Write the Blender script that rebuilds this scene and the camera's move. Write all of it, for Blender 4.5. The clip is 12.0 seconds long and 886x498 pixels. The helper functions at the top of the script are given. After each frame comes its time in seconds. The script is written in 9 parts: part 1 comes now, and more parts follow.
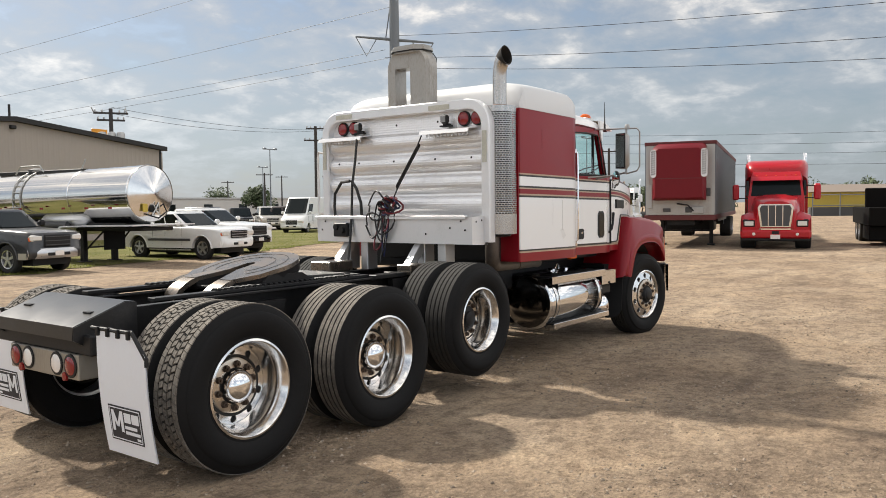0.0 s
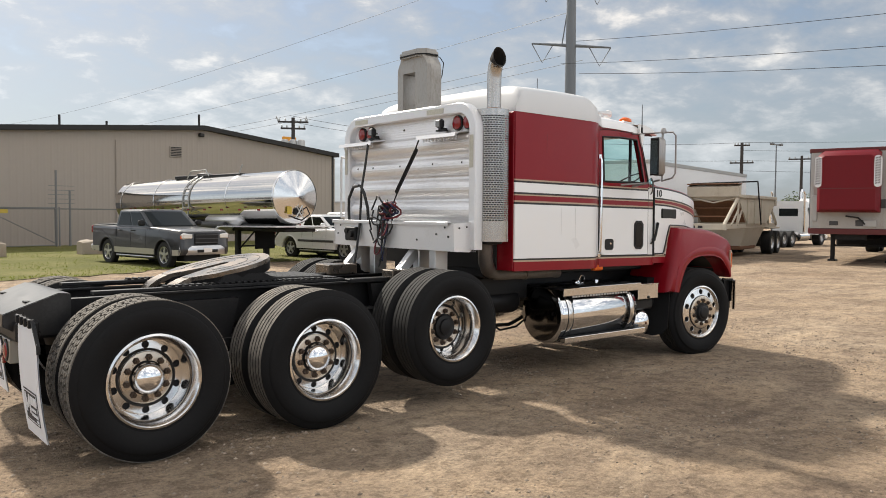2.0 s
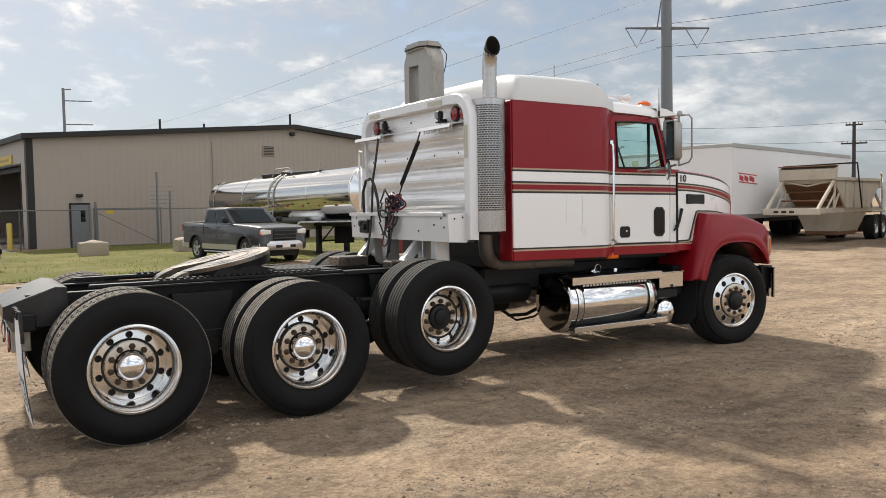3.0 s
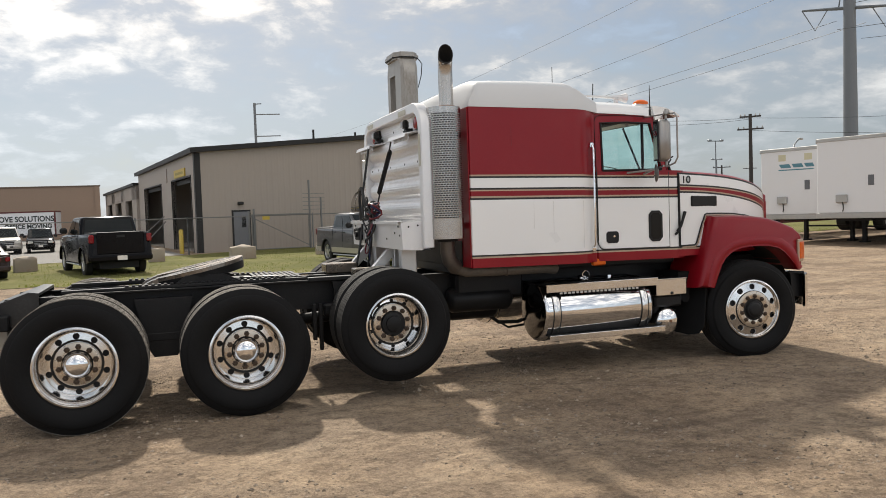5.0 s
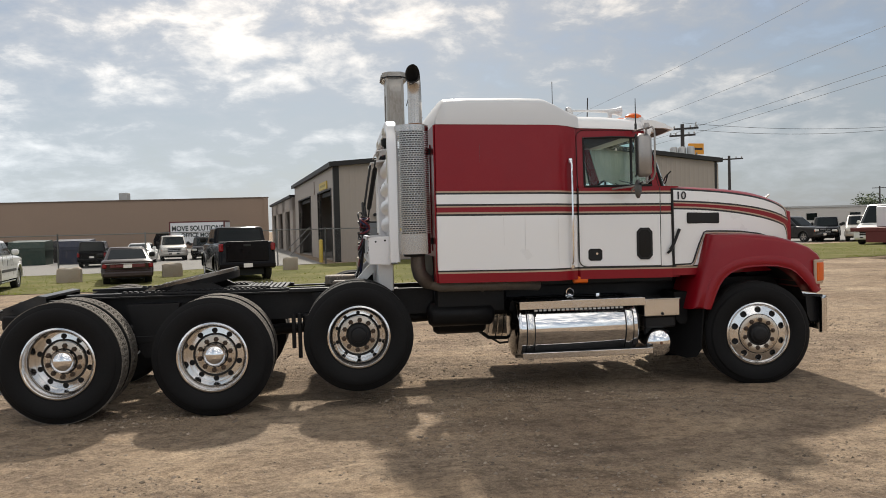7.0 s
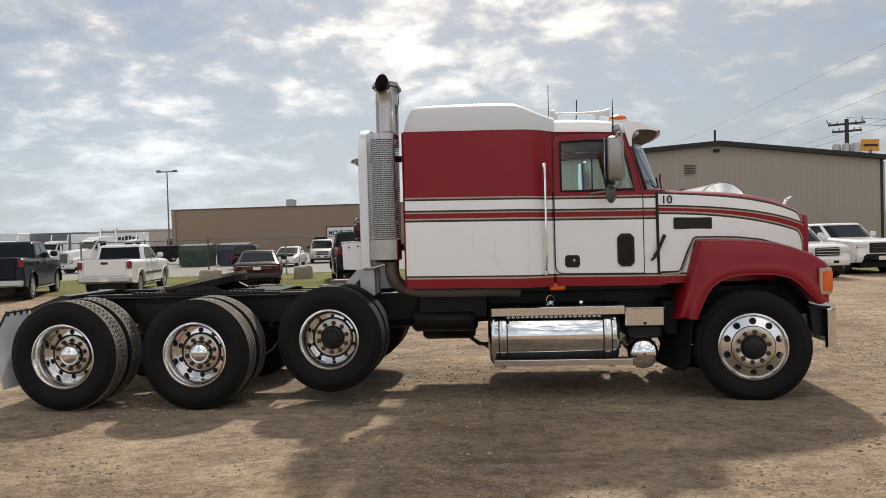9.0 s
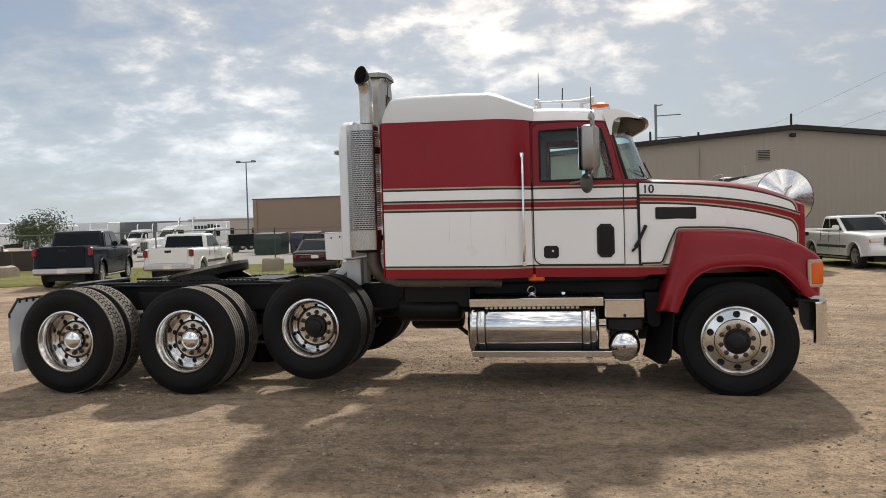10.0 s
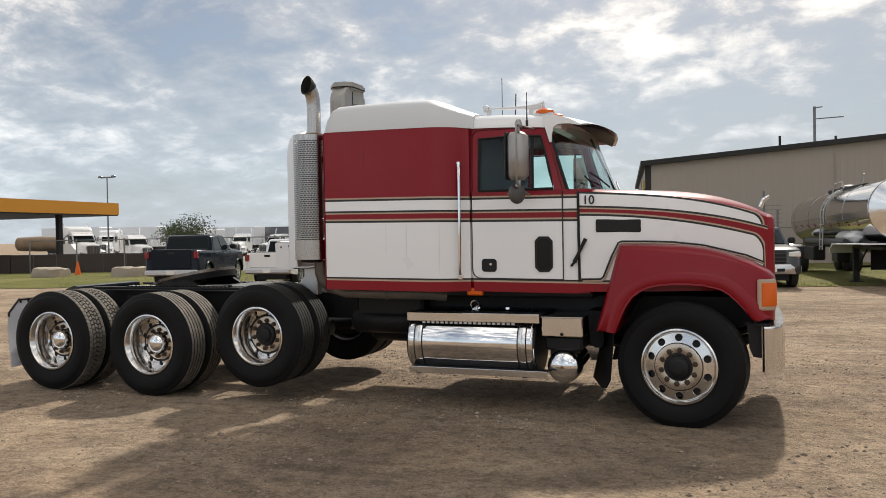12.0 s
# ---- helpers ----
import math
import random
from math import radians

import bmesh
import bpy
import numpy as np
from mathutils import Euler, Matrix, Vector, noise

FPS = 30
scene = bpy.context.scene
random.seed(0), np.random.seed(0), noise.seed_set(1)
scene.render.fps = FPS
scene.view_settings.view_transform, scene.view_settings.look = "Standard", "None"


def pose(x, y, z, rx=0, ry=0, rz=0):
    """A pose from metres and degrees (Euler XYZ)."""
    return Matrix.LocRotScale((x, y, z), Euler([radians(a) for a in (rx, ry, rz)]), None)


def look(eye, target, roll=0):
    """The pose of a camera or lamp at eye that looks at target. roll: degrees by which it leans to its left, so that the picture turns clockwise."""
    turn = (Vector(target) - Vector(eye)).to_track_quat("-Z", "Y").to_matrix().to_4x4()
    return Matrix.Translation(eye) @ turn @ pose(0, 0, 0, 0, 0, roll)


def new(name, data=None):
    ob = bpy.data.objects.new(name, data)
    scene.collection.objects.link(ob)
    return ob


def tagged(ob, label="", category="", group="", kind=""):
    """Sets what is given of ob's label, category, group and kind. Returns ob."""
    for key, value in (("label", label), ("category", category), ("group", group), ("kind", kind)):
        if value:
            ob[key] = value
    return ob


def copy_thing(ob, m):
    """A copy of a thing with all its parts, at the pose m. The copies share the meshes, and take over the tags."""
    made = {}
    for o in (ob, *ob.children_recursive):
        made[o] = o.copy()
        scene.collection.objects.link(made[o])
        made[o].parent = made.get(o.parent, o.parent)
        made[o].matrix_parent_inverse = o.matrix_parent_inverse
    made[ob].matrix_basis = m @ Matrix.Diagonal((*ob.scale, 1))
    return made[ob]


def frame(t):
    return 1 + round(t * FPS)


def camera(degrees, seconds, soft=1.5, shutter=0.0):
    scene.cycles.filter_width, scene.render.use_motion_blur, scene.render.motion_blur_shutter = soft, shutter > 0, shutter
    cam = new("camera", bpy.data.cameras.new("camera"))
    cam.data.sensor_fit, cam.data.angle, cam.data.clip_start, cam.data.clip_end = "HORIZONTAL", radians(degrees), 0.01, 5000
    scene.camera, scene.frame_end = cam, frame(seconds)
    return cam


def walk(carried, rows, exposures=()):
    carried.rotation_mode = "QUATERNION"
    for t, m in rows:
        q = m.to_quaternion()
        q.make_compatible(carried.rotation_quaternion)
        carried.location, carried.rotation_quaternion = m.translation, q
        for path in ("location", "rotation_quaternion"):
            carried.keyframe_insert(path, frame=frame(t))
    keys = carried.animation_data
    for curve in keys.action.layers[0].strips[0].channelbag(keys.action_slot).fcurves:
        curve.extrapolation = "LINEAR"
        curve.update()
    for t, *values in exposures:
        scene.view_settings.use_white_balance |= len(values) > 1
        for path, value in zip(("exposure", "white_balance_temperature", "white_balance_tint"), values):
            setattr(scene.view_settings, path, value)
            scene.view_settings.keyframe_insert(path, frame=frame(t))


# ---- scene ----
cam = camera(57.5, 12.0, soft=0.9)
METRES, EYE, TURN = 12.0, 1.70, -52.9
ROWS = [
    (0.0, 0.0, 0.0, 0.0, 0.02, -3.18, -0.36),
    (0.5, 0.0385, 0.0057, -0.0, 4.11, -3.06, -0.65),
    (1.0, 0.0767, 0.0135, 0.0014, 6.62, -2.98, -1.27),
    (1.5, 0.1205, 0.015, 0.0021, 10.67, -3.05, -1.43),
    (2.0, 0.1578, 0.0296, 0.0014, 13.57, -2.89, -1.36),
    (2.5, 0.202, 0.035, 0.0015, 17.17, -3.08, -0.63),
    (3.0, 0.2389, 0.0503, 0.0014, 20.96, -3.53, 0.05),
    (5.0, 0.3972, 0.1253, 0.0054, 33.8, -3.35, 1.17),
    (5.5, 0.4281, 0.1517, 0.0044, 36.29, -3.18, 0.91),
    (6.0, 0.4686, 0.1689, 0.0046, 39.09, -2.9, 0.78),
    (6.5, 0.4981, 0.1933, 0.0047, 42.94, -2.89, 0.85),
    (7.0, 0.5263, 0.2176, 0.0062, 45.63, -2.33, 0.86),
    (9.0, 0.6303, 0.3388, 0.0056, 57.5, -1.87, 1.12),
    (9.5, 0.6514, 0.3741, 0.0061, 59.63, -1.61, 1.22),
    (10.0, 0.6738, 0.4119, 0.0059, 63.37, -2.6, 1.29),
    (10.5, 0.6846, 0.452, 0.0063, 65.71, -2.3, 1.03),
    (11.0, 0.7063, 0.4903, 0.0064, 68.09, -1.92, 0.96),
    (11.5, 0.711, 0.5316, 0.0061, 71.42, -2.04, 0.78),
    (12.0, 0.719, 0.5748, 0.006, 73.97, -1.93, 0.8),
]
LEVEL = pose(0, 0, 0.053, 0.85, 0.55, 0) @ pose(-4.755, -5.415, EYE, 0, 0, TURN)
walk(cam, [(t, LEVEL @ pose(METRES * x, METRES * y, METRES * z, 90 + pitch, roll, yaw)) for t, x, y, z, yaw, pitch, roll in ROWS],
     exposures=[(0.0, 0.31), (2.5, 0.25), (5.0, 0.06), (6.5, -0.10), (9.0, -0.08), (12.0, -0.10)])

# ---------------------------------------------------------------- sky and sun
SUN_TO = Vector((0.04, 1.05, 1.0)).normalized()
world = bpy.data.worlds.new("world")
scene.world = world
world.use_nodes = True
wn, wl = world.node_tree.nodes, world.node_tree.links
wn.clear()


def wnode(kind, **kw):
    n = wn.new(kind)
    for k, v in kw.items():
        n.inputs[k].default_value = v
    return n


sky = wn.new("ShaderNodeTexSky")
sky.sky_type = "NISHITA"
sky.sun_disc = False
sky.sun_elevation = math.asin(SUN_TO.z)
sky.sun_rotation = math.atan2(SUN_TO.x, SUN_TO.y)
sky.altitude, sky.air_density, sky.dust_density, sky.ozone_density = 150, 1.0, 1.3, 1.2
sky_gain = wn.new("ShaderNodeVectorMath")
sky_gain.operation = "SCALE"
sky_gain.inputs["Scale"].default_value = 0.085
wl.new(sky.outputs["Color"], sky_gain.inputs[0])
# a broken layer of cloud, laid out on a plane overhead
co = wn.new("ShaderNodeTexCoord")
sep = wn.new("ShaderNodeSeparateXYZ")
wl.new(co.outputs["Generated"], sep.inputs[0])


def wmath(op, a, b=None, clamp=False):
    n = wn.new("ShaderNodeMath")
    n.operation, n.use_clamp = op, clamp
    for i, v in enumerate((a, b)):
        if v is None:
            continue
        if isinstance(v, (int, float)):
            n.inputs[i].default_value = v
        else:
            wl.new(v, n.inputs[i])
    return n.outputs[0]


up = wmath("MAXIMUM", wmath("ADD", sep.outputs["Z"], 0.30), 0.16)
flat = wn.new("ShaderNodeCombineXYZ")
wl.new(wmath("DIVIDE", sep.outputs["X"], up), flat.inputs[0])
wl.new(wmath("DIVIDE", sep.outputs["Y"], up), flat.inputs[1])
cl_big = wnode("ShaderNodeTexNoise", Scale=1.0, Detail=8.0, Roughness=0.56, Distortion=0.2)
cl_small = wnode("ShaderNodeTexNoise", Scale=6.5, Detail=10.0, Roughness=0.60, Distortion=0.2)
for n in (cl_big, cl_small):
    wl.new(flat.outputs[0], n.inputs["Vector"])
cover = wmath("ADD", wmath("MULTIPLY", cl_big.outputs["Fac"], 0.58), wmath("MULTIPLY", cl_small.outputs["Fac"], 0.42))
# the layer evens out into haze towards the horizon
calm = wmath("ADD", wmath("MULTIPLY", sep.outputs["Z"], 3.4, False), 0.12, True)
cover = wmath("ADD", wmath("MULTIPLY", wmath("SUBTRACT", cover, 0.49), calm), 0.49)
veil = wn.new("ShaderNodeValToRGB")
veil.color_ramp.elements[0].position, veil.color_ramp.elements[1].position = 0.38, 0.54
veil.color_ramp.elements[0].color, veil.color_ramp.elements[1].color = (0.30, 0.30, 0.30, 1), (1, 1, 1, 1)
wl.new(cover, veil.inputs[0])
tone = wn.new("ShaderNodeValToRGB")
tone.color_ramp.elements[0].position, tone.color_ramp.elements[1].position = 0.415, 0.575
tone.color_ramp.elements[0].color, tone.color_ramp.elements[1].color = (0.35, 0.39, 0.44, 1), (1.16, 1.14, 1.11, 1)
mid = tone.color_ramp.elements.new(0.49)
mid.color = (0.530, 0.566, 0.612, 1)
wl.new(cover, tone.inputs[0])
# the cloud glows more towards the sun
toward = wn.new("ShaderNodeVectorMath")
toward.operation = "DOT_PRODUCT"
toward.inputs[1].default_value = SUN_TO
wl.new(co.outputs["Generated"], toward.inputs[0])
# front-lit cloud on the side away from the sun is brighter than the grey undersides
away = wn.new("ShaderNodeVectorMath")
away.operation = "DOT_PRODUCT"
away.inputs[1].default_value = (0.1, -0.99, 0.06)
wl.new(co.outputs["Generated"], away.inputs[0])
glow = wmath("ADD", wmath("MULTIPLY", wmath("POWER", wmath("MAXIMUM", toward.outputs["Value"], 0.0), 4.0), 0.28), 0.74)
glow = wmath("ADD", glow, wmath("MULTIPLY", wmath("MAXIMUM", away.outputs["Value"], 0.0), 0.90))
west = wn.new("ShaderNodeVectorMath")
west.operation = "DOT_PRODUCT"
west.inputs[1].default_value = (-0.9, 0.4, 0.0)
wl.new(co.outputs["Generated"], west.inputs[0])
glow = wmath("ADD", glow, wmath("MULTIPLY", wmath("MAXIMUM", west.outputs["Value"], 0.0), 0.34))
low_down = wmath("SUBTRACT", 1.0, wmath("MULTIPLY", sep.outputs["Z"], 4.0, True), True)
glow = wmath("SUBTRACT", glow, wmath("MULTIPLY", wmath("MULTIPLY", sep.outputs["X"], low_down), 0.20))
lit = wn.new("ShaderNodeVectorMath")
lit.operation = "SCALE"
wl.new(tone.outputs["Color"], lit.inputs[0])
wl.new(glow, lit.inputs["Scale"])
# blue-grey haze low down, whiter cloud higher up
cast = wn.new("ShaderNodeValToRGB")
cast.color_ramp.elements[0].position, cast.color_ramp.elements[1].position = 0.04, 0.25
cast.color_ramp.elements[0].color, cast.color_ramp.elements[1].color = (0.885, 0.95, 1.0, 1), (1.045, 1.0, 0.955, 1)
wl.new(wmath("MAXIMUM", sep.outputs["Z"], 0.0), cast.inputs[0])
hued = wn.new("ShaderNodeVectorMath")
hued.operation = "MULTIPLY"
wl.new(lit.outputs[0], hued.inputs[0])
wl.new(cast.outputs["Color"], hued.inputs[1])
blend = wn.new("ShaderNodeMix")
blend.data_type = "RGBA"
wl.new(veil.outputs["Color"], blend.inputs["Factor"])
wl.new(sky_gain.outputs[0], blend.inputs["A"])
wl.new(hued.outputs[0], blend.inputs["B"])
bg = wn.new("ShaderNodeBackground")
bg.inputs["Strength"].default_value = 1.07
wl.new(blend.outputs["Result"], bg.inputs["Color"])
wout = wn.new("ShaderNodeOutputWorld")
wl.new(bg.outputs[0], wout.inputs[0])

sun_data = bpy.data.lights.new("sun", "SUN")
sun_data.energy, sun_data.angle, sun_data.color = 4.6, radians(2.5), (1.0, 0.93, 0.82)
sun = new("sun", sun_data)
sun.matrix_world = look(SUN_TO * 50, (0, 0, 0))

# ---------------------------------------------------------------- materials
def material(name, color, rough=0.5, metal=0.0, var=0.08, scale=6.0, fine=60.0, bump=0.0, bump_scale=80.0, coat=0.0,
             dirt=0.0, dirt_color=(0.30, 0.24, 0.17), piece=0.0, rough_var=0.08, ior=1.5, stretch=(1, 1, 1)):
    """A surface with two scales of variation, a little dust, and fine relief."""
    m = bpy.data.materials.new(name)
    m.use_nodes = True
    nt = m.node_tree
    nd, ln = nt.nodes, nt.links
    b = nd["Principled BSDF"]
    tc = nd.new("ShaderNodeTexCoord")
    mp = nd.new("ShaderNodeMapping")
    mp.inputs["Scale"].default_value = stretch
    ln.new(tc.outputs["Object"], mp.inputs[0])

    def tex(s, d=5.0):
        n = nd.new("ShaderNodeTexNoise")
        n.inputs["Scale"].default_value, n.inputs["Detail"].default_value, n.inputs["Roughness"].default_value = s, d, 0.6
        ln.new(mp.outputs[0], n.inputs["Vector"])
        return n.outputs["Fac"]

    def mat(op, a, c):
        n = nd.new("ShaderNodeMath")
        n.operation = op
        for i, v in enumerate((a, c)):
            if isinstance(v, (int, float)):
                n.inputs[i].default_value = v
            else:
                ln.new(v, n.inputs[i])
        return n.outputs[0]

    big, small = tex(scale), tex(fine, 3.0)
    mixed = mat("ADD", mat("MULTIPLY", big, 0.6), mat("MULTIPLY", small, 0.4))
    gain = mat("ADD", mat("MULTIPLY", mixed, 4 * var), 1 - 2 * var)
    if piece:
        inf = nd.new("ShaderNodeObjectInfo")
        gain = mat("ADD", gain, mat("MULTIPLY", mat("SUBTRACT", inf.outputs["Random"], 0.5), piece))
    hue = nd.new("ShaderNodeHueSaturation")
    hue.inputs["Color"].default_value = (*color, 1)
    ln.new(gain, hue.inputs["Value"])
    col = hue.outputs[0]
    if dirt:
        mask = nd.new("ShaderNodeValToRGB")
        mask.color_ramp.elements[0].position, mask.color_ramp.elements[1].position = 0.48, 0.72
        ln.new(mixed, mask.inputs[0])
        mx = nd.new("ShaderNodeMix")
        mx.data_type = "RGBA"
        ln.new(mat("MULTIPLY", mask.outputs["Color"], dirt), mx.inputs["Factor"])
        ln.new(col, mx.inputs["A"])
        mx.inputs["B"].default_value = (*dirt_color, 1)
        col = mx.outputs["Result"]
    ln.new(col, b.inputs["Base Color"])
    b.inputs["Metallic"].default_value = metal
    b.inputs["IOR"].default_value = ior
    rr = mat("ADD", mat("MULTIPLY", big, 2 * rough_var), rough - rough_var)
    ln.new(rr, b.inputs["Roughness"])
    if coat:
        b.inputs["Coat Weight"].default_value, b.inputs["Coat Roughness"].default_value = coat, 0.06
    if bump:
        bp = nd.new("ShaderNodeBump")
        bp.inputs["Strength"].default_value, bp.inputs["Distance"].default_value = 0.6, bump
        ln.new(tex(bump_scale, 4.0), bp.inputs["Height"])
        ln.new(bp.outputs[0], b.inputs["Normal"])
    return m


def glass(name, tint, gloss=0.10):
    m = bpy.data.materials.new(name)
    m.use_nodes = True
    nd, ln = m.node_tree.nodes, m.node_tree.links
    nd.remove(nd["Principled BSDF"])
    tr, gl, mx = nd.new("ShaderNodeBsdfTransparent"), nd.new("ShaderNodeBsdfGlossy"), nd.new("ShaderNodeMixShader")
    fr = nd.new("ShaderNodeLayerWeight")
    pw = nd.new("ShaderNodeMath")
    pw.operation = "POWER"
    pw.inputs[1].default_value = 4.0
    ln.new(fr.outputs["Facing"], pw.inputs[0])
    ad = nd.new("ShaderNodeMath")
    ad.operation, ad.use_clamp = "MULTIPLY_ADD", True
    ad.inputs[1].default_value, ad.inputs[2].default_value = 0.8, gloss + 0.03
    ln.new(pw.outputs[0], ad.inputs[0])
    tr.inputs[0].default_value = (*tint, 1)
    gl.inputs["Roughness"].default_value = 0.02
    ln.new(ad.outputs[0], mx.inputs[0])
    ln.new(tr.outputs[0], mx.inputs[1])
    ln.new(gl.outputs[0], mx.inputs[2])
    ln.new(mx.outputs[0], nd["Material Output"].inputs[0])
    return m


RED = material("red_paint", (0.228, 0.002, 0.009), 0.34, var=0.05, coat=0.15, dirt=0.02, scale=2.5, ior=1.36)
WHITE = material("white_paint", (0.84, 0.84, 0.84), 0.30, var=0.02, coat=0.6, dirt=0.04, scale=2.0)
# fairing white, set greyer than the body's white
FAIRING = material("greyed_white_gelcoat", (0.62, 0.63, 0.64), 0.42, var=0.04, scale=1.5, dirt=0.10, dirt_color=(0.45, 0.43, 0.40))
TAN = material("tan_stripe", (0.43, 0.32, 0.235), 0.4, var=0.05)
BLACK_LINE = material("black_stripe", (0.012, 0.012, 0.012), 0.35)
FRAME = material("black_frame_paint", (0.011, 0.011, 0.012), 0.45, var=0.25, dirt=0.12, dirt_color=(0.08, 0.068, 0.056), scale=3.0, ior=1.33)
RUBBER = material("tyre_rubber", (0.0100, 0.0100, 0.0105), 0.66, var=0.2, dirt=0.10, dirt_color=(0.026, 0.023, 0.020), scale=4.0, bump=0.001, ior=1.22)
TREAD = material("dusty_tread", (0.12, 0.107, 0.092), 0.9, var=0.25, dirt=0.75, dirt_color=(0.30, 0.268, 0.228), scale=9.0)
CLEAN_TREAD = material("dark_tread", (0.016, 0.015, 0.014), 0.85, var=0.25, dirt=0.2, dirt_color=(0.06, 0.053, 0.045), scale=9.0)
GROOVE = material("tread_groove", (0.02, 0.019, 0.018), 0.9, var=0.2)
CHROME = material("chrome", (0.80, 0.80, 0.81), 0.07, metal=1.0, var=0.03, rough_var=0.03)
POLISHED = material("polished_aluminium", (0.74, 0.73, 0.72), 0.16, metal=1.0, var=0.06, rough_var=0.06, dirt=0.08)
DULL_ALU = material("dull_aluminium", (0.66, 0.66, 0.66), 0.42, metal=0.85, var=0.09, scale=3.0, dirt=0.15, dirt_color=(0.45, 0.42, 0.38))
ALU_WHITE = material("weathered_aluminium", (0.74, 0.74, 0.75), 0.40, metal=0.55, var=0.10, scale=3.5, dirt=0.18, dirt_color=(0.42, 0.40, 0.37))
STEEL = material("galvanised_steel", (0.42, 0.42, 0.41), 0.5, metal=0.7, var=0.15, dirt=0.3, dirt_color=(0.28, 0.24, 0.2))
STAINLESS = material("stained_stainless", (0.36, 0.34, 0.30), 0.42, metal=0.7, var=0.22, scale=3.0, dirt=0.45, dirt_color=(0.22, 0.18, 0.13), stretch=(1, 1, 0.3))
SOOT = material("sooty_pipe", (0.02, 0.018, 0.016), 0.9, var=0.2)
RUST = material("rusty_steel", (0.20, 0.10, 0.055), 0.8, metal=0.2, var=0.3)
LUG = material("dull_lug_nut", (0.075, 0.052, 0.038), 0.5, metal=0.6, var=0.2)
PLASTIC = material("black_plastic", (0.013, 0.013, 0.0135), 0.5, var=0.15, ior=1.35)
RED_LENS = material("red_lens", (0.20, 0.004, 0.007), 0.18, var=0.08, coat=0.3)
AMBER_LENS = material("amber_lens", (0.66, 0.115, 0.006), 0.32, var=0.06, coat=0.15, ior=1.35)
WHITE_LENS = material("white_lens", (0.78, 0.74, 0.70), 0.12, coat=0.6)
FLAP = material("white_mudflap", (0.74, 0.76, 0.80), 0.55, var=0.03, dirt=0.08)
INK = material("black_print", (0.02, 0.02, 0.025), 0.6)
GREASE = material("greasy_steel", (0.20, 0.175, 0.15), 0.27, metal=0.85, var=0.5, scale=4.0, fine=14.0, dirt=0.6, dirt_color=(0.26, 0.16, 0.095), rough_var=0.18)
HOSE = material("black_hose", (0.012, 0.012, 0.012), 0.5)
HOSE_RED = material("red_hose", (0.13, 0.008, 0.014), 0.45)
HOSE_BLUE = material("blue_hose", (0.014, 0.02, 0.07), 0.45)
SEAT = material("grey_cloth", (0.09, 0.09, 0.095), 0.9, var=0.15, bump=0.002)
CAB_GLASS = glass("cab_glass", (0.80, 0.96, 0.94), 0.01)
SCREEN_GLASS = glass("windscreen_glass", (0.76, 0.95, 0.93), 0.07)
HUB_FACE = material("dusty_hub_steel", (0.58, 0.51, 0.43), 0.28, metal=0.9, var=0.15, scale=9.0, dirt=0.2, dirt_color=(0.20, 0.14, 0.10))
GREY_DARK = material("dark_grey_casing", (0.10, 0.098, 0.095), 0.4, metal=0.4, var=0.1)
MIRROR_GREY = material("dull_mirror_back", (0.34, 0.33, 0.32), 0.38, metal=0.6, var=0.1)
DARK_GLASS = glass("dark_glass", (0.10, 0.12, 0.13), 0.10)
MIRROR = material("mirror_glass", (0.85, 0.86, 0.87), 0.02, metal=1.0, var=0.0, rough_var=0.0)


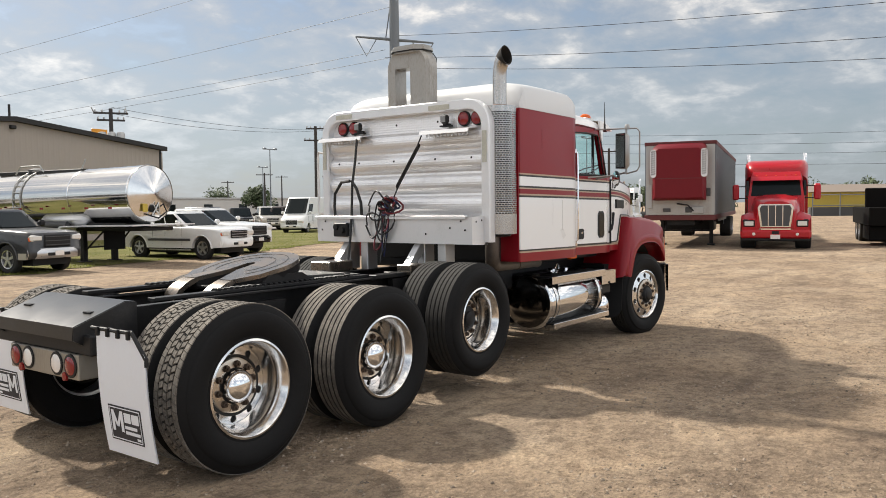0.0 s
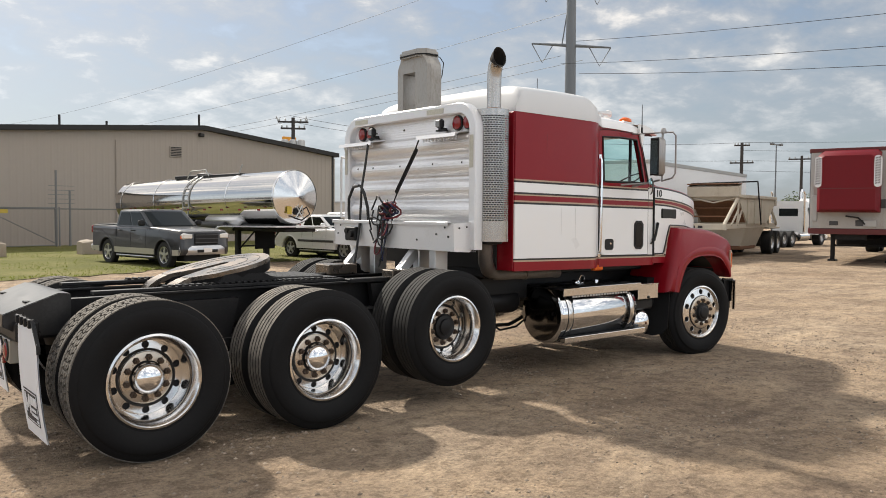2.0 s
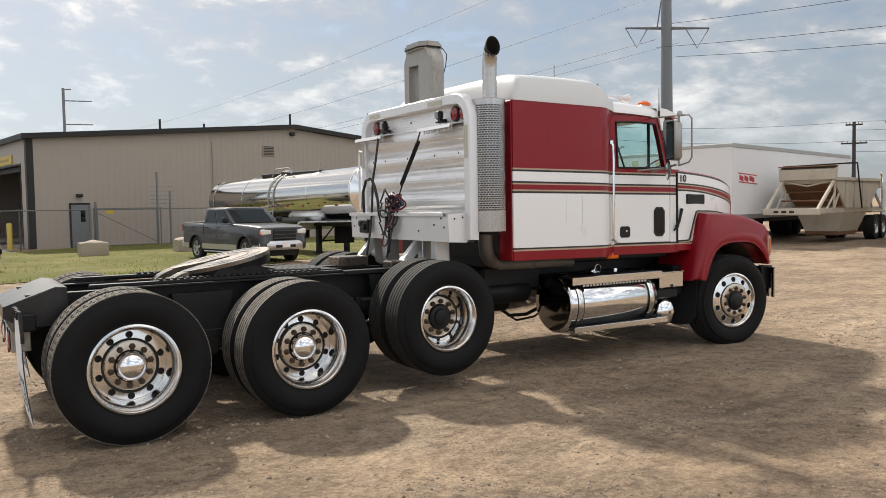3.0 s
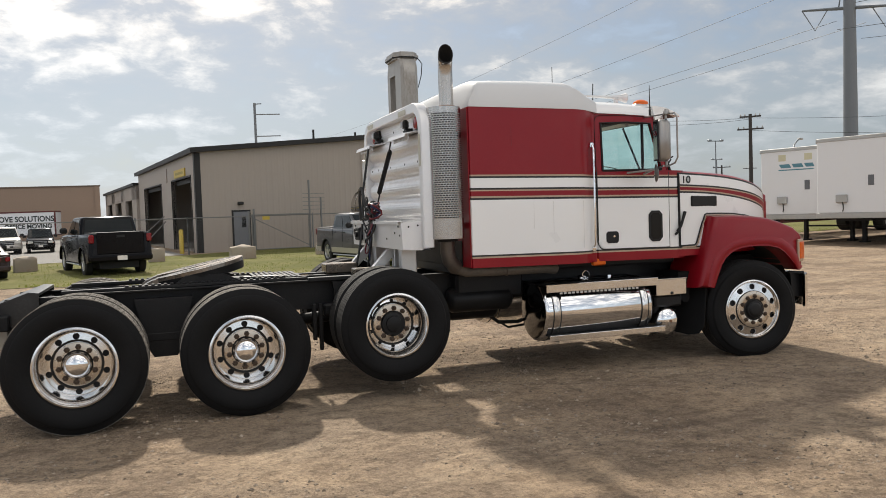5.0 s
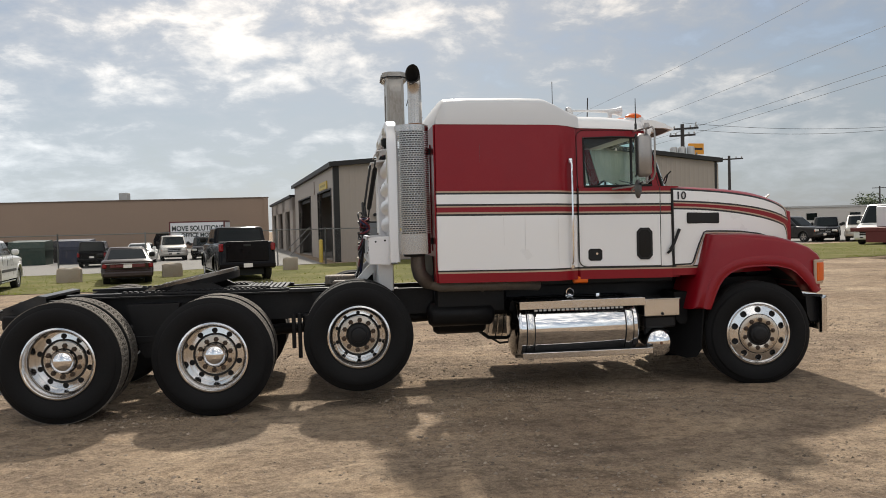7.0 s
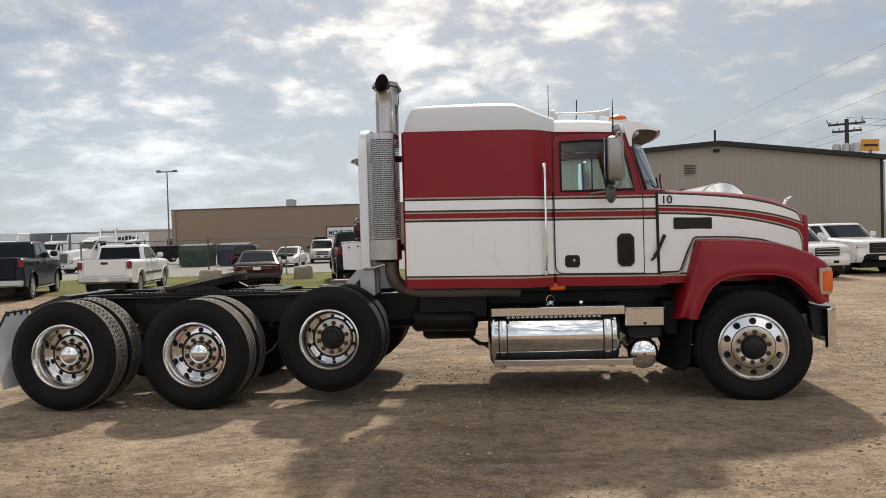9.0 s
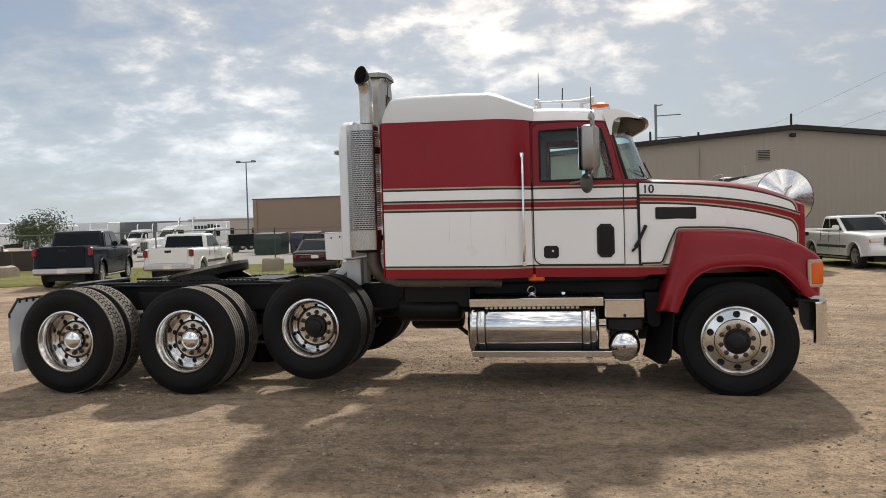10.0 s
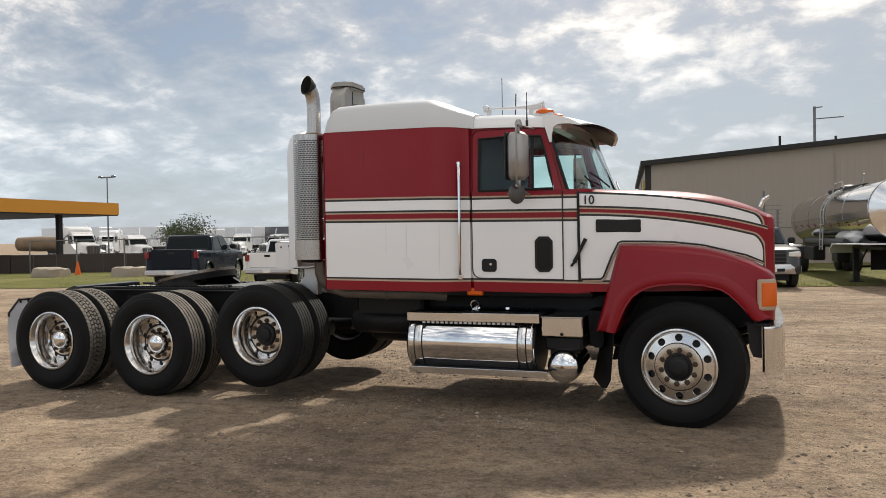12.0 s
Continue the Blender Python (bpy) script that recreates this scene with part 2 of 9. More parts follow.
# ---------------------------------------------------------------- shapes
class Shape:
    """Gathers vertices and faces of one mesh; every face carries a material slot."""

    def __init__(self):
        self.v, self.f, self.m = [], [], []

    def add(self, verts, faces, slot=0):
        o = len(self.v)
        self.v += [tuple(p) for p in verts]
        for f in faces:
            self.f.append([i + o for i in f])
            self.m.append(slot)
        return self

    def box(self, x0, x1, y0, y1, z0, z1, r=0.0, slot=0, m=None):
        """A box with chamfered edges."""
        r = min(r, (x1 - x0) * 0.45, (y1 - y0) * 0.45, (z1 - z0) * 0.45)
        if r <= 0:
            vs = [(x, y, z) for x in (x0, x1) for y in (y0, y1) for z in (z0, z1)]
            fs = [(0, 1, 3, 2), (4, 6, 7, 5), (0, 4, 5, 1), (2, 3, 7, 6), (0, 2, 6, 4), (1, 5, 7, 3)]
        else:
            vs, key = [], {}
            for ix, x in enumerate((x0, x1)):
                for iy, y in enumerate((y0, y1)):
                    for iz, z in enumerate((z0, z1)):
                        sx, sy, sz = (r if i == 0 else -r for i in (ix, iy, iz))
                        for a, p in enumerate(((x, y + sy, z + sz), (x + sx, y, z + sz), (x + sx, y + sy, z))):
                            key[ix, iy, iz, a] = len(vs)
                            vs.append(p)
            fs = []
            for s in (0, 1):
                q = [key[s, 0, 0, 0], key[s, 0, 1, 0], key[s, 1, 1, 0], key[s, 1, 0, 0]]
                fs.append(q if s == 0 else q[::-1])
                q = [key[0, s, 0, 1], key[1, s, 0, 1], key[1, s, 1, 1], key[0, s, 1, 1]]
                fs.append(q if s == 0 else q[::-1])
                q = [key[0, 0, s, 2], key[0, 1, s, 2], key[1, 1, s, 2], key[1, 0, s, 2]]
                fs.append(q if s == 0 else q[::-1])
            for a in (0, 1):
                for b in (0, 1):
                    flip = (a + b) % 2
                    q = [key[a, b, 0, 0], key[a, b, 0, 1], key[a, b, 1, 1], key[a, b, 1, 0]]
                    fs.append(q if flip else q[::-1])
                    q = [key[a, 0, b, 0], key[a, 1, b, 0], key[a, 1, b, 2], key[a, 0, b, 2]]
                    fs.append(q if flip else q[::-1])
                    q = [key[0, a, b, 1], key[0, a, b, 2], key[1, a, b, 2], key[1, a, b, 1]]
                    fs.append(q if flip else q[::-1])
            for a in (0, 1):
                for b in (0, 1):
                    for c in (0, 1):
                        q = [key[a, b, c, 0], key[a, b, c, 1], key[a, b, c, 2]]
                        fs.append(q if (a + b + c) % 2 else q[::-1])
        if m is not None:
            vs = [m @ Vector(p) for p in vs]
        return self.add(vs, fs, slot)

    def tube(self, pts, r, n=10, slot=0, caps=True, radii=None):
        """A round bar along the points."""
        pts = [Vector(p) for p in pts]
        o = len(self.v)
        prev = None
        for i, p in enumerate(pts):
            d = (pts[min(i + 1, len(pts) - 1)] - pts[max(i - 1, 0)]).normalized()
            if prev is None:
                side = d.orthogonal().normalized()
            else:
                side = (prev - d * prev.dot(d))
                side = side.normalized() if side.length > 1e-6 else d.orthogonal().normalized()
            prev = side
            up_ = d.cross(side)
            rr = radii[i] if radii else r
            for k in range(n):
                a = 2 * math.pi * k / n
                self.v.append(tuple(p + (side * math.cos(a) + up_ * math.sin(a)) * rr))
        for i in range(len(pts) - 1):
            for k in range(n):
                a, b = o + i * n + k, o + i * n + (k + 1) % n
                self.f.append([a, b, b + n, a + n])
                self.m.append(slot)
        if caps:
            e = o + (len(pts) - 1) * n
            self.f += [[o + k for k in range(n)][::-1], [e + k for k in range(n)]]
            self.m += [slot, slot]
        return self

    def lathe(self, profile, centre, axis="y", n=32, slot=0, slots=None, start=0.0, sweep=2 * math.pi):
        """Turns (radius, height) pairs about an axis through centre."""
        full = sweep > 6.28
        o, c, cols = len(self.v), Vector(centre), n if full else n + 1
        for r, h in profile:
            for k in range(cols):
                a = start + sweep * k / n
                u, w = r * math.cos(a), r * math.sin(a)
                p = {"x": (h, u, w), "y": (u, h, w), "z": (u, w, h)}[axis]
                self.v.append(tuple(c + Vector(p)))
        for i in range(len(profile) - 1):
            for k in range(n):
                a, b = o + i * cols + k, o + i * cols + (k + 1) % cols
                self.f.append([a, b, b + cols, a + cols])
                self.m.append(slots[i] if slots else slot)
        return self

    def prism(self, poly, axis, a, b, slot=0):
        """A flat outline, pushed from a to b along an axis. The outline lies in the other two axes, in order."""
        def put(p, h):
            return {"x": (h, p[0], p[1]), "y": (p[0], h, p[1]), "z": (p[0], p[1], h)}[axis]
        n = len(poly)
        vs = [put(p, a) for p in poly] + [put(p, b) for p in poly]
        fs = [list(range(n))[::-1], list(range(n, 2 * n))] + [[i, (i + 1) % n, (i + 1) % n + n, i + n] for i in range(n)]
        return self.add(vs, fs, slot)

    def loft(self, rings, slot=0, close=True, caps=True, slots=None):
        """Joins rings of equally many points. slots: a material slot for each step along a ring."""
        o, n = len(self.v), len(rings[0])
        for ring in rings:
            self.v += [tuple(p) for p in ring]
        for i in range(len(rings) - 1):
            for k in range(n if close else n - 1):
                a, b = o + i * n + k, o + i * n + (k + 1) % n
                self.f.append([a, b, b + n, a + n])
                self.m.append(slots[k] if slots else slot)
        if caps:
            e = o + (len(rings) - 1) * n
            self.f += [[o + k for k in range(n)][::-1], [e + k for k in range(n)]]
            self.m += [slot, slot]
        return self

    def grid(self, fn, nu, nv, slot=0):
        o = len(self.v)
        for i in range(nu + 1):
            for j in range(nv + 1):
                self.v.append(tuple(fn(i / nu, j / nv)))
        for i in range(nu):
            for j in range(nv):
                a = o + i * (nv + 1) + j
                self.f.append([a, a + 1, a + nv + 2, a + nv + 1])
                self.m.append(slot)
        return self

    def warp(self, fn):
        self.v = [tuple(fn(*p)) for p in self.v]
        return self

    def mesh(self, name, mats, smooth=35.0):
        me = bpy.data.meshes.new(name)
        me.from_pydata(self.v, [], self.f)
        for mt in mats:
            me.materials.append(mt)
        if len(mats) > 1:
            me.polygons.foreach_set("material_index", self.m)
        bm = bmesh.new()
        bm.from_mesh(me)
        bmesh.ops.remove_doubles(bm, verts=bm.verts, dist=2e-5)
        bmesh.ops.recalc_face_normals(bm, faces=bm.faces)
        bm.to_mesh(me)
        bm.free()
        if smooth:
            me.shade_smooth()
            me.set_sharp_from_angle(angle=radians(smooth))
        me.update()
        return me


def thing(name, at=(0, 0, 0), turn=0.0, label="", category="", group="", kind=""):
    ob = new(name)
    ob.empty_display_size = 0.2
    ob.location, ob.rotation_euler = at, (0, 0, radians(turn))
    return tagged(ob, label, category, group, kind)


def part(name, shape, mats, parent=None, label="", smooth=35.0, at=None):
    """Links a shape as one mesh under a thing or a part."""
    mats = mats if isinstance(mats, (list, tuple)) else [mats]
    ob = new(name, shape if isinstance(shape, bpy.types.Mesh) else shape.mesh(name, mats, smooth))
    ob.parent = parent
    if at is not None:
        ob.location = at
    return tagged(ob, label)


def solo(name, shape, mats, label, category, group="", kind="", smooth=35.0, at=(0, 0, 0), turn=0.0):
    ob = part(name, shape, mats, None, label, smooth, at)
    ob.rotation_euler = (0, 0, radians(turn))
    return tagged(ob, category=category, group=group, kind=kind)

# ---------------------------------------------------------------- ground
def dirt_material():
    m = bpy.data.materials.new("packed_dirt")
    m.use_nodes = True
    nd, ln = m.node_tree.nodes, m.node_tree.links
    b = nd["Principled BSDF"]
    tc = nd.new("ShaderNodeTexCoord")

    def noise_(s, d=6.0, r=0.6, dist=0.0, scale=None):
        n = nd.new("ShaderNodeTexNoise")
        n.inputs["Scale"].default_value, n.inputs["Detail"].default_value = s, d
        n.inputs["Roughness"].default_value, n.inputs["Distortion"].default_value = r, dist
        src = tc.outputs["Object"]
        if scale:
            mp = nd.new("ShaderNodeMapping")
            mp.inputs["Scale"].default_value = scale
            mp.inputs["Rotation"].default_value = (0, 0, radians(12))
            ln.new(src, mp.inputs[0])
            src = mp.outputs[0]
        ln.new(src, n.inputs["Vector"])
        return n.outputs["Fac"]

    def ramp(fac, *stops):
        n = nd.new("ShaderNodeValToRGB")
        els = n.color_ramp.elements
        while len(els) < len(stops):
            els.new(0.5)
        for e, (p, c) in zip(els, stops):
            e.position, e.color = p, (*c, 1)
        ln.new(fac, n.inputs[0])
        return n.outputs["Color"]

    def mix(f, a, c, mode="MIX"):
        n = nd.new("ShaderNodeMix")
        n.data_type, n.blend_type = "RGBA", mode
        for s, v in (("Factor", f), ("A", a), ("B", c)):
            if isinstance(v, float):
                n.inputs[s].default_value = v
            elif isinstance(v, tuple):
                n.inputs[s].default_value = (*v, 1)
            else:
                ln.new(v, n.inputs[s])
        return n.outputs["Result"]

    base = ramp(noise_(0.35, 8.0, 0.65, 0.5), (0.32, (0.226, 0.168, 0.119)), (0.52, (0.330, 0.253, 0.180)), (0.72, (0.420, 0.335, 0.245)))
    tracks = ramp(noise_(1.3, 8.0, 0.68, 0.6, (0.6, 1.3, 1)), (0.38, (0.74, 0.73, 0.74)), (0.50, (0.96, 0.96, 0.96)), (0.64, (1.18, 1.16, 1.12)))
    base = mix(1.0, base, tracks, "MULTIPLY")
    grit = ramp(noise_(30.0, 8.0, 0.85), (0.42, (0.64, 0.63, 0.63)), (0.50, (1.0, 1.0, 1.0)), (0.58, (1.32, 1.30, 1.27)))
    base = mix(0.7, base, grit, "MULTIPLY")
    clods = ramp(noise_(6.5, 7.0, 0.72, 0.3), (0.41, (0.66, 0.64, 0.63)), (0.48, (1.0, 0.99, 0.98)), (0.60, (1.22, 1.21, 1.19)))
    base = mix(0.75, base, clods, "MULTIPLY")
    vor = nd.new("ShaderNodeTexVoronoi")
    vor.inputs["Scale"].default_value = 26.0
    ln.new(tc.outputs["Object"], vor.inputs["Vector"])
    peb = ramp(vor.outputs["Distance"], (0.10, (1, 1, 1)), (0.22, (0, 0, 0)))
    patch = ramp(noise_(0.9, 4.0), (0.42, (0.12, 0.12, 0.12)), (0.55, (1, 1, 1)))
    stone = mix(1.0, peb, patch, "MULTIPLY")
    base = mix(stone, base, ramp(vor.outputs["Color"], (0.25, (0.11, 0.088, 0.068)), (0.5, (0.28, 0.225, 0.175)), (0.8, (0.45, 0.385, 0.315))))
    ln.new(base, b.inputs["Base Color"])
    b.inputs["Roughness"].default_value = 0.95
    b.inputs["Specular IOR Level"].default_value = 0.2
    hgt = nd.new("ShaderNodeMath")
    hgt.operation = "ADD"
    ln.new(noise_(9.0, 8.0, 0.7), hgt.inputs[0])
    ln.new(stone, hgt.inputs[1])
    bp = nd.new("ShaderNodeBump")
    bp.inputs["Strength"].default_value, bp.inputs["Distance"].default_value = 1.0, 0.075
    ln.new(hgt.outputs[0], bp.inputs["Height"])
    ln.new(bp.outputs[0], b.inputs["Normal"])
    return m


DIRT = dirt_material()


def ground_height(x, y):
    near = max(0.0, 1 - math.hypot(x - 1, y + 3) / 22)
    h = 0.025 * noise.noise(Vector((x * 0.35, y * 0.35, 3))) + 0.012 * noise.noise(Vector((x * 1.3, y * 1.3, 7)))
    if -2.5 < x < 6.6 and abs(y) < 1.6:
        h *= 0.25
    return h * min(1.0, near * 3)


g = Shape()
xs = [-2500, -600, -200, -80, -45, -30] + [-22 + i * 0.4 for i in range(111)] + [30, 45, 80, 200, 600, 2500]
ys = [-2500, -600, -150, -50, -22] + [-14 + i * 0.4 for i in range(78)] + [22, 30, 45, 80, 200, 600, 2500]
nx, ny = len(xs), len(ys)
g.v = [(x, y, ground_height(x, y)) for x in xs for y in ys]
g.f = [[i * ny + j, (i + 1) * ny + j, (i + 1) * ny + j + 1, i * ny + j + 1] for i in range(nx - 1) for j in range(ny - 1)]
g.m = [0] * len(g.f)
ground = solo("ground", g, DIRT, "packed tan dirt and gravel yard with tyre tracks", "ground", kind="structure")

# ---------------------------------------------------------------- grass verge, concrete lot
GRASS = material("mown_grass", (0.128, 0.130, 0.042), 0.95, var=0.25, scale=0.35, fine=14.0, bump=0.03, bump_scale=45.0, dirt=0.8, dirt_color=(0.27, 0.22, 0.12), ior=1.2)
BLADE = material("grass_blade", (0.105, 0.118, 0.034), 0.95, var=0.25, scale=0.5, fine=8.0, dirt=0.5, dirt_color=(0.19, 0.165, 0.06), ior=1.2)
bn, bk_ = BLADE.node_tree.nodes, BLADE.node_tree.links
thin, both = bn.new("ShaderNodeBsdfTranslucent"), bn.new("ShaderNodeMixShader")
thin.inputs[0].default_value, both.inputs[0].default_value = (0.19, 0.22, 0.04, 1), 0.55
bk_.new(bn["Principled BSDF"].outputs[0], both.inputs[1])
bk_.new(thin.outputs[0], both.inputs[2])
bk_.new(both.outputs[0], bn["Material Output"].inputs[0])
CONCRETE = material("concrete", (0.31, 0.28, 0.245), 0.9, var=0.14, scale=1.2, fine=25.0, bump=0.006, dirt=0.85, dirt_color=(0.20, 0.13, 0.085), stretch=(1, 1, 0.5))
LOT = material("pale_concrete_lot", (0.22, 0.21, 0.195), 0.92, var=0.10, scale=0.15, fine=3.0, dirt=0.3, dirt_color=(0.15, 0.14, 0.13))
NEAR_EDGE = [(-60, 7.5), (-45, 9), (-30, 10.5), (-18.6, 13.6), (-12, 16.6), (-6, 16.4), (-1, 14.2), (4, 15.6), (8.5, 17.5), (15.5, 18.9), (21, 21.4), (28, 23.5), (44, 28)]
FAR_EDGE = [(-60, 21), (-45, 22), (-30, 24.5), (-22, 26.2), (-14, 27.6), (-7, 28.8), (0, 31.0), (4, 33.4), (8.5, 34.2), (15.5, 35.3), (23, 36.6), (31, 38), (46, 46)]


def verge(u, v):
    k = u * (len(NEAR_EDGE) - 1)
    i = min(int(k), len(NEAR_EDGE) - 2)
    f = k - i
    a = Vector(NEAR_EDGE[i]).lerp(Vector(NEAR_EDGE[i + 1]), f)
    b = Vector(FAR_EDGE[i]).lerp(Vector(FAR_EDGE[i + 1]), f)
    p = a.lerp(b, v)
    if v < 0.02:
        p.y += 0.5 * noise.noise(Vector((p.x * 0.9, 5, 1))) + 0.25 * noise.noise(Vector((p.x * 3.1, 9, 1)))
    return p


gs = Shape().grid(lambda u, v: (*verge(u, v), 0.014 if v < 0.02 else 0.035), 240, 14)
solo("grass_verge", gs, GRASS, "patchy mown grass verge in front of the building", "grass", kind="structure")
random.seed(11)
bl = Shape()
for _ in range(26000):
    u, v = random.uniform(0.10, 0.95), random.random() ** 1.4
    p = verge(u, v)
    if noise.noise(Vector((p.x * 0.5, p.y * 0.5, 2))) < -0.18:
        continue
    h, a, w = random.uniform(0.02, 0.065), random.uniform(0, 6.28), random.uniform(0.008, 0.02)
    dx, dy = math.cos(a) * w, math.sin(a) * w
    lx, ly = random.uniform(-0.05, 0.05), random.uniform(-0.05, 0.05)
    bl.add([(p.x - dx, p.y - dy, 0.02), (p.x + dx, p.y + dy, 0.02), (p.x + lx, p.y + ly, 0.03 + h)], [(0, 1, 2)])
solo("grass", bl, BLADE, "short uneven green and straw grass blades", "grass", kind="stuff", smooth=0)
lot = Shape().add([(-90, 23, 0.02), (-30, 25.2, 0.02), (-14, 28.2, 0.02), (-7, 29.4, 0.02), (0.2, 32, 0.02), (-5, 75, 0.02), (-5, 86.5, 0.02), (-90, 86.5, 0.02)], [tuple(range(8))])
solo("concrete_lot", lot, LOT, "pale concrete lot behind the fence", "pavement", kind="structure")
lot2 = Shape().add([(28, 40, 0.02), (46, 47, 0.02), (120, 70, 0.02), (110, 120, 0.02), (30, 120, 0.02)], [tuple(range(5))])
solo("street", lot2, LOT, "pale street past the verge", "road", kind="structure")

# loose stones on the yard
random.seed(3)
stone = Shape()
for _ in range(34000):
    x, y = random.uniform(-6, 10.5), random.uniform(-8.0, 3) if random.random() < 0.85 else random.uniform(3, 9)
    cl = noise.noise(Vector((x * 0.6, y * 0.6, 4)))
    if cl < random.uniform(-0.35, 0.25):
        continue
    r = random.choice((0.004, 0.005, 0.006, 0.008, 0.010, 0.013)) * random.uniform(0.7, 1.3)
    z = ground_height(x, y)
    a = random.uniform(0, 6.28)
    pts = [(x + r * 1.3 * math.cos(a + k * 1.5708) * random.uniform(0.7, 1.2), y + r * math.sin(a + k * 1.5708) * random.uniform(0.7, 1.2), z + r * 0.25) for k in range(4)]
    stone.add(pts + [(x, y, z + r * random.uniform(0.7, 1.1)), ] + [(p[0], p[1], z - 0.01) for p in pts], [(0, 1, 4), (1, 2, 4), (2, 3, 4), (3, 0, 4), (0, 5, 6, 1), (1, 6, 7, 2), (2, 7, 8, 3), (3, 8, 5, 0)])
ISLE = material("gravel_stone", (0.30, 0.265, 0.225), 0.9, var=0.3, scale=3.0, fine=20.0)
geo = ISLE.node_tree.nodes.new("ShaderNodeNewGeometry")
tint = ISLE.node_tree.nodes.new("ShaderNodeValToRGB")
tint.color_ramp.elements[0].color, tint.color_ramp.elements[1].color = (0.115, 0.088, 0.066, 1), (0.42, 0.34, 0.26, 1)
ISLE.node_tree.links.new(geo.outputs["Random Per Island"], tint.inputs[0])
ISLE.node_tree.links.new(tint.outputs[0], ISLE.node_tree.nodes["Principled BSDF"].inputs["Base Color"])
solo("gravel", stone, ISLE, "scattered small gravel stones on the dirt", "gravel", kind="stuff", smooth=0)

# ---------------------------------------------------------------- the red and white road tractor
CY = -0.07                      # centre line of the tractor
RAKE = -0.014                   # it sits slightly nose down
truck = thing("semi_truck", (0, CY, 0), 0, "red and white long-nose road tractor with sleeper and tan pinstripes", "truck")


def raked(x, y, z):
    wide = 1 + 0.025 * min(1.0, max(0.0, (x - 3.46) / 0.06))
    return x, y * wide, z + RAKE * (x - 2.07)


STRIPES = [RED, TAN, BLACK_LINE, WHITE]
R_, T_, K_, W_ = 0, 1, 2, 3
BANDS = [(1.147, R_), (1.236, T_), (1.252, K_), (1.268, W_), (1.789, K_), (1.808, T_), (1.824, R_), (1.872, T_), (1.885, K_),
         (1.903, W_), (1.995, K_), (2.013, T_), (2.028, R_), (2.665, None)]


def banded(outline, bands=BANDS, closed=True, lean=None):
    """A wall that follows an outline seen from above, painted in level bands."""
    s = Shape()
    n = len(outline)
    for (z0, slot), (z1, _) in zip(bands, bands[1:]):
        o = len(s.v)
        for z in (z0, z1):
            s.v += [(x, y if lean is None else y * lean(z), z) for x, y in outline]
        for i in range(n if closed else n - 1):
            j = (i + 1) % n
            s.f.append([o + i, o + j, o + j + n, o + i + n])
            s.m.append(slot)
    return s


GAP_RED = material("dark_red_gap", (0.045, 0.004, 0.006), 0.6)
CAB_DARK = material("dark_port_glass", (0.012, 0.012, 0.012), 0.15, var=0.05, ior=1.3)
# sleeper: wider than the cab, its front corners curve in to the doors
half = [(2.07, 1.155), (2.076, 1.166), (2.12, 1.169), (2.7, 1.17), (3.16, 1.168), (3.24, 1.155), (3.31, 1.125), (3.37, 1.085), (3.43, 1.035), (3.475, 0.995), (3.50, 0.975)]
outline = half + [(x, -y) for x, y in half[::-1]]
sl = banded(outline)
part("sleeper_body", sl.warp(raked), STRIPES, truck)
part("sleeper_rear", Shape().box(2.056, 2.0675, -1.160, 1.160, 1.150, 2.66, 0.004).warp(raked), RED, truck, "red sleeper rear wall")
part("rear_lower_panel", Shape().box(2.044, 2.055, -0.95, 0.95, 1.150, 1.40, 0.004).warp(raked), PLASTIC, truck)
fl = Shape().prism([(2.8 + (x - 2.8) * 0.96, y * 0.975) for x, y in outline], "z", 1.165, 1.20).warp(raked)
part("sleeper_floor", fl, FRAME, truck)
SEAM = material("seam_grey", (0.60, 0.59, 0.58), 0.5)
for x, z0 in ((2.72, 1.50), (2.93, 1.45), (3.26, 1.30)):
    part("panel_seam", Shape().box(x, x + 0.0018, -1.1712, -1.169, z0, 1.77).warp(raked), SEAM, truck)
part("panel_seam", Shape().box(2.50, 2.503, -1.1712, -1.169, 2.30, 2.48).warp(raked), material("red_seam", (0.12, 0.004, 0.008), 0.5), truck)

# roof fairing
def fairing_ring(x, w, z_low, z_top, shoulder):
    pts = []
    for a in range(0, 181, 15):
        c, s_ = math.cos(radians(a)), math.sin(radians(a))
        pts.append((x, w * math.copysign(abs(c) ** shoulder, c), z_low + (z_top - z_low) * abs(s_) ** shoulder))
    return pts


fair = Shape()
rings = [fairing_ring(2.075, 1.11, 2.665, 2.667, 0.45), fairing_ring(2.082, 1.165, 2.665, 2.72, 0.34), fairing_ring(2.115, 1.175, 2.665, 2.845, 0.32),
         fairing_ring(2.15, 1.175, 2.665, 2.925, 0.31), fairing_ring(2.19, 1.175, 2.665, 2.950, 0.31), fairing_ring(2.40, 1.175, 2.665, 2.962, 0.31),
         fairing_ring(2.80, 1.175, 2.665, 2.968, 0.31), fairing_ring(3.13, 1.172, 2.665, 2.965, 0.31), fairing_ring(3.18, 1.168, 2.665, 2.952, 0.32),
         fairing_ring(3.30, 1.135, 2.665, 2.905, 0.34), fairing_ring(3.42, 1.05, 2.665, 2.860, 0.36), fairing_ring(3.54, 0.965, 2.655, 2.825, 0.40)]
fair.loft(rings, close=True)
part("roof_fairing", fair.warp(raked), FAIRING, truck, "white moulded sleeper roof fairing", 50)

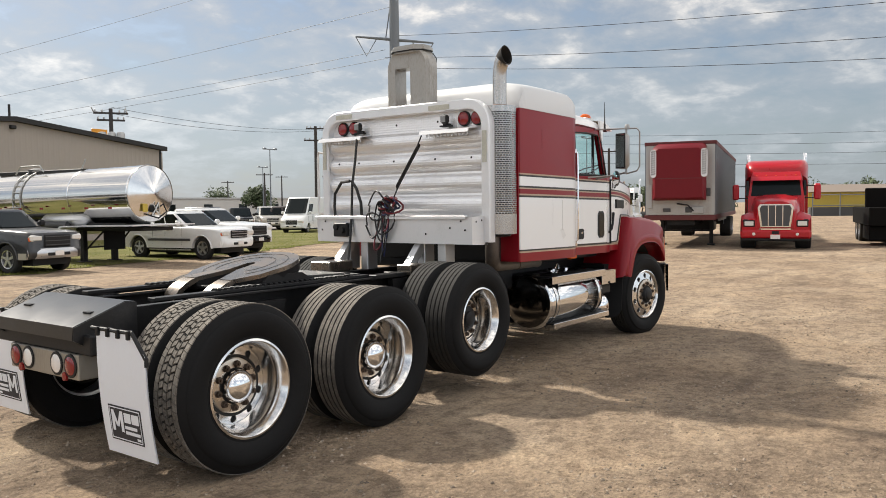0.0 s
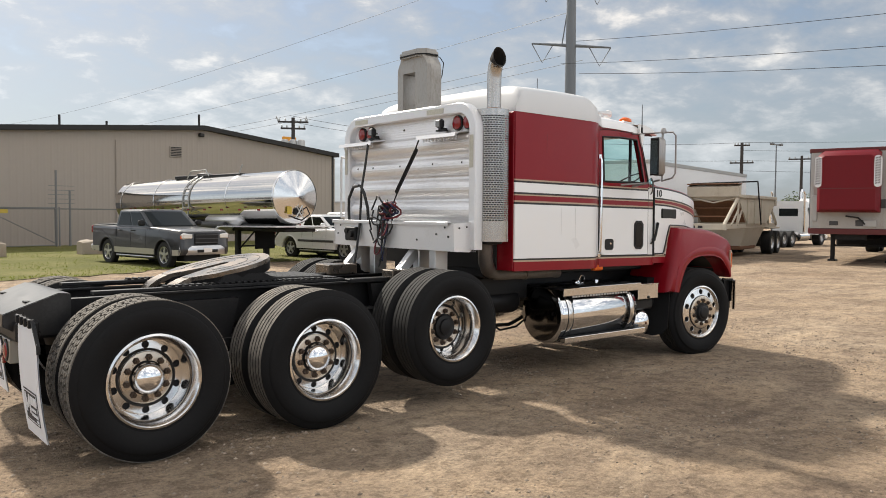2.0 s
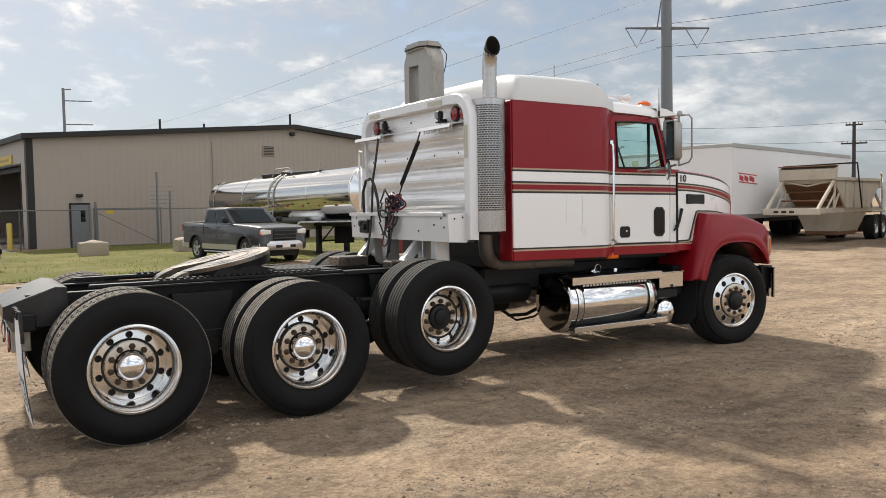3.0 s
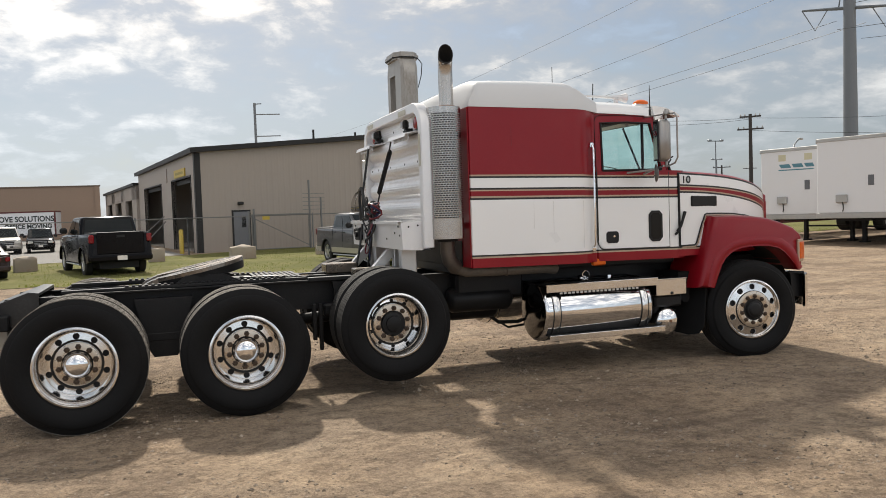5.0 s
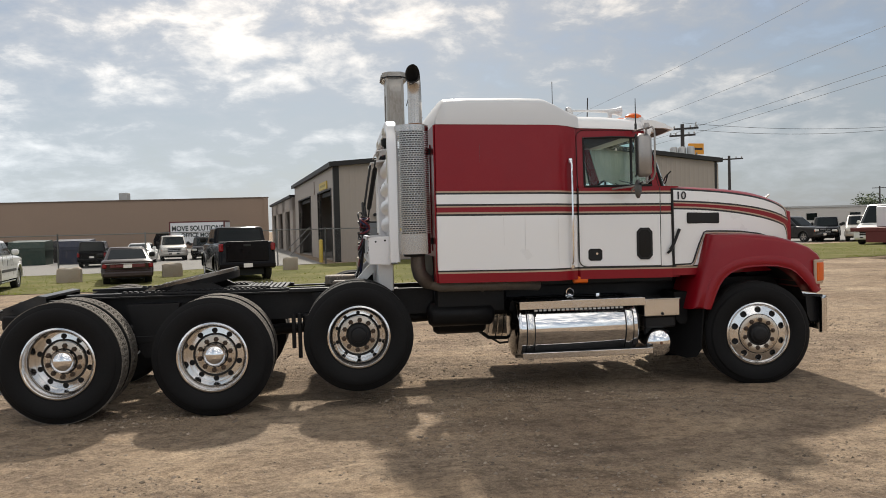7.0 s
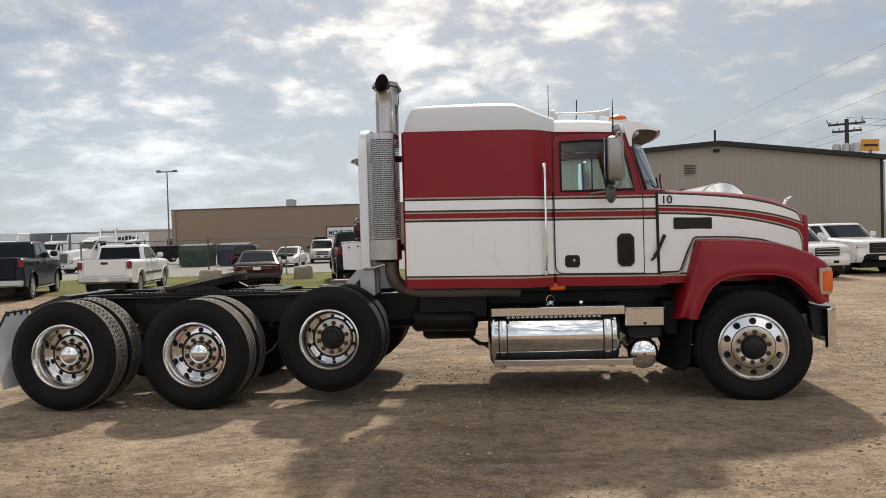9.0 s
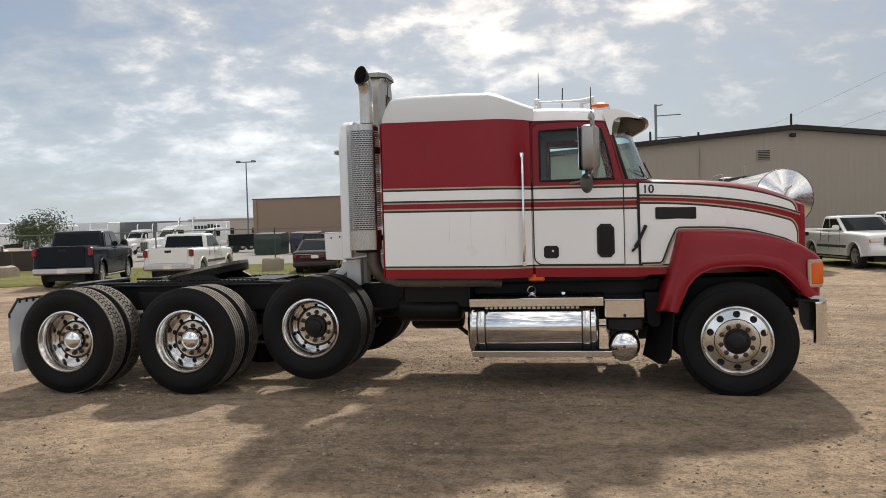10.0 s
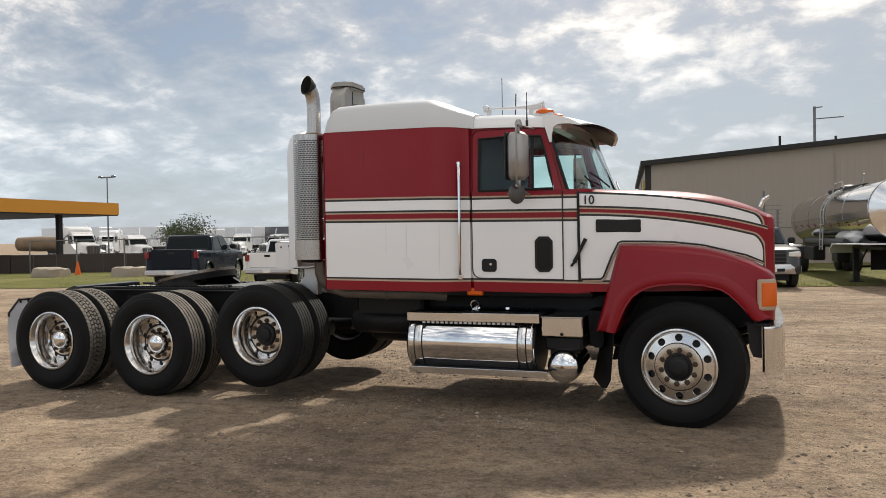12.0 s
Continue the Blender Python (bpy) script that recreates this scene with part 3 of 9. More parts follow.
# cab below the windows, painted in the same bands
cab_half = [(3.50, 0.94), (3.53, 0.962), (3.9, 0.962), (4.30, 0.958), (4.48, 0.95), (4.60, 0.90)]
cab_bands = [b for b in BANDS if b[0] < 2.05] + [(2.075, None)]
cab_bands[-2] = (2.028, R_)
cab = banded(cab_half + [(x, -y) for x, y in cab_half[::-1]], cab_bands)
part("cab_body", cab.warp(raked), STRIPES, truck)
part("cab_floor", Shape().box(3.5, 4.6, -0.9, 0.9, 1.18, 1.22).warp(raked), FRAME, truck)
part("firewall", Shape().box(4.50, 4.58, -0.88, 0.88, 1.22, 2.05).warp(raked), PLASTIC, truck)


# upper cab: pillars and roof rails round the windows
def side_y(z, x=4.0):
    return 0.962 - 0.03 * max(0.0, z - 2.05) / 0.6 - max(0.0, x - 4.30) * 0.25


def frame_wall(sign):
    """The red window surround of one door with its opening."""
    s = Shape()
    outer = [(3.495, 2.06), (4.42, 2.06), (4.37, 2.215), (4.315, 2.38), (4.235, 2.65), (3.9, 2.67), (3.495, 2.68)]
    inner = [(3.585, 2.062), (4.300, 2.075), (4.27, 2.22), (4.235, 2.38), (4.185, 2.570), (3.9, 2.578), (3.585, 2.566)]
    for off, flip in ((0.0, 1), (-0.05, -1)):
        o = len(s.v)
        for x, z in outer + inner:
            s.v.append((x, sign * (side_y(z, x) + off), z))
        n = len(outer)
        for i in range(n):
            j = (i + 1) % n
            s.f.append([o + i, o + j, o + n + j, o + n + i])
            s.m.append(0)
    n = 7
    for k in (0, n):
        for i in range(n):
            j = (i + 1) % n
            s.f.append([k + i, k + j, 2 * n + k + j, 2 * n + k + i])
            s.m.append(0)
    return s


for sign in (-1, 1):
    part("window_surround", frame_wall(sign).warp(raked), RED, truck)
    door = thing("door")
    door.parent = truck
    trim = Shape()
    win = [(3.592, 2.072), (4.293, 2.085), (4.263, 2.22), (4.228, 2.38), (4.178, 2.562), (3.9, 2.570), (3.592, 2.558)]
    trim.tube([(x, sign * (side_y(z, x) + 0.002), z) for x, z in win + [win[0]]], 0.012, 6, caps=False)
    trim.box(4.085, 4.102, min(sign * 0.935, sign * 0.905), max(sign * 0.935, sign * 0.905), 2.08, 2.562)
    part("window_seal", trim.warp(raked), PLASTIC, truck)
    pane = Shape()
    pane.add([(x, sign * (side_y(z, x) - 0.022), z) for x, z in win], [list(range(7))])
    ob = part("side_window", pane.warp(raked), CAB_GLASS, truck, "greenish tinted side window")
    ob.visible_shadow = False
    # door skin stands a little proud, with its own paint bands
    skin = Shape()
    db = [(1.275, W_)] + [b for b in BANDS if 1.7 < b[0] < 2.05] + [(2.062, None)]
    for (z0, slot), (z1, _) in zip(db, db[1:]):
        steps = [z0, z1] if z1 - z0 < 0.2 else [z0, z0 + 0.03, z0 + 0.07, z1]
        for a, b in zip(steps, steps[1:]):
            def left(z):
                return 3.525 + (0.08 * (1 - math.sqrt(max(0.0, 1 - ((1.355 - z) / 0.08) ** 2))) if z < 1.355 else 0.0)
            pts = [(left(a), a), (4.368, a), (4.368, b), (left(b), b)]
            skin.add([(x, sign * 0.970, z) for x, z in pts], [(0, 1, 2, 3)], slot)
    o = len(skin.v)
    rim = [(3.605, 1.275), (4.368, 1.275), (4.368, 2.062), (3.525, 2.062), (3.525, 1.355)]
    skin.add([(x, sign * y, z) for y in (0.970, 0.955) for x, z in rim], [(i, (i + 1) % 5, (i + 1) % 5 + 5, i + 5) for i in range(5)], K_)
    bpy.data.objects.remove(door)
    door = part("door", skin.warp(raked), STRIPES, truck, "white cab door with red and tan stripes", 0)
    gap = Shape()
    edge = [(3.518, 2.062), (3.518, 1.355)] + [(3.598 - 0.08 * math.cos(radians(a)), 1.348 - 0.08 * math.sin(radians(a))) for a in range(15, 91, 15)] + [(4.374, 1.268), (4.374, 2.062)]
    gap.tube([(x, sign * 0.964, z) for x, z in edge], 0.0055, 5)
    part("door_gap", gap.warp(raked), BLACK_LINE, door)
    over = [(3.518, 2.07), (3.520, 2.56)] + [(3.598 - 0.078 * math.cos(radians(a)), 2.562 + 0.078 * math.sin(radians(a))) for a in range(15, 91, 15)] + [(3.9, 2.640), (4.195, 2.632), (4.225, 2.60), (4.300, 2.36), (4.372, 2.07)]
    part("window_frame_gap", Shape().tube([(x, sign * (side_y(z, x) + 0.0005), z) for x, z in over], 0.004, 5).warp(raked), GAP_RED, door)
    hp = Shape()
    ro = [(4.118, 1.375), (4.155, 1.335), (4.245, 1.335), (4.282, 1.375), (4.282, 1.615), (4.245, 1.655), (4.155, 1.655), (4.118, 1.615)]
    hp.prism(ro, "y", min(sign * 0.966, sign * 0.978), max(sign * 0.966, sign * 0.978))
    part("lower_window", hp.warp(raked), PLASTIC, door, "dark rubber-framed lower door window")
    port = Shape().prism([(4.2 + (x - 4.2) * 0.74, 1.495 + (z - 1.495) * 0.86) for x, z in ro], "y", min(sign * 0.976, sign * 0.9805), max(sign * 0.976, sign * 0.9805))
    part("lower_pane", port.warp(raked), CAB_DARK, door)
    latch = Shape()
    lo = [(3.612, 1.35), (3.632, 1.33), (3.735, 1.33), (3.755, 1.35), (3.755, 1.43), (3.735, 1.45), (3.632, 1.45), (3.612, 1.43)]
    latch.prism(lo, "y", min(sign * 0.966, sign * 0.976), max(sign * 0.966, sign * 0.976))
    part("door_latch", latch.warp(raked), PLASTIC, door, "black recessed door latch")
    part("latch_key", Shape().lathe([(0.0, sign * 0.982), (0.012, sign * 0.982), (0.014, sign * 0.974)], (3.70, 0, 1.40), "y", 12).warp(raked), CHROME, door)
    # grab rail at the door's hinge side
    rail = Shape().tube([(3.425, sign * 1.03, 2.315), (3.422, sign * 1.075, 2.33), (3.43, sign * 1.085, 2.29), (3.432, sign * 1.088, 2.15), (3.43, sign * 1.088, 1.45),
                         (3.426, sign * 1.085, 1.33), (3.422, sign * 1.05, 1.285)], 0.0135, 10)
    rail.box(3.405, 3.445, min(sign * 1.0, sign * 1.08), max(sign * 1.0, sign * 1.08), 2.30, 2.35, 0.006).box(3.405, 3.445, min(sign * 1.0, sign * 1.08), max(sign * 1.0, sign * 1.08), 1.255, 1.30, 0.006)
    part("grab_rail", rail.warp(raked), CHROME, truck, "chrome grab rail")
    mk = Shape().box(3.455, 3.61, min(sign * 0.93, sign * 0.985), max(sign * 0.93, sign * 0.985), 1.085, 1.155, 0.012)
    part("side_marker", mk, AMBER_LENS, truck, "amber side marker lamp")

# windscreen, roof and visor
ws = Shape()
for off in (0.0,):
    ws.grid(lambda u, v: (4.415 - 0.18 * v + (0.28 - 0.05 * v) * (1 - abs(2 * u - 1) ** 2.4) + off, (2 * u - 1) * (0.935 - 0.02 * v), 2.06 + 0.60 * v), 16, 4)
ob = part("windscreen", ws.warp(raked), SCREEN_GLASS, truck, "raked tinted windscreen")
ob.visible_shadow = False
for sign in (-1, 1):
    pil = Shape()
    pil.tube([(4.42, sign * 0.935, 2.05), (4.325, sign * 0.930, 2.36), (4.238, sign * 0.918, 2.65)], 0.016, 8)
    part("windscreen_seal", pil.warp(raked), PLASTIC, truck)
part("windscreen_divider", Shape().tube([(4.70, 0, 2.06), (4.45, 0, 2.62)], 0.012, 6).warp(raked), PLASTIC, truck)
part("cowl_panel", Shape().box(4.36, 4.66, -0.90, 0.90, 2.02, 2.055, 0.01).box(4.36, 4.56, -0.935, 0.935, 2.02, 2.050, 0.01).warp(raked), PLASTIC, truck)
part("cab_back_wall", Shape().box(3.535, 3.55, -0.91, 0.91, 1.24, 2.63).warp(raked), SEAT, truck)
for sign in (-1, 1):
    part("wiper", Shape().tube([(4.60, sign * 0.30, 2.075), (4.585, sign * 0.62, 2.13), (4.54, sign * 0.78, 2.20)], 0.008, 5).warp(raked), PLASTIC, truck)
roof = Shape()
def roof_ring(x, w, z0, z1):
    return [(x, w * math.copysign(abs(math.cos(radians(a))) ** 0.45, math.cos(radians(a))), z0 + (z1 - z0) * abs(math.sin(radians(a))) ** 0.6) for a in range(0, 181, 15)]
roof.loft([roof_ring(3.47, 0.955, 2.66, 2.825), roof_ring(3.8, 0.945, 2.655, 2.82), roof_ring(4.1, 0.94, 2.645, 2.80), roof_ring(4.30, 0.93, 2.63, 2.77), roof_ring(4.36, 0.91, 2.62, 2.735)])
part("cab_roof", roof.warp(raked), WHITE, truck, "white cab roof", 50)
part("roof_lining", Shape().box(3.5, 4.34, -0.86, 0.86, 2.635, 2.65).warp(raked), SEAT, truck)
vis = Shape()
for off in (0.0, -0.015):
    vis.grid(lambda u, v: (4.24 + 0.30 * v + 0.14 * v * (1 - (2 * u - 1) ** 2), (2 * u - 1) * (0.935 + 0.02 * math.sin(v * 3)),
                           2.768 - 0.085 * v ** 1.8 - 0.03 * abs(2 * u - 1) ** 6 + off), 16, 6)
for sign in (-1, 1):
    vis.prism([(4.20, 2.745), (4.34, 2.735), (4.44, 2.705), (4.54, 2.655), (4.535, 2.64), (4.44, 2.66), (4.34, 2.66), (4.30, 2.635), (4.285, 2.58), (4.28, 2.50), (4.262, 2.50), (4.215, 2.66)], "y", min(sign * 0.935, sign * 0.955), max(sign * 0.935, sign * 0.955))
part("visor_underside", Shape().grid(lambda u, v: (4.22 + 0.29 * v + 0.135 * v * (1 - (2 * u - 1) ** 2), (2 * u - 1) * 0.91, 2.745 - 0.085 * v ** 1.8 - 0.03 * abs(2 * u - 1) ** 6), 16, 6).warp(raked), PLASTIC, truck, "", 50)
part("sun_visor", vis.warp(raked), WHITE, truck, "white exterior sun visor", 50)

# cab interior
for sign in (-1, 1):
    st = Shape().box(3.62, 4.05, sign * 0.45 - 0.24, sign * 0.45 + 0.24, 1.45, 1.66, 0.05).box(3.58, 3.72, sign * 0.45 - 0.24, sign * 0.45 + 0.24, 1.6, 2.04, 0.06)
    part("seat", st.warp(raked), SEAT, truck)
for sign in (-1, 1):
    part("door_lining", Shape().box(3.56, 4.45, min(sign * 0.90, sign * 0.94), max(sign * 0.90, sign * 0.94), 1.24, 2.055, 0.01).warp(raked), SEAT, truck)
part("dashboard", Shape().box(4.30, 4.56, -0.86, 0.86, 1.6, 2.03, 0.05).warp(raked), PLASTIC, truck)
wh = Shape().tube([(4.18 + 0.09 * math.sin(radians(a)), 0.45 + 0.21 * math.cos(radians(a)), 2.02 + 0.19 * math.sin(radians(a))) for a in range(0, 361, 20)], 0.014, 6, caps=False)
wh.tube([(4.18, 0.45, 2.02), (4.35, 0.45, 1.85)], 0.03, 8).tube([(4.18, 0.24, 2.02), (4.18, 0.66, 2.02)], 0.012, 6)
part("steering_wheel", wh.warp(raked), PLASTIC, truck)

# bonnet: a tapering loft with paint bands
HX = [4.50, 4.70, 4.90, 5.10, 5.25, 5.40, 5.55, 5.68, 5.80, 5.90, 5.98, 6.04, 6.075]
HW = [0.968, 0.962, 0.932, 0.885, 0.85, 0.81, 0.76, 0.715, 0.65, 0.585, 0.52, 0.47, 0.44]


def along(x, xs, ys):
    return float(np.interp(x, xs, ys))


L_TOP = ([4.5, 4.8, 5.2, 5.66, 5.87, 6.08], [2.020, 2.000, 1.968, 1.892, 1.836, 1.758])
L_WB = ([4.5, 4.8, 5.2, 5.66, 5.9, 6.08], [1.890, 1.877, 1.845, 1.782, 1.728, 1.675])
L_RB = ([4.5, 4.8, 5.2, 5.55, 5.87, 6.08], [1.808, 1.797, 1.760, 1.708, 1.632, 1.572])
CROWN = ([4.5, 5.0, 5.5, 5.8, 5.98, 6.08], [2.075, 2.045, 1.985, 1.93, 1.865, 1.785])
def smooth_line(xs, ys, deg):
    fit_ = np.polyfit(np.array(xs) - 5.3, ys, deg)
    return lambda x: float(np.polyval(fit_, x - 5.3))


def rounded(x, end, rx, rz):
    """How far a panel's edge has dropped at x, where its corner is rounded off towards its front end."""
    if x <= end - rx:
        return 0.0
    return rz * (1 - math.sqrt(max(0.0, 1 - ((x - end + rx) / rx) ** 2))) if x <= end else 9.0


wide_at, top_at, band_at, panel_at, crown_at = (smooth_line(*l) for l in ((HX, HW, 6), (*L_TOP, 3), (*L_WB, 3), (*L_RB, 3), (*CROWN, 3)))
rings = []
for x in sorted(set([round(4.5 + 0.07 * i, 3) for i in range(20)] + [5.88, 5.91, 5.93] + [round(5.95 + 0.006 * i, 3) for i in range(18)] + [6.0365, 6.0495, 6.0615, 6.075])):
    w, zt, zw, zr, zc = wide_at(x), top_at(x), band_at(x), panel_at(x), crown_at(x)
    drop = RAKE * (x - 2.07)
    sill = 1.268 + drop
    # lower white panel under black and tan lines, then the upper one inside its own
    low_edge = [max(sill + 0.001 * k, zr + up_ - rounded(x, end, rx, 0.13)) for k, (up_, end, rx) in enumerate(((-0.006, 6.036, 0.085), (0.012, 6.049, 0.095), (0.026, 6.061, 0.10)), 1)]
    tan_top = zt + 0.012 * min(1.0, max(0.0, (x - 5.75) / 0.2))
    cap_ = [max(zw + lo, hi - rounded(x, end, 0.075, 0.075)) for lo, hi, end in ((0.006, zt - 0.018, 6.024), (-0.011, zt, 6.037), (-0.023, tan_top, 6.050))]
    base_ = [min(zw - 0.024, cap_[2] - 0.0006), min(zw - 0.012, cap_[1] - 0.0006), min(zw + 0.005, cap_[0] - 0.0006)]
    shelf = max(zt, cap_[2] + 0.0006)
    side = [(w, 1.13), (w, sill - 0.032), (w, sill - 0.016), (w, sill)] + [(w, z) for z in low_edge] + [(w, z) for z in base_] + [(w - 0.002, cap_[0]), (w - 0.004, cap_[1]), (w - 0.006, cap_[2]), (w - 0.008, shelf + 0.0006),
            (w - 0.03, shelf + 0.25 * (zc - shelf)), (w - 0.11, shelf + 0.55 * (zc - shelf)), (w * 0.55, shelf + 0.88 * (zc - shelf)), (0.0, zc)]
    rings.append([(x, -y, z) for y, z in side] + [(x, y, z) for y, z in side[-2::-1]])
hs = [R_, T_, K_, W_, K_, T_, R_, T_, K_, W_, K_, T_, R_, R_, R_, R_, R_]
hood = Shape().loft(rings, close=False, caps=False, slots=hs + hs[::-1])
part("bonnet", hood, STRIPES, truck, "white bonnet side with red and tan stripes under a red top", 40)
nose = Shape()
ends = [(x, y, z) for x, y, z in rings[-1]]
nose.loft([ends, [(x + 0.035, y * 0.98, 1.5 + (z - 1.5) * 0.97) for x, y, z in ends], [(x + 0.055, y * 0.9, 1.5 + (z - 1.5) * 0.9) for x, y, z in ends]], close=False, caps=False)
nose.add([(6.13, y * 0.9, 1.5 + (z - 1.5) * 0.9) for x, y, z in ends], [list(range(len(ends)))])
part("nose_surround", nose, RED, truck, "", 50)
gr = Shape()
for i in range(9):
    gr.box(6.128, 6.134, -0.36 + i * 0.085, -0.33 + i * 0.085, 1.02, 1.70, 0.004)
part("grille", gr, CHROME, truck)
part("radiator", Shape().box(5.9, 6.12, -0.40, 0.40, 0.75, 1.45), PLASTIC, truck)
for sign in (-1, 1):
    vent = Shape().box(4.665, 5.045, min(sign * 0.90, sign * 0.945), max(sign * 0.90, sign * 0.945), 1.655, 1.768, 0.01)
    vent.warp(lambda x, y, z: (x, y - math.copysign((x - 4.66) * 0.19, y) + math.copysign(0.040, y), z - 0.02 * (x - 4.66)))
    part("bonnet_vent", vent, PLASTIC, truck, "black bonnet air vent")
    sp = Shape().tube([(4.510, sign * 0.970, 2.01), (4.512, sign * 0.972, 1.6), (4.515, sign * 0.970, 1.22)], 0.013, 6)
    part("cowl_seal", sp, PLASTIC, truck)
    hl = Shape().tube([(4.475, sign * 0.995, 1.395), (4.51, sign * 1.005, 1.46), (4.575, sign * 0.985, 1.60)], 0.012, 8, radii=[0.02, 0.014, 0.017])
    hl.tube([(4.445, sign * 0.985, 1.36), (4.495, sign * 1.01, 1.41)], 0.012, 6)
    part("bonnet_latch", hl, PLASTIC, truck, "black rubber bonnet latch")
num = bpy.data.curves.new("unit_number", "FONT")
num.body, num.size, num.extrude, num.offset = "10", 0.110, 0.001, 0.0018
nob = new("unit_number", num)
nob.parent = truck
nob.matrix_basis = Matrix.Translation((4.548, -0.9695, 1.905)) @ Matrix.Rotation(radians(-4.3), 4, "Z") @ Matrix.Rotation(radians(90), 4, "X")
bpy.context.view_layer.update()
num_mesh = bpy.data.meshes.new_from_object(nob.evaluated_get(bpy.context.evaluated_depsgraph_get()))
num_mesh.materials.clear()
num_mesh.materials.append(INK)
nmat = nob.matrix_basis.copy()
bpy.data.objects.remove(nob)
nob = part("unit_number", num_mesh, INK, truck, "black painted number 10")
nob.matrix_basis = nmat
bpy.data.objects["unit_number"].data.name = "unit_number"

# front wings
for sign in (-1, 1):
    top = [(4.655, 0.78), (4.70, 0.94), (4.745, 1.10), (4.80, 1.30), (4.868, 1.545), (5.12, 1.545), (5.40, 1.533), (5.60, 1.505), (5.76, 1.46), (5.95, 1.385), (6.085, 1.305), (6.125, 1.262), (6.127, 1.09), (6.12, 0.905), (5.99, 0.905)]
    arch = [(5.937, 0.927), (5.885, 1.0), (5.826, 1.065), (5.765, 1.122), (5.697, 1.164), (5.565, 1.194), (5.44, 1.201), (5.313, 1.200), (5.22, 1.192), (5.141, 1.177), (5.06, 1.142), (4.991, 1.09), (4.94, 1.02), (4.90, 0.935), (4.84, 0.78)]
    out = top + arch

    def inset(p, d, near_arch):
        x, z = p
        if near_arch:
            return (x + (x - 5.45) * 0.10 * d / 0.03, z + (0.035 if z > 1.0 else 0.0) * d / 0.03)
        dx, dz = (5.42 - x), (1.25 - z)
        k = d / max(0.3, math.hypot(dx, dz))
        return (x + dx * k, z + dz * k)
    wing = Shape()
    n_t = len(top)
    levels = [(0.50, 0.0), (0.93, 0.0), (1.005, 0.006), (1.052, 0.020), (1.080, 0.044), (1.090, 0.075)]
    rings = []
    for y, d in levels:
        ring = [(*inset(p, d, False),) for p in top]
        ring = [(x, sign * y, z) for x, z in ring] + [(x, sign * (y + (0.02 if d >= 0.015 else 0.0)), z) for x, z in arch]
        rings.append(ring)
    wing.loft(rings, close=True, caps=False)
    # outer skin between the top line and the arch
    last = rings[-1]
    na = len(arch)
    o = len(wing.v)
    wing.v += last
    tl = list(range(n_t))
    al = list(range(n_t + na - 1, n_t - 1, -1))
    i = j = 0
    while i < len(tl) - 1 or j < len(al) - 1:
        if j >= len(al) - 1 or (i < len(tl) - 1 and i / (len(tl) - 1) <= j / (len(al) - 1)):
            wing.f.append([o + tl[i], o + tl[i + 1], o + al[j]])
            i += 1
        else:
            wing.f.append([o + tl[i], o + al[j + 1], o + al[j]])
            j += 1
        wing.m.append(0)
    def nose_in(px, py, pz):
        return px, py - math.copysign(max(0.0, px - 5.94) * 0.50 * max(0.0, abs(py) - 0.60) / 0.5, py), pz
    wob = part("front_wing", wing.warp(nose_in), RED, truck, "red rounded front wing", 40)
    flare, rim_path = Shape(), [(6.00, 0.905), (5.965, 0.91)] + arch
    sections = []
    for x, z in rim_path:
        away = Vector((x - 5.47, z - 0.66)).normalized()
        wide = 0.115 if z > 1.0 else 0.115 * max(0.35, 1 - (1.0 - z) * 1.5)
        sections.append([(x + away.x * o * wide, sign * y, z + away.y * o * wide) for o, y in ((0.0, 1.00), (0.0, 1.098), (0.10, 1.108), (0.40, 1.1125), (0.75, 1.1105), (1.0, 1.098), (0.9, 1.04))])
    flare.loft(sections, close=True)
    part("arch_flare", flare.warp(nose_in), RED, wob, "", 60)
    over = ([4.88, 5.10, 5.30, 5.55, 5.70, 5.90, 6.04], [1.572, 1.568, 1.56, 1.53, 1.49, 1.435, 1.37])
    for nm_, mat_, shift, low_, r_ in (("wing_pinstripe", BLACK_LINE, 0.0, 0.0, 0.008), ("wing_tan_stripe", TAN, 0.013, 0.017, 0.007)):
        run = [(4.53 + shift, 0.971, 1.240 - low_), (4.70 + shift, 0.969, 1.242 - low_), (4.725 + shift, 0.968, 1.262 - low_), (4.795 + shift, 0.956, 1.44 - low_), (4.855 + shift, 0.946, 1.560 - low_)]
        run += [(x, wide_at(x) + 0.003, along(x, *over) - low_) for x in np.linspace(4.885, 6.04, 26)]
        part(nm_, Shape().tube([(x, sign * y, z) for x, y, z in run], r_, 6), mat_, wob)
    sig = Shape().box(6.012, 6.132, min(sign * 0.85, sign * 1.110), max(sign * 0.85, sign * 1.110), 1.022, 1.222, 0.012)
    bez = Shape().box(5.984, 6.126, min(sign * 0.85, sign * 1.102), max(sign * 0.85, sign * 1.102), 0.994, 1.248, 0.012)
    part("signal_bezel", bez.warp(nose_in), TAN, wob)
    part("turn_signal", sig.warp(nose_in), AMBER_LENS, wob, "orange wrap-round turn signal")
    part("headlight", Shape().box(6.10, 6.14, min(sign * 0.52, sign * 0.76), max(sign * 0.52, sign * 0.76), 1.0, 1.18, 0.02), WHITE_LENS, wob)
    under = Shape().lathe([(0.60, sign * 0.50), (0.60, sign * 0.90)], (5.42, 0, 0.62), "y", 20, start=radians(20), sweep=radians(150))
    part("wheel_housing", under, FRAME, wob)

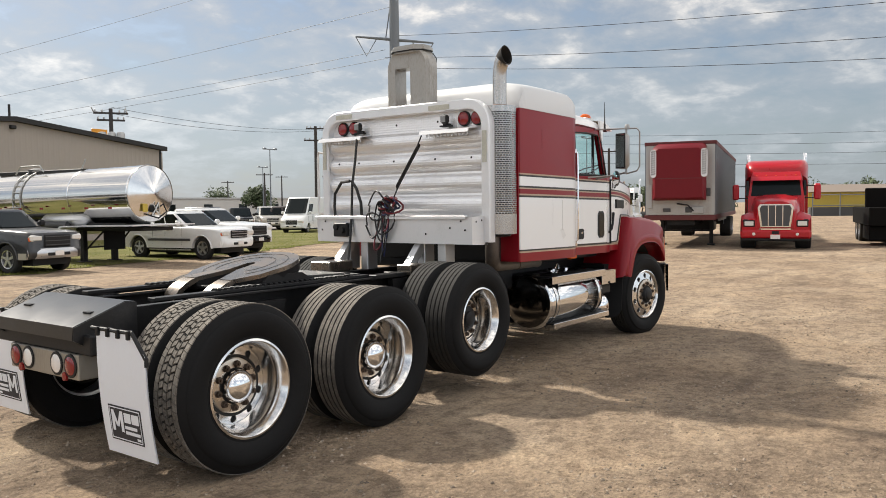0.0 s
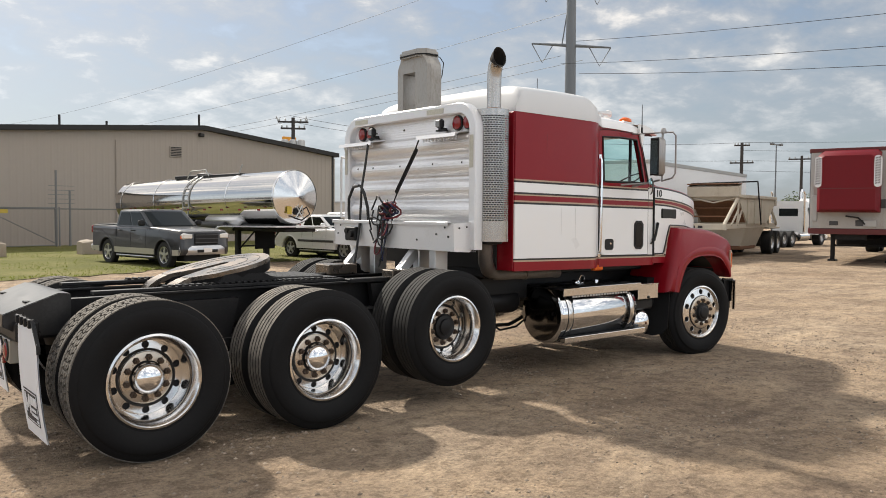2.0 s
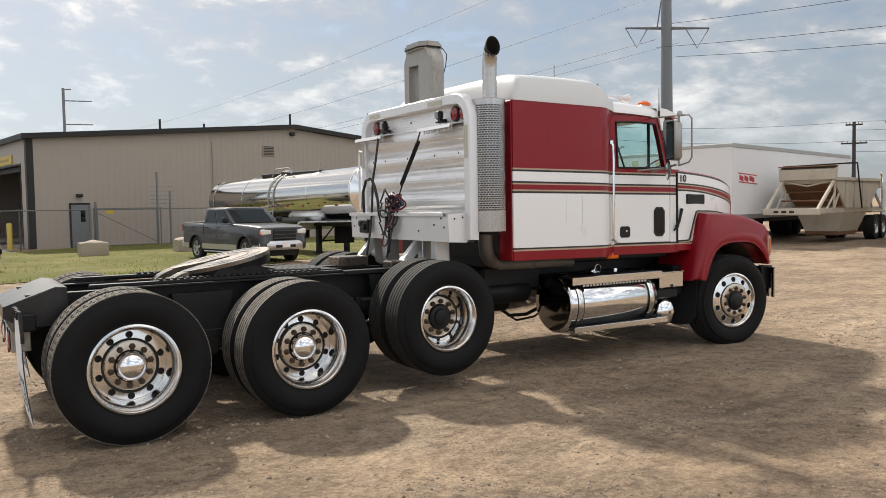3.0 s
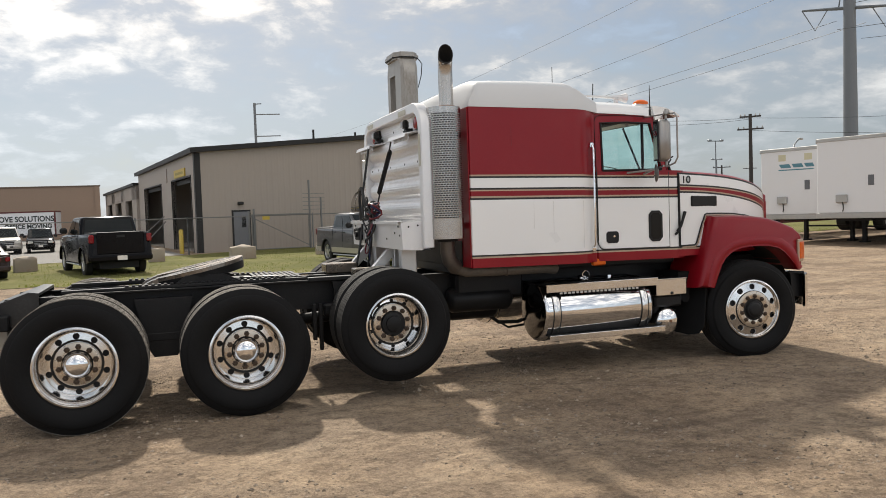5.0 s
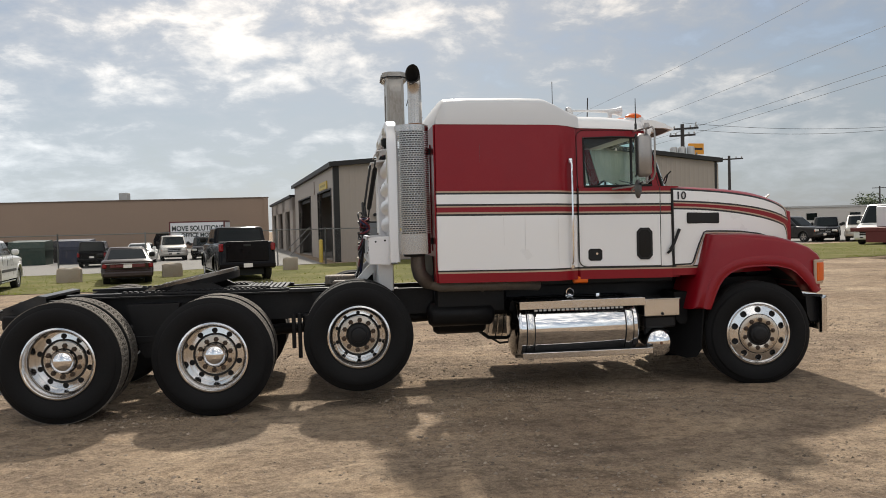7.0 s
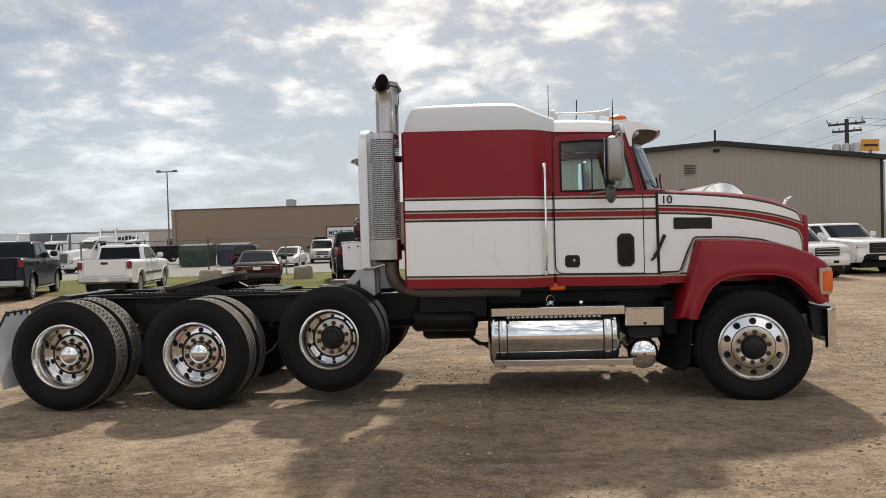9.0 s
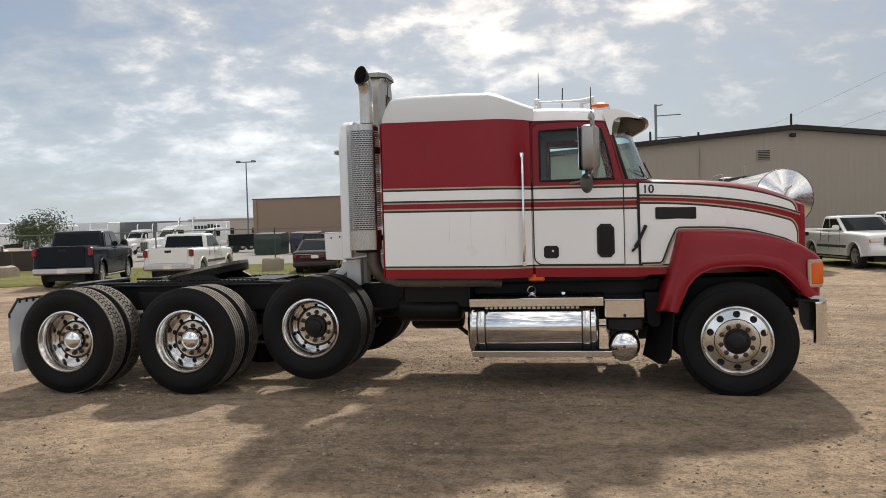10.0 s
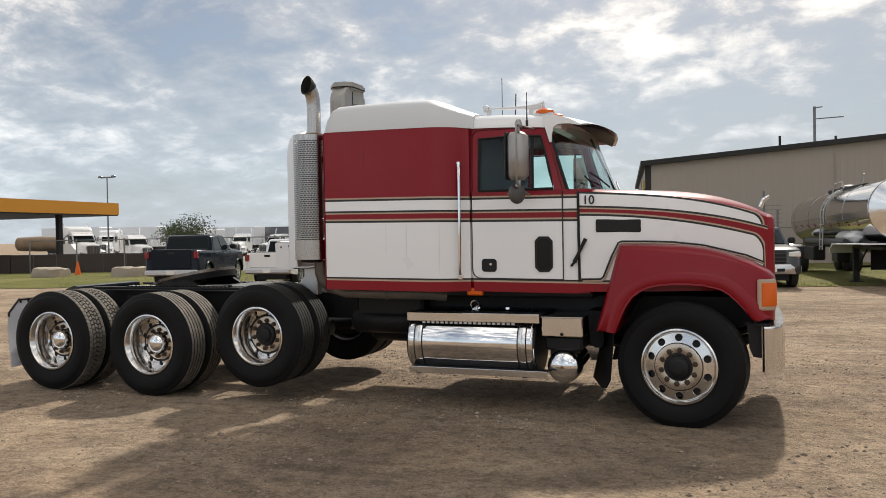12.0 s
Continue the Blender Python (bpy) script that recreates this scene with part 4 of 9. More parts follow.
# front bumper with black end brackets
plan = [(6.03, 1.115), (6.075, 1.100), (6.13, 1.045), (6.165, 0.96), (6.19, 0.75), (6.20, 0.40), (6.20, 0.0)]
plan = plan + [(x, -y) for x, y in plan[-2::-1]]
bp_ = Shape().loft([[(x - dx, y * k, z) for x, y in plan] for z, dx, k in ((0.495, 0.016, 1.0), (0.495, 0.0, 1.0), (0.505, -0.004, 1.002), (0.512, -0.004, 1.002), (0.848, -0.004, 1.002), (0.855, -0.004, 1.002), (0.868, 0.0, 1.0), (0.868, 0.012, 0.995), (0.868, 0.11, 0.95))], close=False, caps=False)
bp_.loft([[(x - 0.016, y * 0.985, z) for x, y in plan] for z in (0.495, 0.868)], close=False, caps=False)
part("bumper", bp_, POLISHED, truck, "polished steel bumper", 50)
for sign in (-1, 1):
    br = Shape().prism([(5.90, 0.90), (6.09, 0.86), (6.09, 0.60), (5.95, 0.61), (5.92, 0.68)], "y", min(sign * 1.02, sign * 1.04), max(sign * 1.02, sign * 1.04))
    br.prism([(sign * 0.60, 0.60), (sign * 1.05, 0.60), (sign * 1.05, 0.84), (sign * 0.60, 0.84)], "x", 6.03, 6.05)
    br.tube([(5.88, sign * 1.03, 0.885), (6.08, sign * 1.05, 0.875)], 0.013, 6)
    part("bumper_bracket", br, FRAME, truck)

# ---------------------------------------------------------------- wheels of the tractor
def tyre_shape(r, rim_r, width, blocks=False):
    """Tyre with its outer face at y = 0, the inner at y = width."""
    w = width
    prof = [(rim_r - 0.012, 0.03), (rim_r + 0.004, 0.010), (rim_r + 0.012, 0.002), (rim_r + 0.022, 0.002), (rim_r + 0.030, -0.006), (rim_r + (r - rim_r) * 0.34, -0.020), (rim_r + (r - rim_r) * 0.52, -0.027), (rim_r + (r - rim_r) * 0.70, -0.021), (r - 0.052, -0.008), (r - 0.050, -0.004), (r - 0.022, 0.008), (r - 0.006, 0.024)]
    slots = [0] * (len(prof) - 1)
    tread = []
    n_rib = 5
    a, b = 0.024, w - 0.024
    step = (b - a) / n_rib
    for i in range(n_rib):
        y0, y1 = a + i * step, a + (i + 1) * step
        tread += [(r - (0.013 if blocks else 0.0), y0 + 0.006), (r - (0.013 if blocks else 0.0), y1 - 0.006)]
        if i < n_rib - 1:
            tread += [(r - 0.014, y1 - 0.004), (r - 0.014, y1 + 0.004)]
    full = prof + tread + [(q, w - max(h, -0.008)) for q, h in prof[::-1]]
    t_slot = 2 if blocks else 1
    mids = []
    for i in range(len(tread) - 1):
        mids.append(t_slot if tread[i][0] == tread[i + 1][0] and tread[i][0] > r - 0.0135 else 2)
    slots = [0] * len(prof) + mids + [0] * len(prof)
    s = Shape().lathe(full, (0, 0, 0), "y", 64, slots=slots)
    lug_shape = Shape()
    if blocks:
        n = 66
        for i in range(n_rib):
            y0, y1 = a + i * step + 0.006, a + (i + 1) * step - 0.006
            if i == 0:
                y0 -= 0.004
            if i == n_rib - 1:
                y1 += 0.004
            for k in range(n):
                t0 = 2 * math.pi * (k + 0.5 * (i % 2)) / n
                t1 = t0 + 2 * math.pi / n * (0.70 if 0 < i < n_rib - 1 else 0.90)
                skew = 0.25 * (2 * math.pi / n) * (1 if i % 2 else -1)
                vs = []
                for q in (r - 0.016, r + 0.001):
                    for y, t in ((y0, t0), (y1, t0 + skew), (y1, t1 + skew), (y0, t1)):
                        vs.append((q * math.cos(t), y, q * math.sin(t)))
                lug_shape.add(vs, [(4, 5, 6, 7), (0, 1, 5, 4), (1, 2, 6, 5), (2, 3, 7, 6), (3, 0, 4, 7)])
    return s, lug_shape


def holed_disc(r_in, r_out, hole_r, hole_at, n, y, thick, dish=0.0):
    """A wheel disc with a ring of round hand holes, real ones."""
    s = Shape()
    m = 20
    for k in range(n):
        a0, a1 = 2 * math.pi * k / n, 2 * math.pi * (k + 1) / n
        am = (a0 + a1) / 2
        c = Vector((hole_at * math.cos(am), hole_at * math.sin(am)))
        rect = []
        for i in range(5):
            rect.append((r_out, a0 + (a1 - a0) * i / 5))
        for i in range(5):
            rect.append((r_out + (r_in - r_out) * i / 5, a1))
        for i in range(5):
            rect.append((r_in, a1 + (a0 - a1) * i / 5))
        for i in range(5):
            rect.append((r_in + (r_out - r_in) * i / 5, a0))

        def h(q):
            return y + dish * (q - r_in) / (r_out - r_in)
        outer = [Vector((q * math.cos(t), q * math.sin(t))) for q, t in rect]
        loops = [[], [], []]
        for p in outer:
            d = (p - c).normalized()
            e = c + d * hole_r
            e2 = c + d * hole_r * 1.10
            loops[0].append((p.x, h(p.length), p.y))
            loops[1].append((e2.x, h(e2.length) , e2.y))
            loops[2].append((e.x, h(e.length) + 0.004, e.y))
        o = len(s.v)
        for lp in loops:
            s.v += lp
        s.v += [(x, yy + thick, z) for x, yy, z in loops[2]]
        for lv in range(3):
            for i in range(m):
                j = (i + 1) % m
                s.f.append([o + lv * m + i, o + lv * m + j, o + (lv + 1) * m + j, o + (lv + 1) * m + i])
                s.m.append(0)
    return s


def wheel_set(name, at, kind, r, rim_r, label):
    """One axle end, outer face towards -y: kind is drive (deep dish, dual), lift (deep dish, dual) or steer (domed, single)."""
    w = thing(name)
    w.parent = truck
    w.location = at
    tagged(w, label)
    depth = {"drive": 0.195, "lift": 0.195, "steer": 0.012}[kind]
    width = 0.275
    duals = (0.0, 0.325) if kind != "steer" else (0.0,)
    for y in duals:
        carcass, lugs = tyre_shape(r, rim_r, width, blocks=(kind == "drive" and name.startswith("rear")))
        ty = part("tyre", carcass, [RUBBER, TREAD if kind == "drive" else CLEAN_TREAD, GROOVE], w, at=(0, y, 0))
        if lugs.v:
            tagged(part("tread_pattern", lugs, TREAD, ty, "dusty tread blocks", 0), kind="stuff")
        back = Shape().lathe([(rim_r, y + 0.03), (rim_r - 0.03, y + 0.06), (rim_r - 0.03, y + width - 0.05), (rim_r, y + width - 0.03)], (0, 0, 0), "y", 40)
        if y > 0:
            part("inner_rim", back, DULL_ALU, w)
    rr = rim_r
    rim = Shape()
    if kind == "steer":
        prof = [(rr - 0.005, 0.035), (rr + 0.006, 0.012), (rr + 0.002, 0.0), (rr - 0.012, -0.004), (rr - 0.022, 0.006), (rr - 0.028, 0.02), (rr - 0.034, 0.016)]
        rim.lathe(prof, (0, 0, 0), "y", 64)
        part("rim", rim, POLISHED, w, "polished aluminium rim")
        disc = holed_disc(0.198, rr - 0.032, 0.030, (0.198 + rr - 0.03) / 2 + 0.004, 10, 0.002, 0.03, dish=0.016)
        part("wheel_disc", disc, POLISHED, w)
        ring = Shape().lathe([(0.198, 0.002), (0.196, -0.012), (0.185, -0.016), (0.115, -0.016), (0.105, -0.010), (0.10, 0.03)], (0, 0, 0), "y", 48)
        part("hub_face", ring, HUB_FACE, w)
        cap = Shape().lathe([(0.105, -0.004), (0.10, -0.03), (0.088, -0.045), (0.075, -0.048), (0.066, -0.058), (0.05, -0.062), (0.0, -0.062)], (0, 0, 0), "y", 32)
        part("oil_cap", cap, FRAME, w, "black oil-bath hub cap")
        lug_r, lug_y, lug_len = 0.143, -0.016, 0.016
    else:
        prof = [(rr - 0.004, 0.035), (rr + 0.008, 0.012), (rr + 0.004, 0.0), (rr - 0.010, -0.004), (rr - 0.020, 0.006), (rr - 0.030, 0.035), (rr - 0.042, 0.05), (rr - 0.046, 0.09), (rr - 0.052, depth - 0.03), (rr - 0.060, depth)]
        rim.lathe(prof, (0, 0, 0), "y", 64)
        part("rim", rim, POLISHED, w, "polished aluminium deep-dish rim")
        disc = holed_disc(0.182, rr - 0.058, 0.024 if kind == "drive" else 0.0165, (0.182 + rr - 0.058) / 2 + 0.006, 10, depth - 0.006, 0.03, dish=0.008)
        part("wheel_disc", disc, POLISHED, w)
        ring = Shape().lathe([(0.182, depth - 0.004), (0.180, depth - 0.022), (0.168, depth - 0.026), (0.10, depth - 0.026)], (0, 0, 0), "y", 48)
        part("hub_face", ring, HUB_FACE, w)
        hub = Shape().lathe([(0.112, depth - 0.024), (0.108, depth - 0.050), (0.095, depth - 0.056), (0.0, depth - 0.058)], (0, 0, 0), "y", 32)
        part("hub", hub, FRAME, w, "black axle hub")
        if kind == "drive":
            cap = Shape().lathe([(0.110, depth - 0.055), (0.110, depth - 0.064)] + [(0.110 * math.cos(radians(a)), depth - 0.064 - 0.062 * math.sin(radians(a))) for a in range(10, 91, 16)], (0, 0, 0), "y", 36)
            part("hub_cover", cap, CHROME, w, "chrome domed hub cover")
        else:
            part("hub_cap", Shape().lathe([(0.075, depth - 0.055), (0.07, depth - 0.075), (0.05, depth - 0.082), (0.0, depth - 0.082)], (0, 0, 0), "y", 28), FRAME, w)
        lug_r, lug_y, lug_len = 0.143, depth - 0.026, 0.026
    lug = Shape().lathe([(0.025, 0.0), (0.025, -0.006), (0.021, -0.008), (0.0205, -lug_len), (0.009, -lug_len - 0.001), (0.008, -lug_len - 0.012), (0.0, -lug_len - 0.012)], (0, 0, 0), "y", 6).mesh("lug_nut", [LUG], 0)
    for k in range(10):
        a = 2 * math.pi * (k + 0.35) / 10
        part("lug_nut", lug, LUG, w, at=(lug_r * math.cos(a), lug_y, lug_r * math.sin(a)))
    # brake drum, its front widened to a black backing that darkens the hand holes
    drum = Shape().lathe([(0.0, depth + 0.03), (0.262, depth + 0.03), (0.262, depth + 0.06), (0.215, depth + 0.07), (0.215, 0.52), (0.10, 0.52), (0.0, 0.52)], (0, 0, 0), "y", 32)
    part("brake_drum", drum, FRAME, w)
    face = -0.016 if kind == "steer" else depth - 0.026
    # flat dark rings at the outer and inner edge of the hub face
    for r0, r1, dy in ((0.186, 0.204, 0.010), (0.100, 0.120, -0.002)):
        part("pilot_ring" if r0 > 0.15 else "hub_seal", Shape().lathe([(r0, face + dy), (r1, face + dy + 0.002)], (0, 0, 0), "y", 40), GROOVE, w)
    return w


WHEELS = [("rear_wheel", -1.385, 0.551, "drive", 0.551, 0.320, "dusty dual tyres on polished deep-dish rim"),
          ("middle_wheel", -0.042, 0.547, "drive", 0.547, 0.317, "dual highway tyres on polished deep-dish rim"),
          ("lift_axle_wheel", 1.300, 0.672, "lift", 0.517, 0.291, "raised lift-axle dual tyres on polished rim"),
          ("front_wheel", 5.362, 0.512, "steer", 0.533, 0.318, "steer tyre on polished ten-hole wheel")]
for nm, x, z, kind, r, rim_r, lab in WHEELS:
    base = 1.252 if nm == "middle_wheel" else {"drive": 1.270, "lift": 1.225, "steer": 1.072}[kind]
    w = wheel_set(nm, (x, -base, z), kind, r, rim_r, lab)
    steer = radians(-8.5) if kind == "steer" else 0.0
    w.rotation_euler = (0, 0, steer)
    c = copy_thing(w, Matrix.Translation((x, base, z)) @ Matrix.Rotation(math.pi + steer, 4, "Z"))
    ax = Shape().tube([(x, -0.75, z), (x, 0.75, z)], 0.065, 14)
    if kind == "drive":
        ax.lathe([(0.0, 0.24), (0.12, 0.22), (0.20, 0.08), (0.20, -0.08), (0.12, -0.22), (0.0, -0.24)], (x + 0.05, 0, z), "x", 20)
    part("axle", ax, FRAME, truck)

# ---------------------------------------------------------------- chassis, rack, exhaust, tank
for sign in (-1, 1):
    rail = Shape()
    y = sign * 0.43
    rail.box(-2.0, 6.0, y - 0.006, y + 0.006, 0.79, 1.055).box(-2.0, 6.0, min(y, y - sign * 0.08), max(y, y - sign * 0.08), 1.043, 1.057, 0.003).box(-2.0, 6.0, min(y, y - sign * 0.08), max(y, y - sign * 0.08), 0.788, 0.80, 0.003)
    part("frame_rail", rail, FRAME, truck)
    ang = Shape().box(-1.30, 1.05, min(y, y + sign * 0.10), max(y, y + sign * 0.10), 1.062, 1.078, 0.003).box(-1.55, 0.62, y - 0.045, y + 0.045, 1.08, 1.105, 0.004)
    part("slider_rail", ang, FRAME, truck)
    teeth = Shape().box(-1.03, 0.43, y - 0.04, y + 0.04, 1.103, 1.108)
    for i in range(26):
        teeth.box(-1.02 + i * 0.055, -0.99 + i * 0.055, y - 0.04, y + 0.04, 1.107, 1.122, 0.003)
    part("slider_rack", teeth, FRAME, truck, "black toothed fifth-wheel slider rack")
cm = Shape()
for x in (-1.75, -0.75, 0.62, 1.75, 2.6, 3.6):
    cm.box(x - 0.04, x + 0.04, -0.43, 0.43, 0.84, 1.02, 0.01)
part("crossmember", cm, FRAME, truck)
susp = Shape()
for sign in (-1, 1):
    y = sign * 0.52
    susp.box(-1.75, 0.35, y - 0.05, y + 0.05, 0.60, 0.70, 0.02)
    susp.prism([(-0.95, 1.0), (-0.45, 1.0), (-0.55, 0.55), (-0.60, 0.47), (-0.80, 0.47), (-0.85, 0.55)], "y", y - 0.045, y + 0.045)
    for x in (-1.385, -0.03, 1.305):
        susp.lathe([(0.0, -0.16), (0.10, -0.15), (0.12, -0.05), (0.105, 0.0), (0.12, 0.06), (0.10, 0.15), (0.0, 0.16)], (x - 0.22, sign * 0.30, 0.78), "z", 16)
        susp.lathe([(0.0, -0.10), (0.085, -0.09), (0.085, 0.09), (0.0, 0.10)], (x + 0.22, sign * 0.26, 0.66), "x", 14)
    susp.box(0.75, 1.5, y - 0.05, y + 0.05, 0.72, 0.84, 0.02).prism([(0.85, 1.05), (1.15, 1.05), (1.05, 0.55), (0.92, 0.55)], "y", y - 0.03, y + 0.03)
part("suspension", susp, FRAME, truck, "black axle suspension")
for x, z0 in ((0.72, 0.40), (0.66, 0.50)):
    part("hanger_pin", Shape().box(x - 0.02, x + 0.02, -0.58, -0.54, z0, 0.85, 0.006), FRAME, truck)
drv = Shape().tube([(0.2, 0, 0.62), (3.4, 0, 0.78)], 0.06, 14).box(3.2, 4.3, -0.28, 0.28, 0.62, 1.05, 0.08).box(4.3, 5.7, -0.35, 0.35, 0.55, 1.15, 0.1)
part("driveline", drv, FRAME, truck)
for sign in (-1, 1):
    front_susp = Shape().tube([(4.55, sign * 0.43, 0.66), (4.95, sign * 0.43, 0.60), (5.345, sign * 0.43, 0.56), (5.75, sign * 0.43, 0.62), (6.0, sign * 0.43, 0.72)], 0.045, 8)
    part("leaf_spring", front_susp, FRAME, truck)
for sign in (-1, 1):
    flap2 = Shape().prism([(4.56, 0.95), (4.70, 0.95), (4.70, 0.66), (4.68, 0.62), (4.62, 0.62), (4.58, 0.66)], "y", min(sign * 0.50, sign * 0.86), max(sign * 0.50, sign * 0.86))
    part("front_mudflap", flap2, RUBBER, truck)
    part("hanging_flap", Shape().prism([(sign * 0.55, 0.80), (sign * 1.00, 0.80), (sign * 1.00, 0.36), (sign * 0.96, 0.28), (sign * 0.86, 0.26), (sign * 0.55, 0.30)], "x", 4.735, 4.748).warp(lambda x, y, z: (x - 0.14 * (0.80 - z) + (0.34 + 0.25 * (0.80 - z)) * (abs(y) - 0.80) + 0.012 * math.sin(z * 19), y, z)), RUBBER, truck, "black rubber flap behind the front wheel")

# tapered tail plate and lamp panel
tail = Shape().prism([(-1.72, 1.105), (-1.80, 1.115), (-2.16, 0.985), (-2.165, 0.90), (-2.13, 0.90), (-2.13, 0.96), (-1.80, 1.08), (-1.72, 1.08)], "y", -0.52, 0.52)
for sign in (-1, 1):
    tail.prism([(-1.72, 1.10), (-1.80, 1.11), (-2.16, 0.98), (-2.16, 0.90), (-2.03, 0.82), (-1.72, 0.82)], "y", sign * 0.52 - 0.008, sign * 0.52 + 0.008)
part("tail_plate", tail, material("worn_black_plate", (0.016, 0.016, 0.017), 0.30, var=0.3, dirt=0.12, dirt_color=(0.12, 0.11, 0.10), scale=5.0), truck, "black tapered tail plate")
part("tail_crossmember", Shape().box(-2.10, -1.95, -0.62, 0.62, 0.80, 0.93, 0.01), FRAME, truck)
panel = part("lamp_panel", Shape().box(-2.115, -1.98, -0.49, 0.40, 0.635, 0.80, 0.006), STAINLESS, truck, "stained stainless tail lamp panel")
for y, mt, nm in ((0.318, RED_LENS, "tail_lamp"), (0.150, WHITE_LENS, "reverse_lamp"), (-0.225, WHITE_LENS, "reverse_lamp"), (-0.398, RED_LENS, "tail_lamp")):
    part(nm, Shape().lathe([(0.062, -2.112), (0.060, -2.124), (0.05, -2.130), (0.0, -2.134)], (0, y, 0.722), "x", 28), mt, panel)
    part("lamp_gasket", Shape().lathe([(0.078, -2.113), (0.076, -2.122), (0.062, -2.124), (0.060, -2.112)], (0, y, 0.722), "x", 28), PLASTIC, panel)
for y in (0.245, -0.330):
    part("tail_lamp", Shape().lathe([(0.030, -2.112), (0.028, -2.128), (0.0, -2.132)], (0, y, 0.648), "x", 20), RED_LENS, panel)

# mudflaps behind the rear wheels
for sign in (-1, 1):
    y0, y1 = (-0.68, -1.20) if sign < 0 else (0.57, 1.10)
    fp = Shape()
    for off in (0.0, 0.008):
        fp.grid(lambda u, v: (-2.095 + 0.05 * v * v + off - 0.01 * math.sin(3 * v), y0 + (y1 - y0) * (u if v > 0.17 else min(u, 0.72 + 0.28 * v / 0.17)) + sign * 0.02 * v, 0.985 - 0.765 * v), 8, 12)
    flap = part("mudflap", fp, FLAP, truck, "white rubber mudflap with black printed emblem", at=(0.0 if sign < 0 else 0.13, 0, 0))
    def on_flap(shape):
        return shape.warp(lambda x, y, z: (x - 2.0985 + 0.05 * ((0.985 - z) / 0.765) ** 2 - 0.01 * math.sin(3 * (0.985 - z) / 0.765), y, z))

    def across(a):
        return y0 + (y1 - y0) * a
    logo = Shape()
    for k in range(6):
        lo_, hi_ = across(0.18 + k * 0.11), across(0.18 + (k + 1) * 0.11)
        logo.box(0, 0.002, min(lo_, hi_), max(lo_, hi_), 0.31, 0.53)
    on_flap(logo)
    pale = Shape()
    for a, b, c, d in ((0.20, 0.82, 0.320, 0.326), (0.20, 0.82, 0.514, 0.520), (0.20, 0.208, 0.326, 0.514), (0.812, 0.82, 0.326, 0.514), (0.24, 0.29, 0.37, 0.50), (0.42, 0.47, 0.37, 0.50), (0.50, 0.63, 0.435, 0.495), (0.65, 0.79, 0.435, 0.495),
                       (0.50, 0.74, 0.395, 0.415), (0.50, 0.79, 0.362, 0.382), (0.72, 0.79, 0.335, 0.35)):
        pale.box(-0.002, 0.0, min(across(a), across(b)), max(across(a), across(b)), c, d)
    for a0, a1 in ((0.265, 0.355), (0.445, 0.355)):
        pale.add([(-0.002, across(a), z) for a, z in ((a0 - 0.025, 0.50), (a0 + 0.025, 0.50), (a1 + 0.025, 0.40), (a1 - 0.025, 0.40))], [(0, 1, 2, 3)])
    part("emblem_mark", on_flap(pale), FLAP, flap, "pale emblem strokes", 0)
    part("emblem", logo, INK, flap, "black emblem panel", 0)
    hang = Shape().tube([(-2.09, y0 - sign * 0.06, 0.985), (-2.09, y0 + sign * 0.38, 0.985), (-2.09, y1, 0.84), (-2.09, y1, 0.80)], 0.013, 8)
    for q in (0.03, 0.14, 0.25, 0.36):
        hang.box(-2.115, -2.075, y0 + sign * q - 0.012, y0 + sign * q + 0.012, 0.945, 1.0, 0.004)
    part("flap_hanger", hang, FRAME, flap)

# fifth wheel, tilted back
fw = thing("fifth_wheel")
fw.parent = truck
fw.location, fw.rotation_euler = (-0.36, 0.02, 1.215), (0, radians(-11.5), 0)
tagged(fw, "greasy tilted fifth-wheel coupling plate")
ol = [(-0.40, -0.30), (-0.40, -0.16), (-0.14, -0.055), (0.06, -0.05), (0.10, 0.0), (0.06, 0.05), (-0.14, 0.055), (-0.40, 0.16), (-0.40, 0.30), (-0.22, 0.43), (0.0, 0.46)] + [(0.46 * math.sin(radians(a)) * 0.95, 0.46 * math.cos(radians(a))) for a in range(15, 166, 15)] + [(0.0, -0.46), (-0.22, -0.43)]
plate = Shape()
n = len(ol)
plate.prism(ol, "z", -0.012, 0.022)
part("plate", plate, GREASE, fw, "greasy worn coupling plate", 30)
skirt = Shape()
for a, b in zip(ol, ol[1:] + ol[:1]):
    skirt.add([(a[0], a[1], -0.012), (b[0], b[1], -0.012), (b[0] * 0.97, b[1] * 0.97, -0.085), (a[0] * 0.97, a[1] * 0.97, -0.085)], [(0, 1, 2, 3)])
part("skirt", skirt, FRAME, fw)
groove = Shape()
for k in (0.55, 0.78):
    groove.tube([(0.46 * k * math.sin(radians(a)), 0.46 * k * math.cos(radians(a)), 0.021) for a in range(-40, 221, 10)], 0.004, 5)
part("grease_groove", groove, FRAME, fw)
for sign in (-1, 1):
    ramp = Shape().prism([(-0.36, 0.021), (-0.44, 0.014), (-0.51, -0.004), (-0.57, -0.032), (-0.61, -0.068), (-0.63, -0.105), (-0.61, -0.105), (-0.57, -0.075), (-0.50, -0.045), (-0.36, -0.012)], "y", min(sign * 0.15, sign * 0.31), max(sign * 0.15, sign * 0.31))
    part("ramp", ramp, GREASE, fw)
stand = Shape()
for sign in (-1, 1):
    stand.prism([(-0.62, 1.08), (0.05, 1.08), (-0.15, 1.18), (-0.50, 1.18)], "y", sign * 0.40 - 0.03, sign * 0.40 + 0.03)
stand.box(-0.75, 0.28, -0.40, 0.40, 1.075, 1.095, 0.004).tube([(0.0, -0.3, 1.12), (0.42, -0.42, 1.12)], 0.015, 8)
part("fifth_wheel_bracket", stand, FRAME, truck)
deck = Shape()
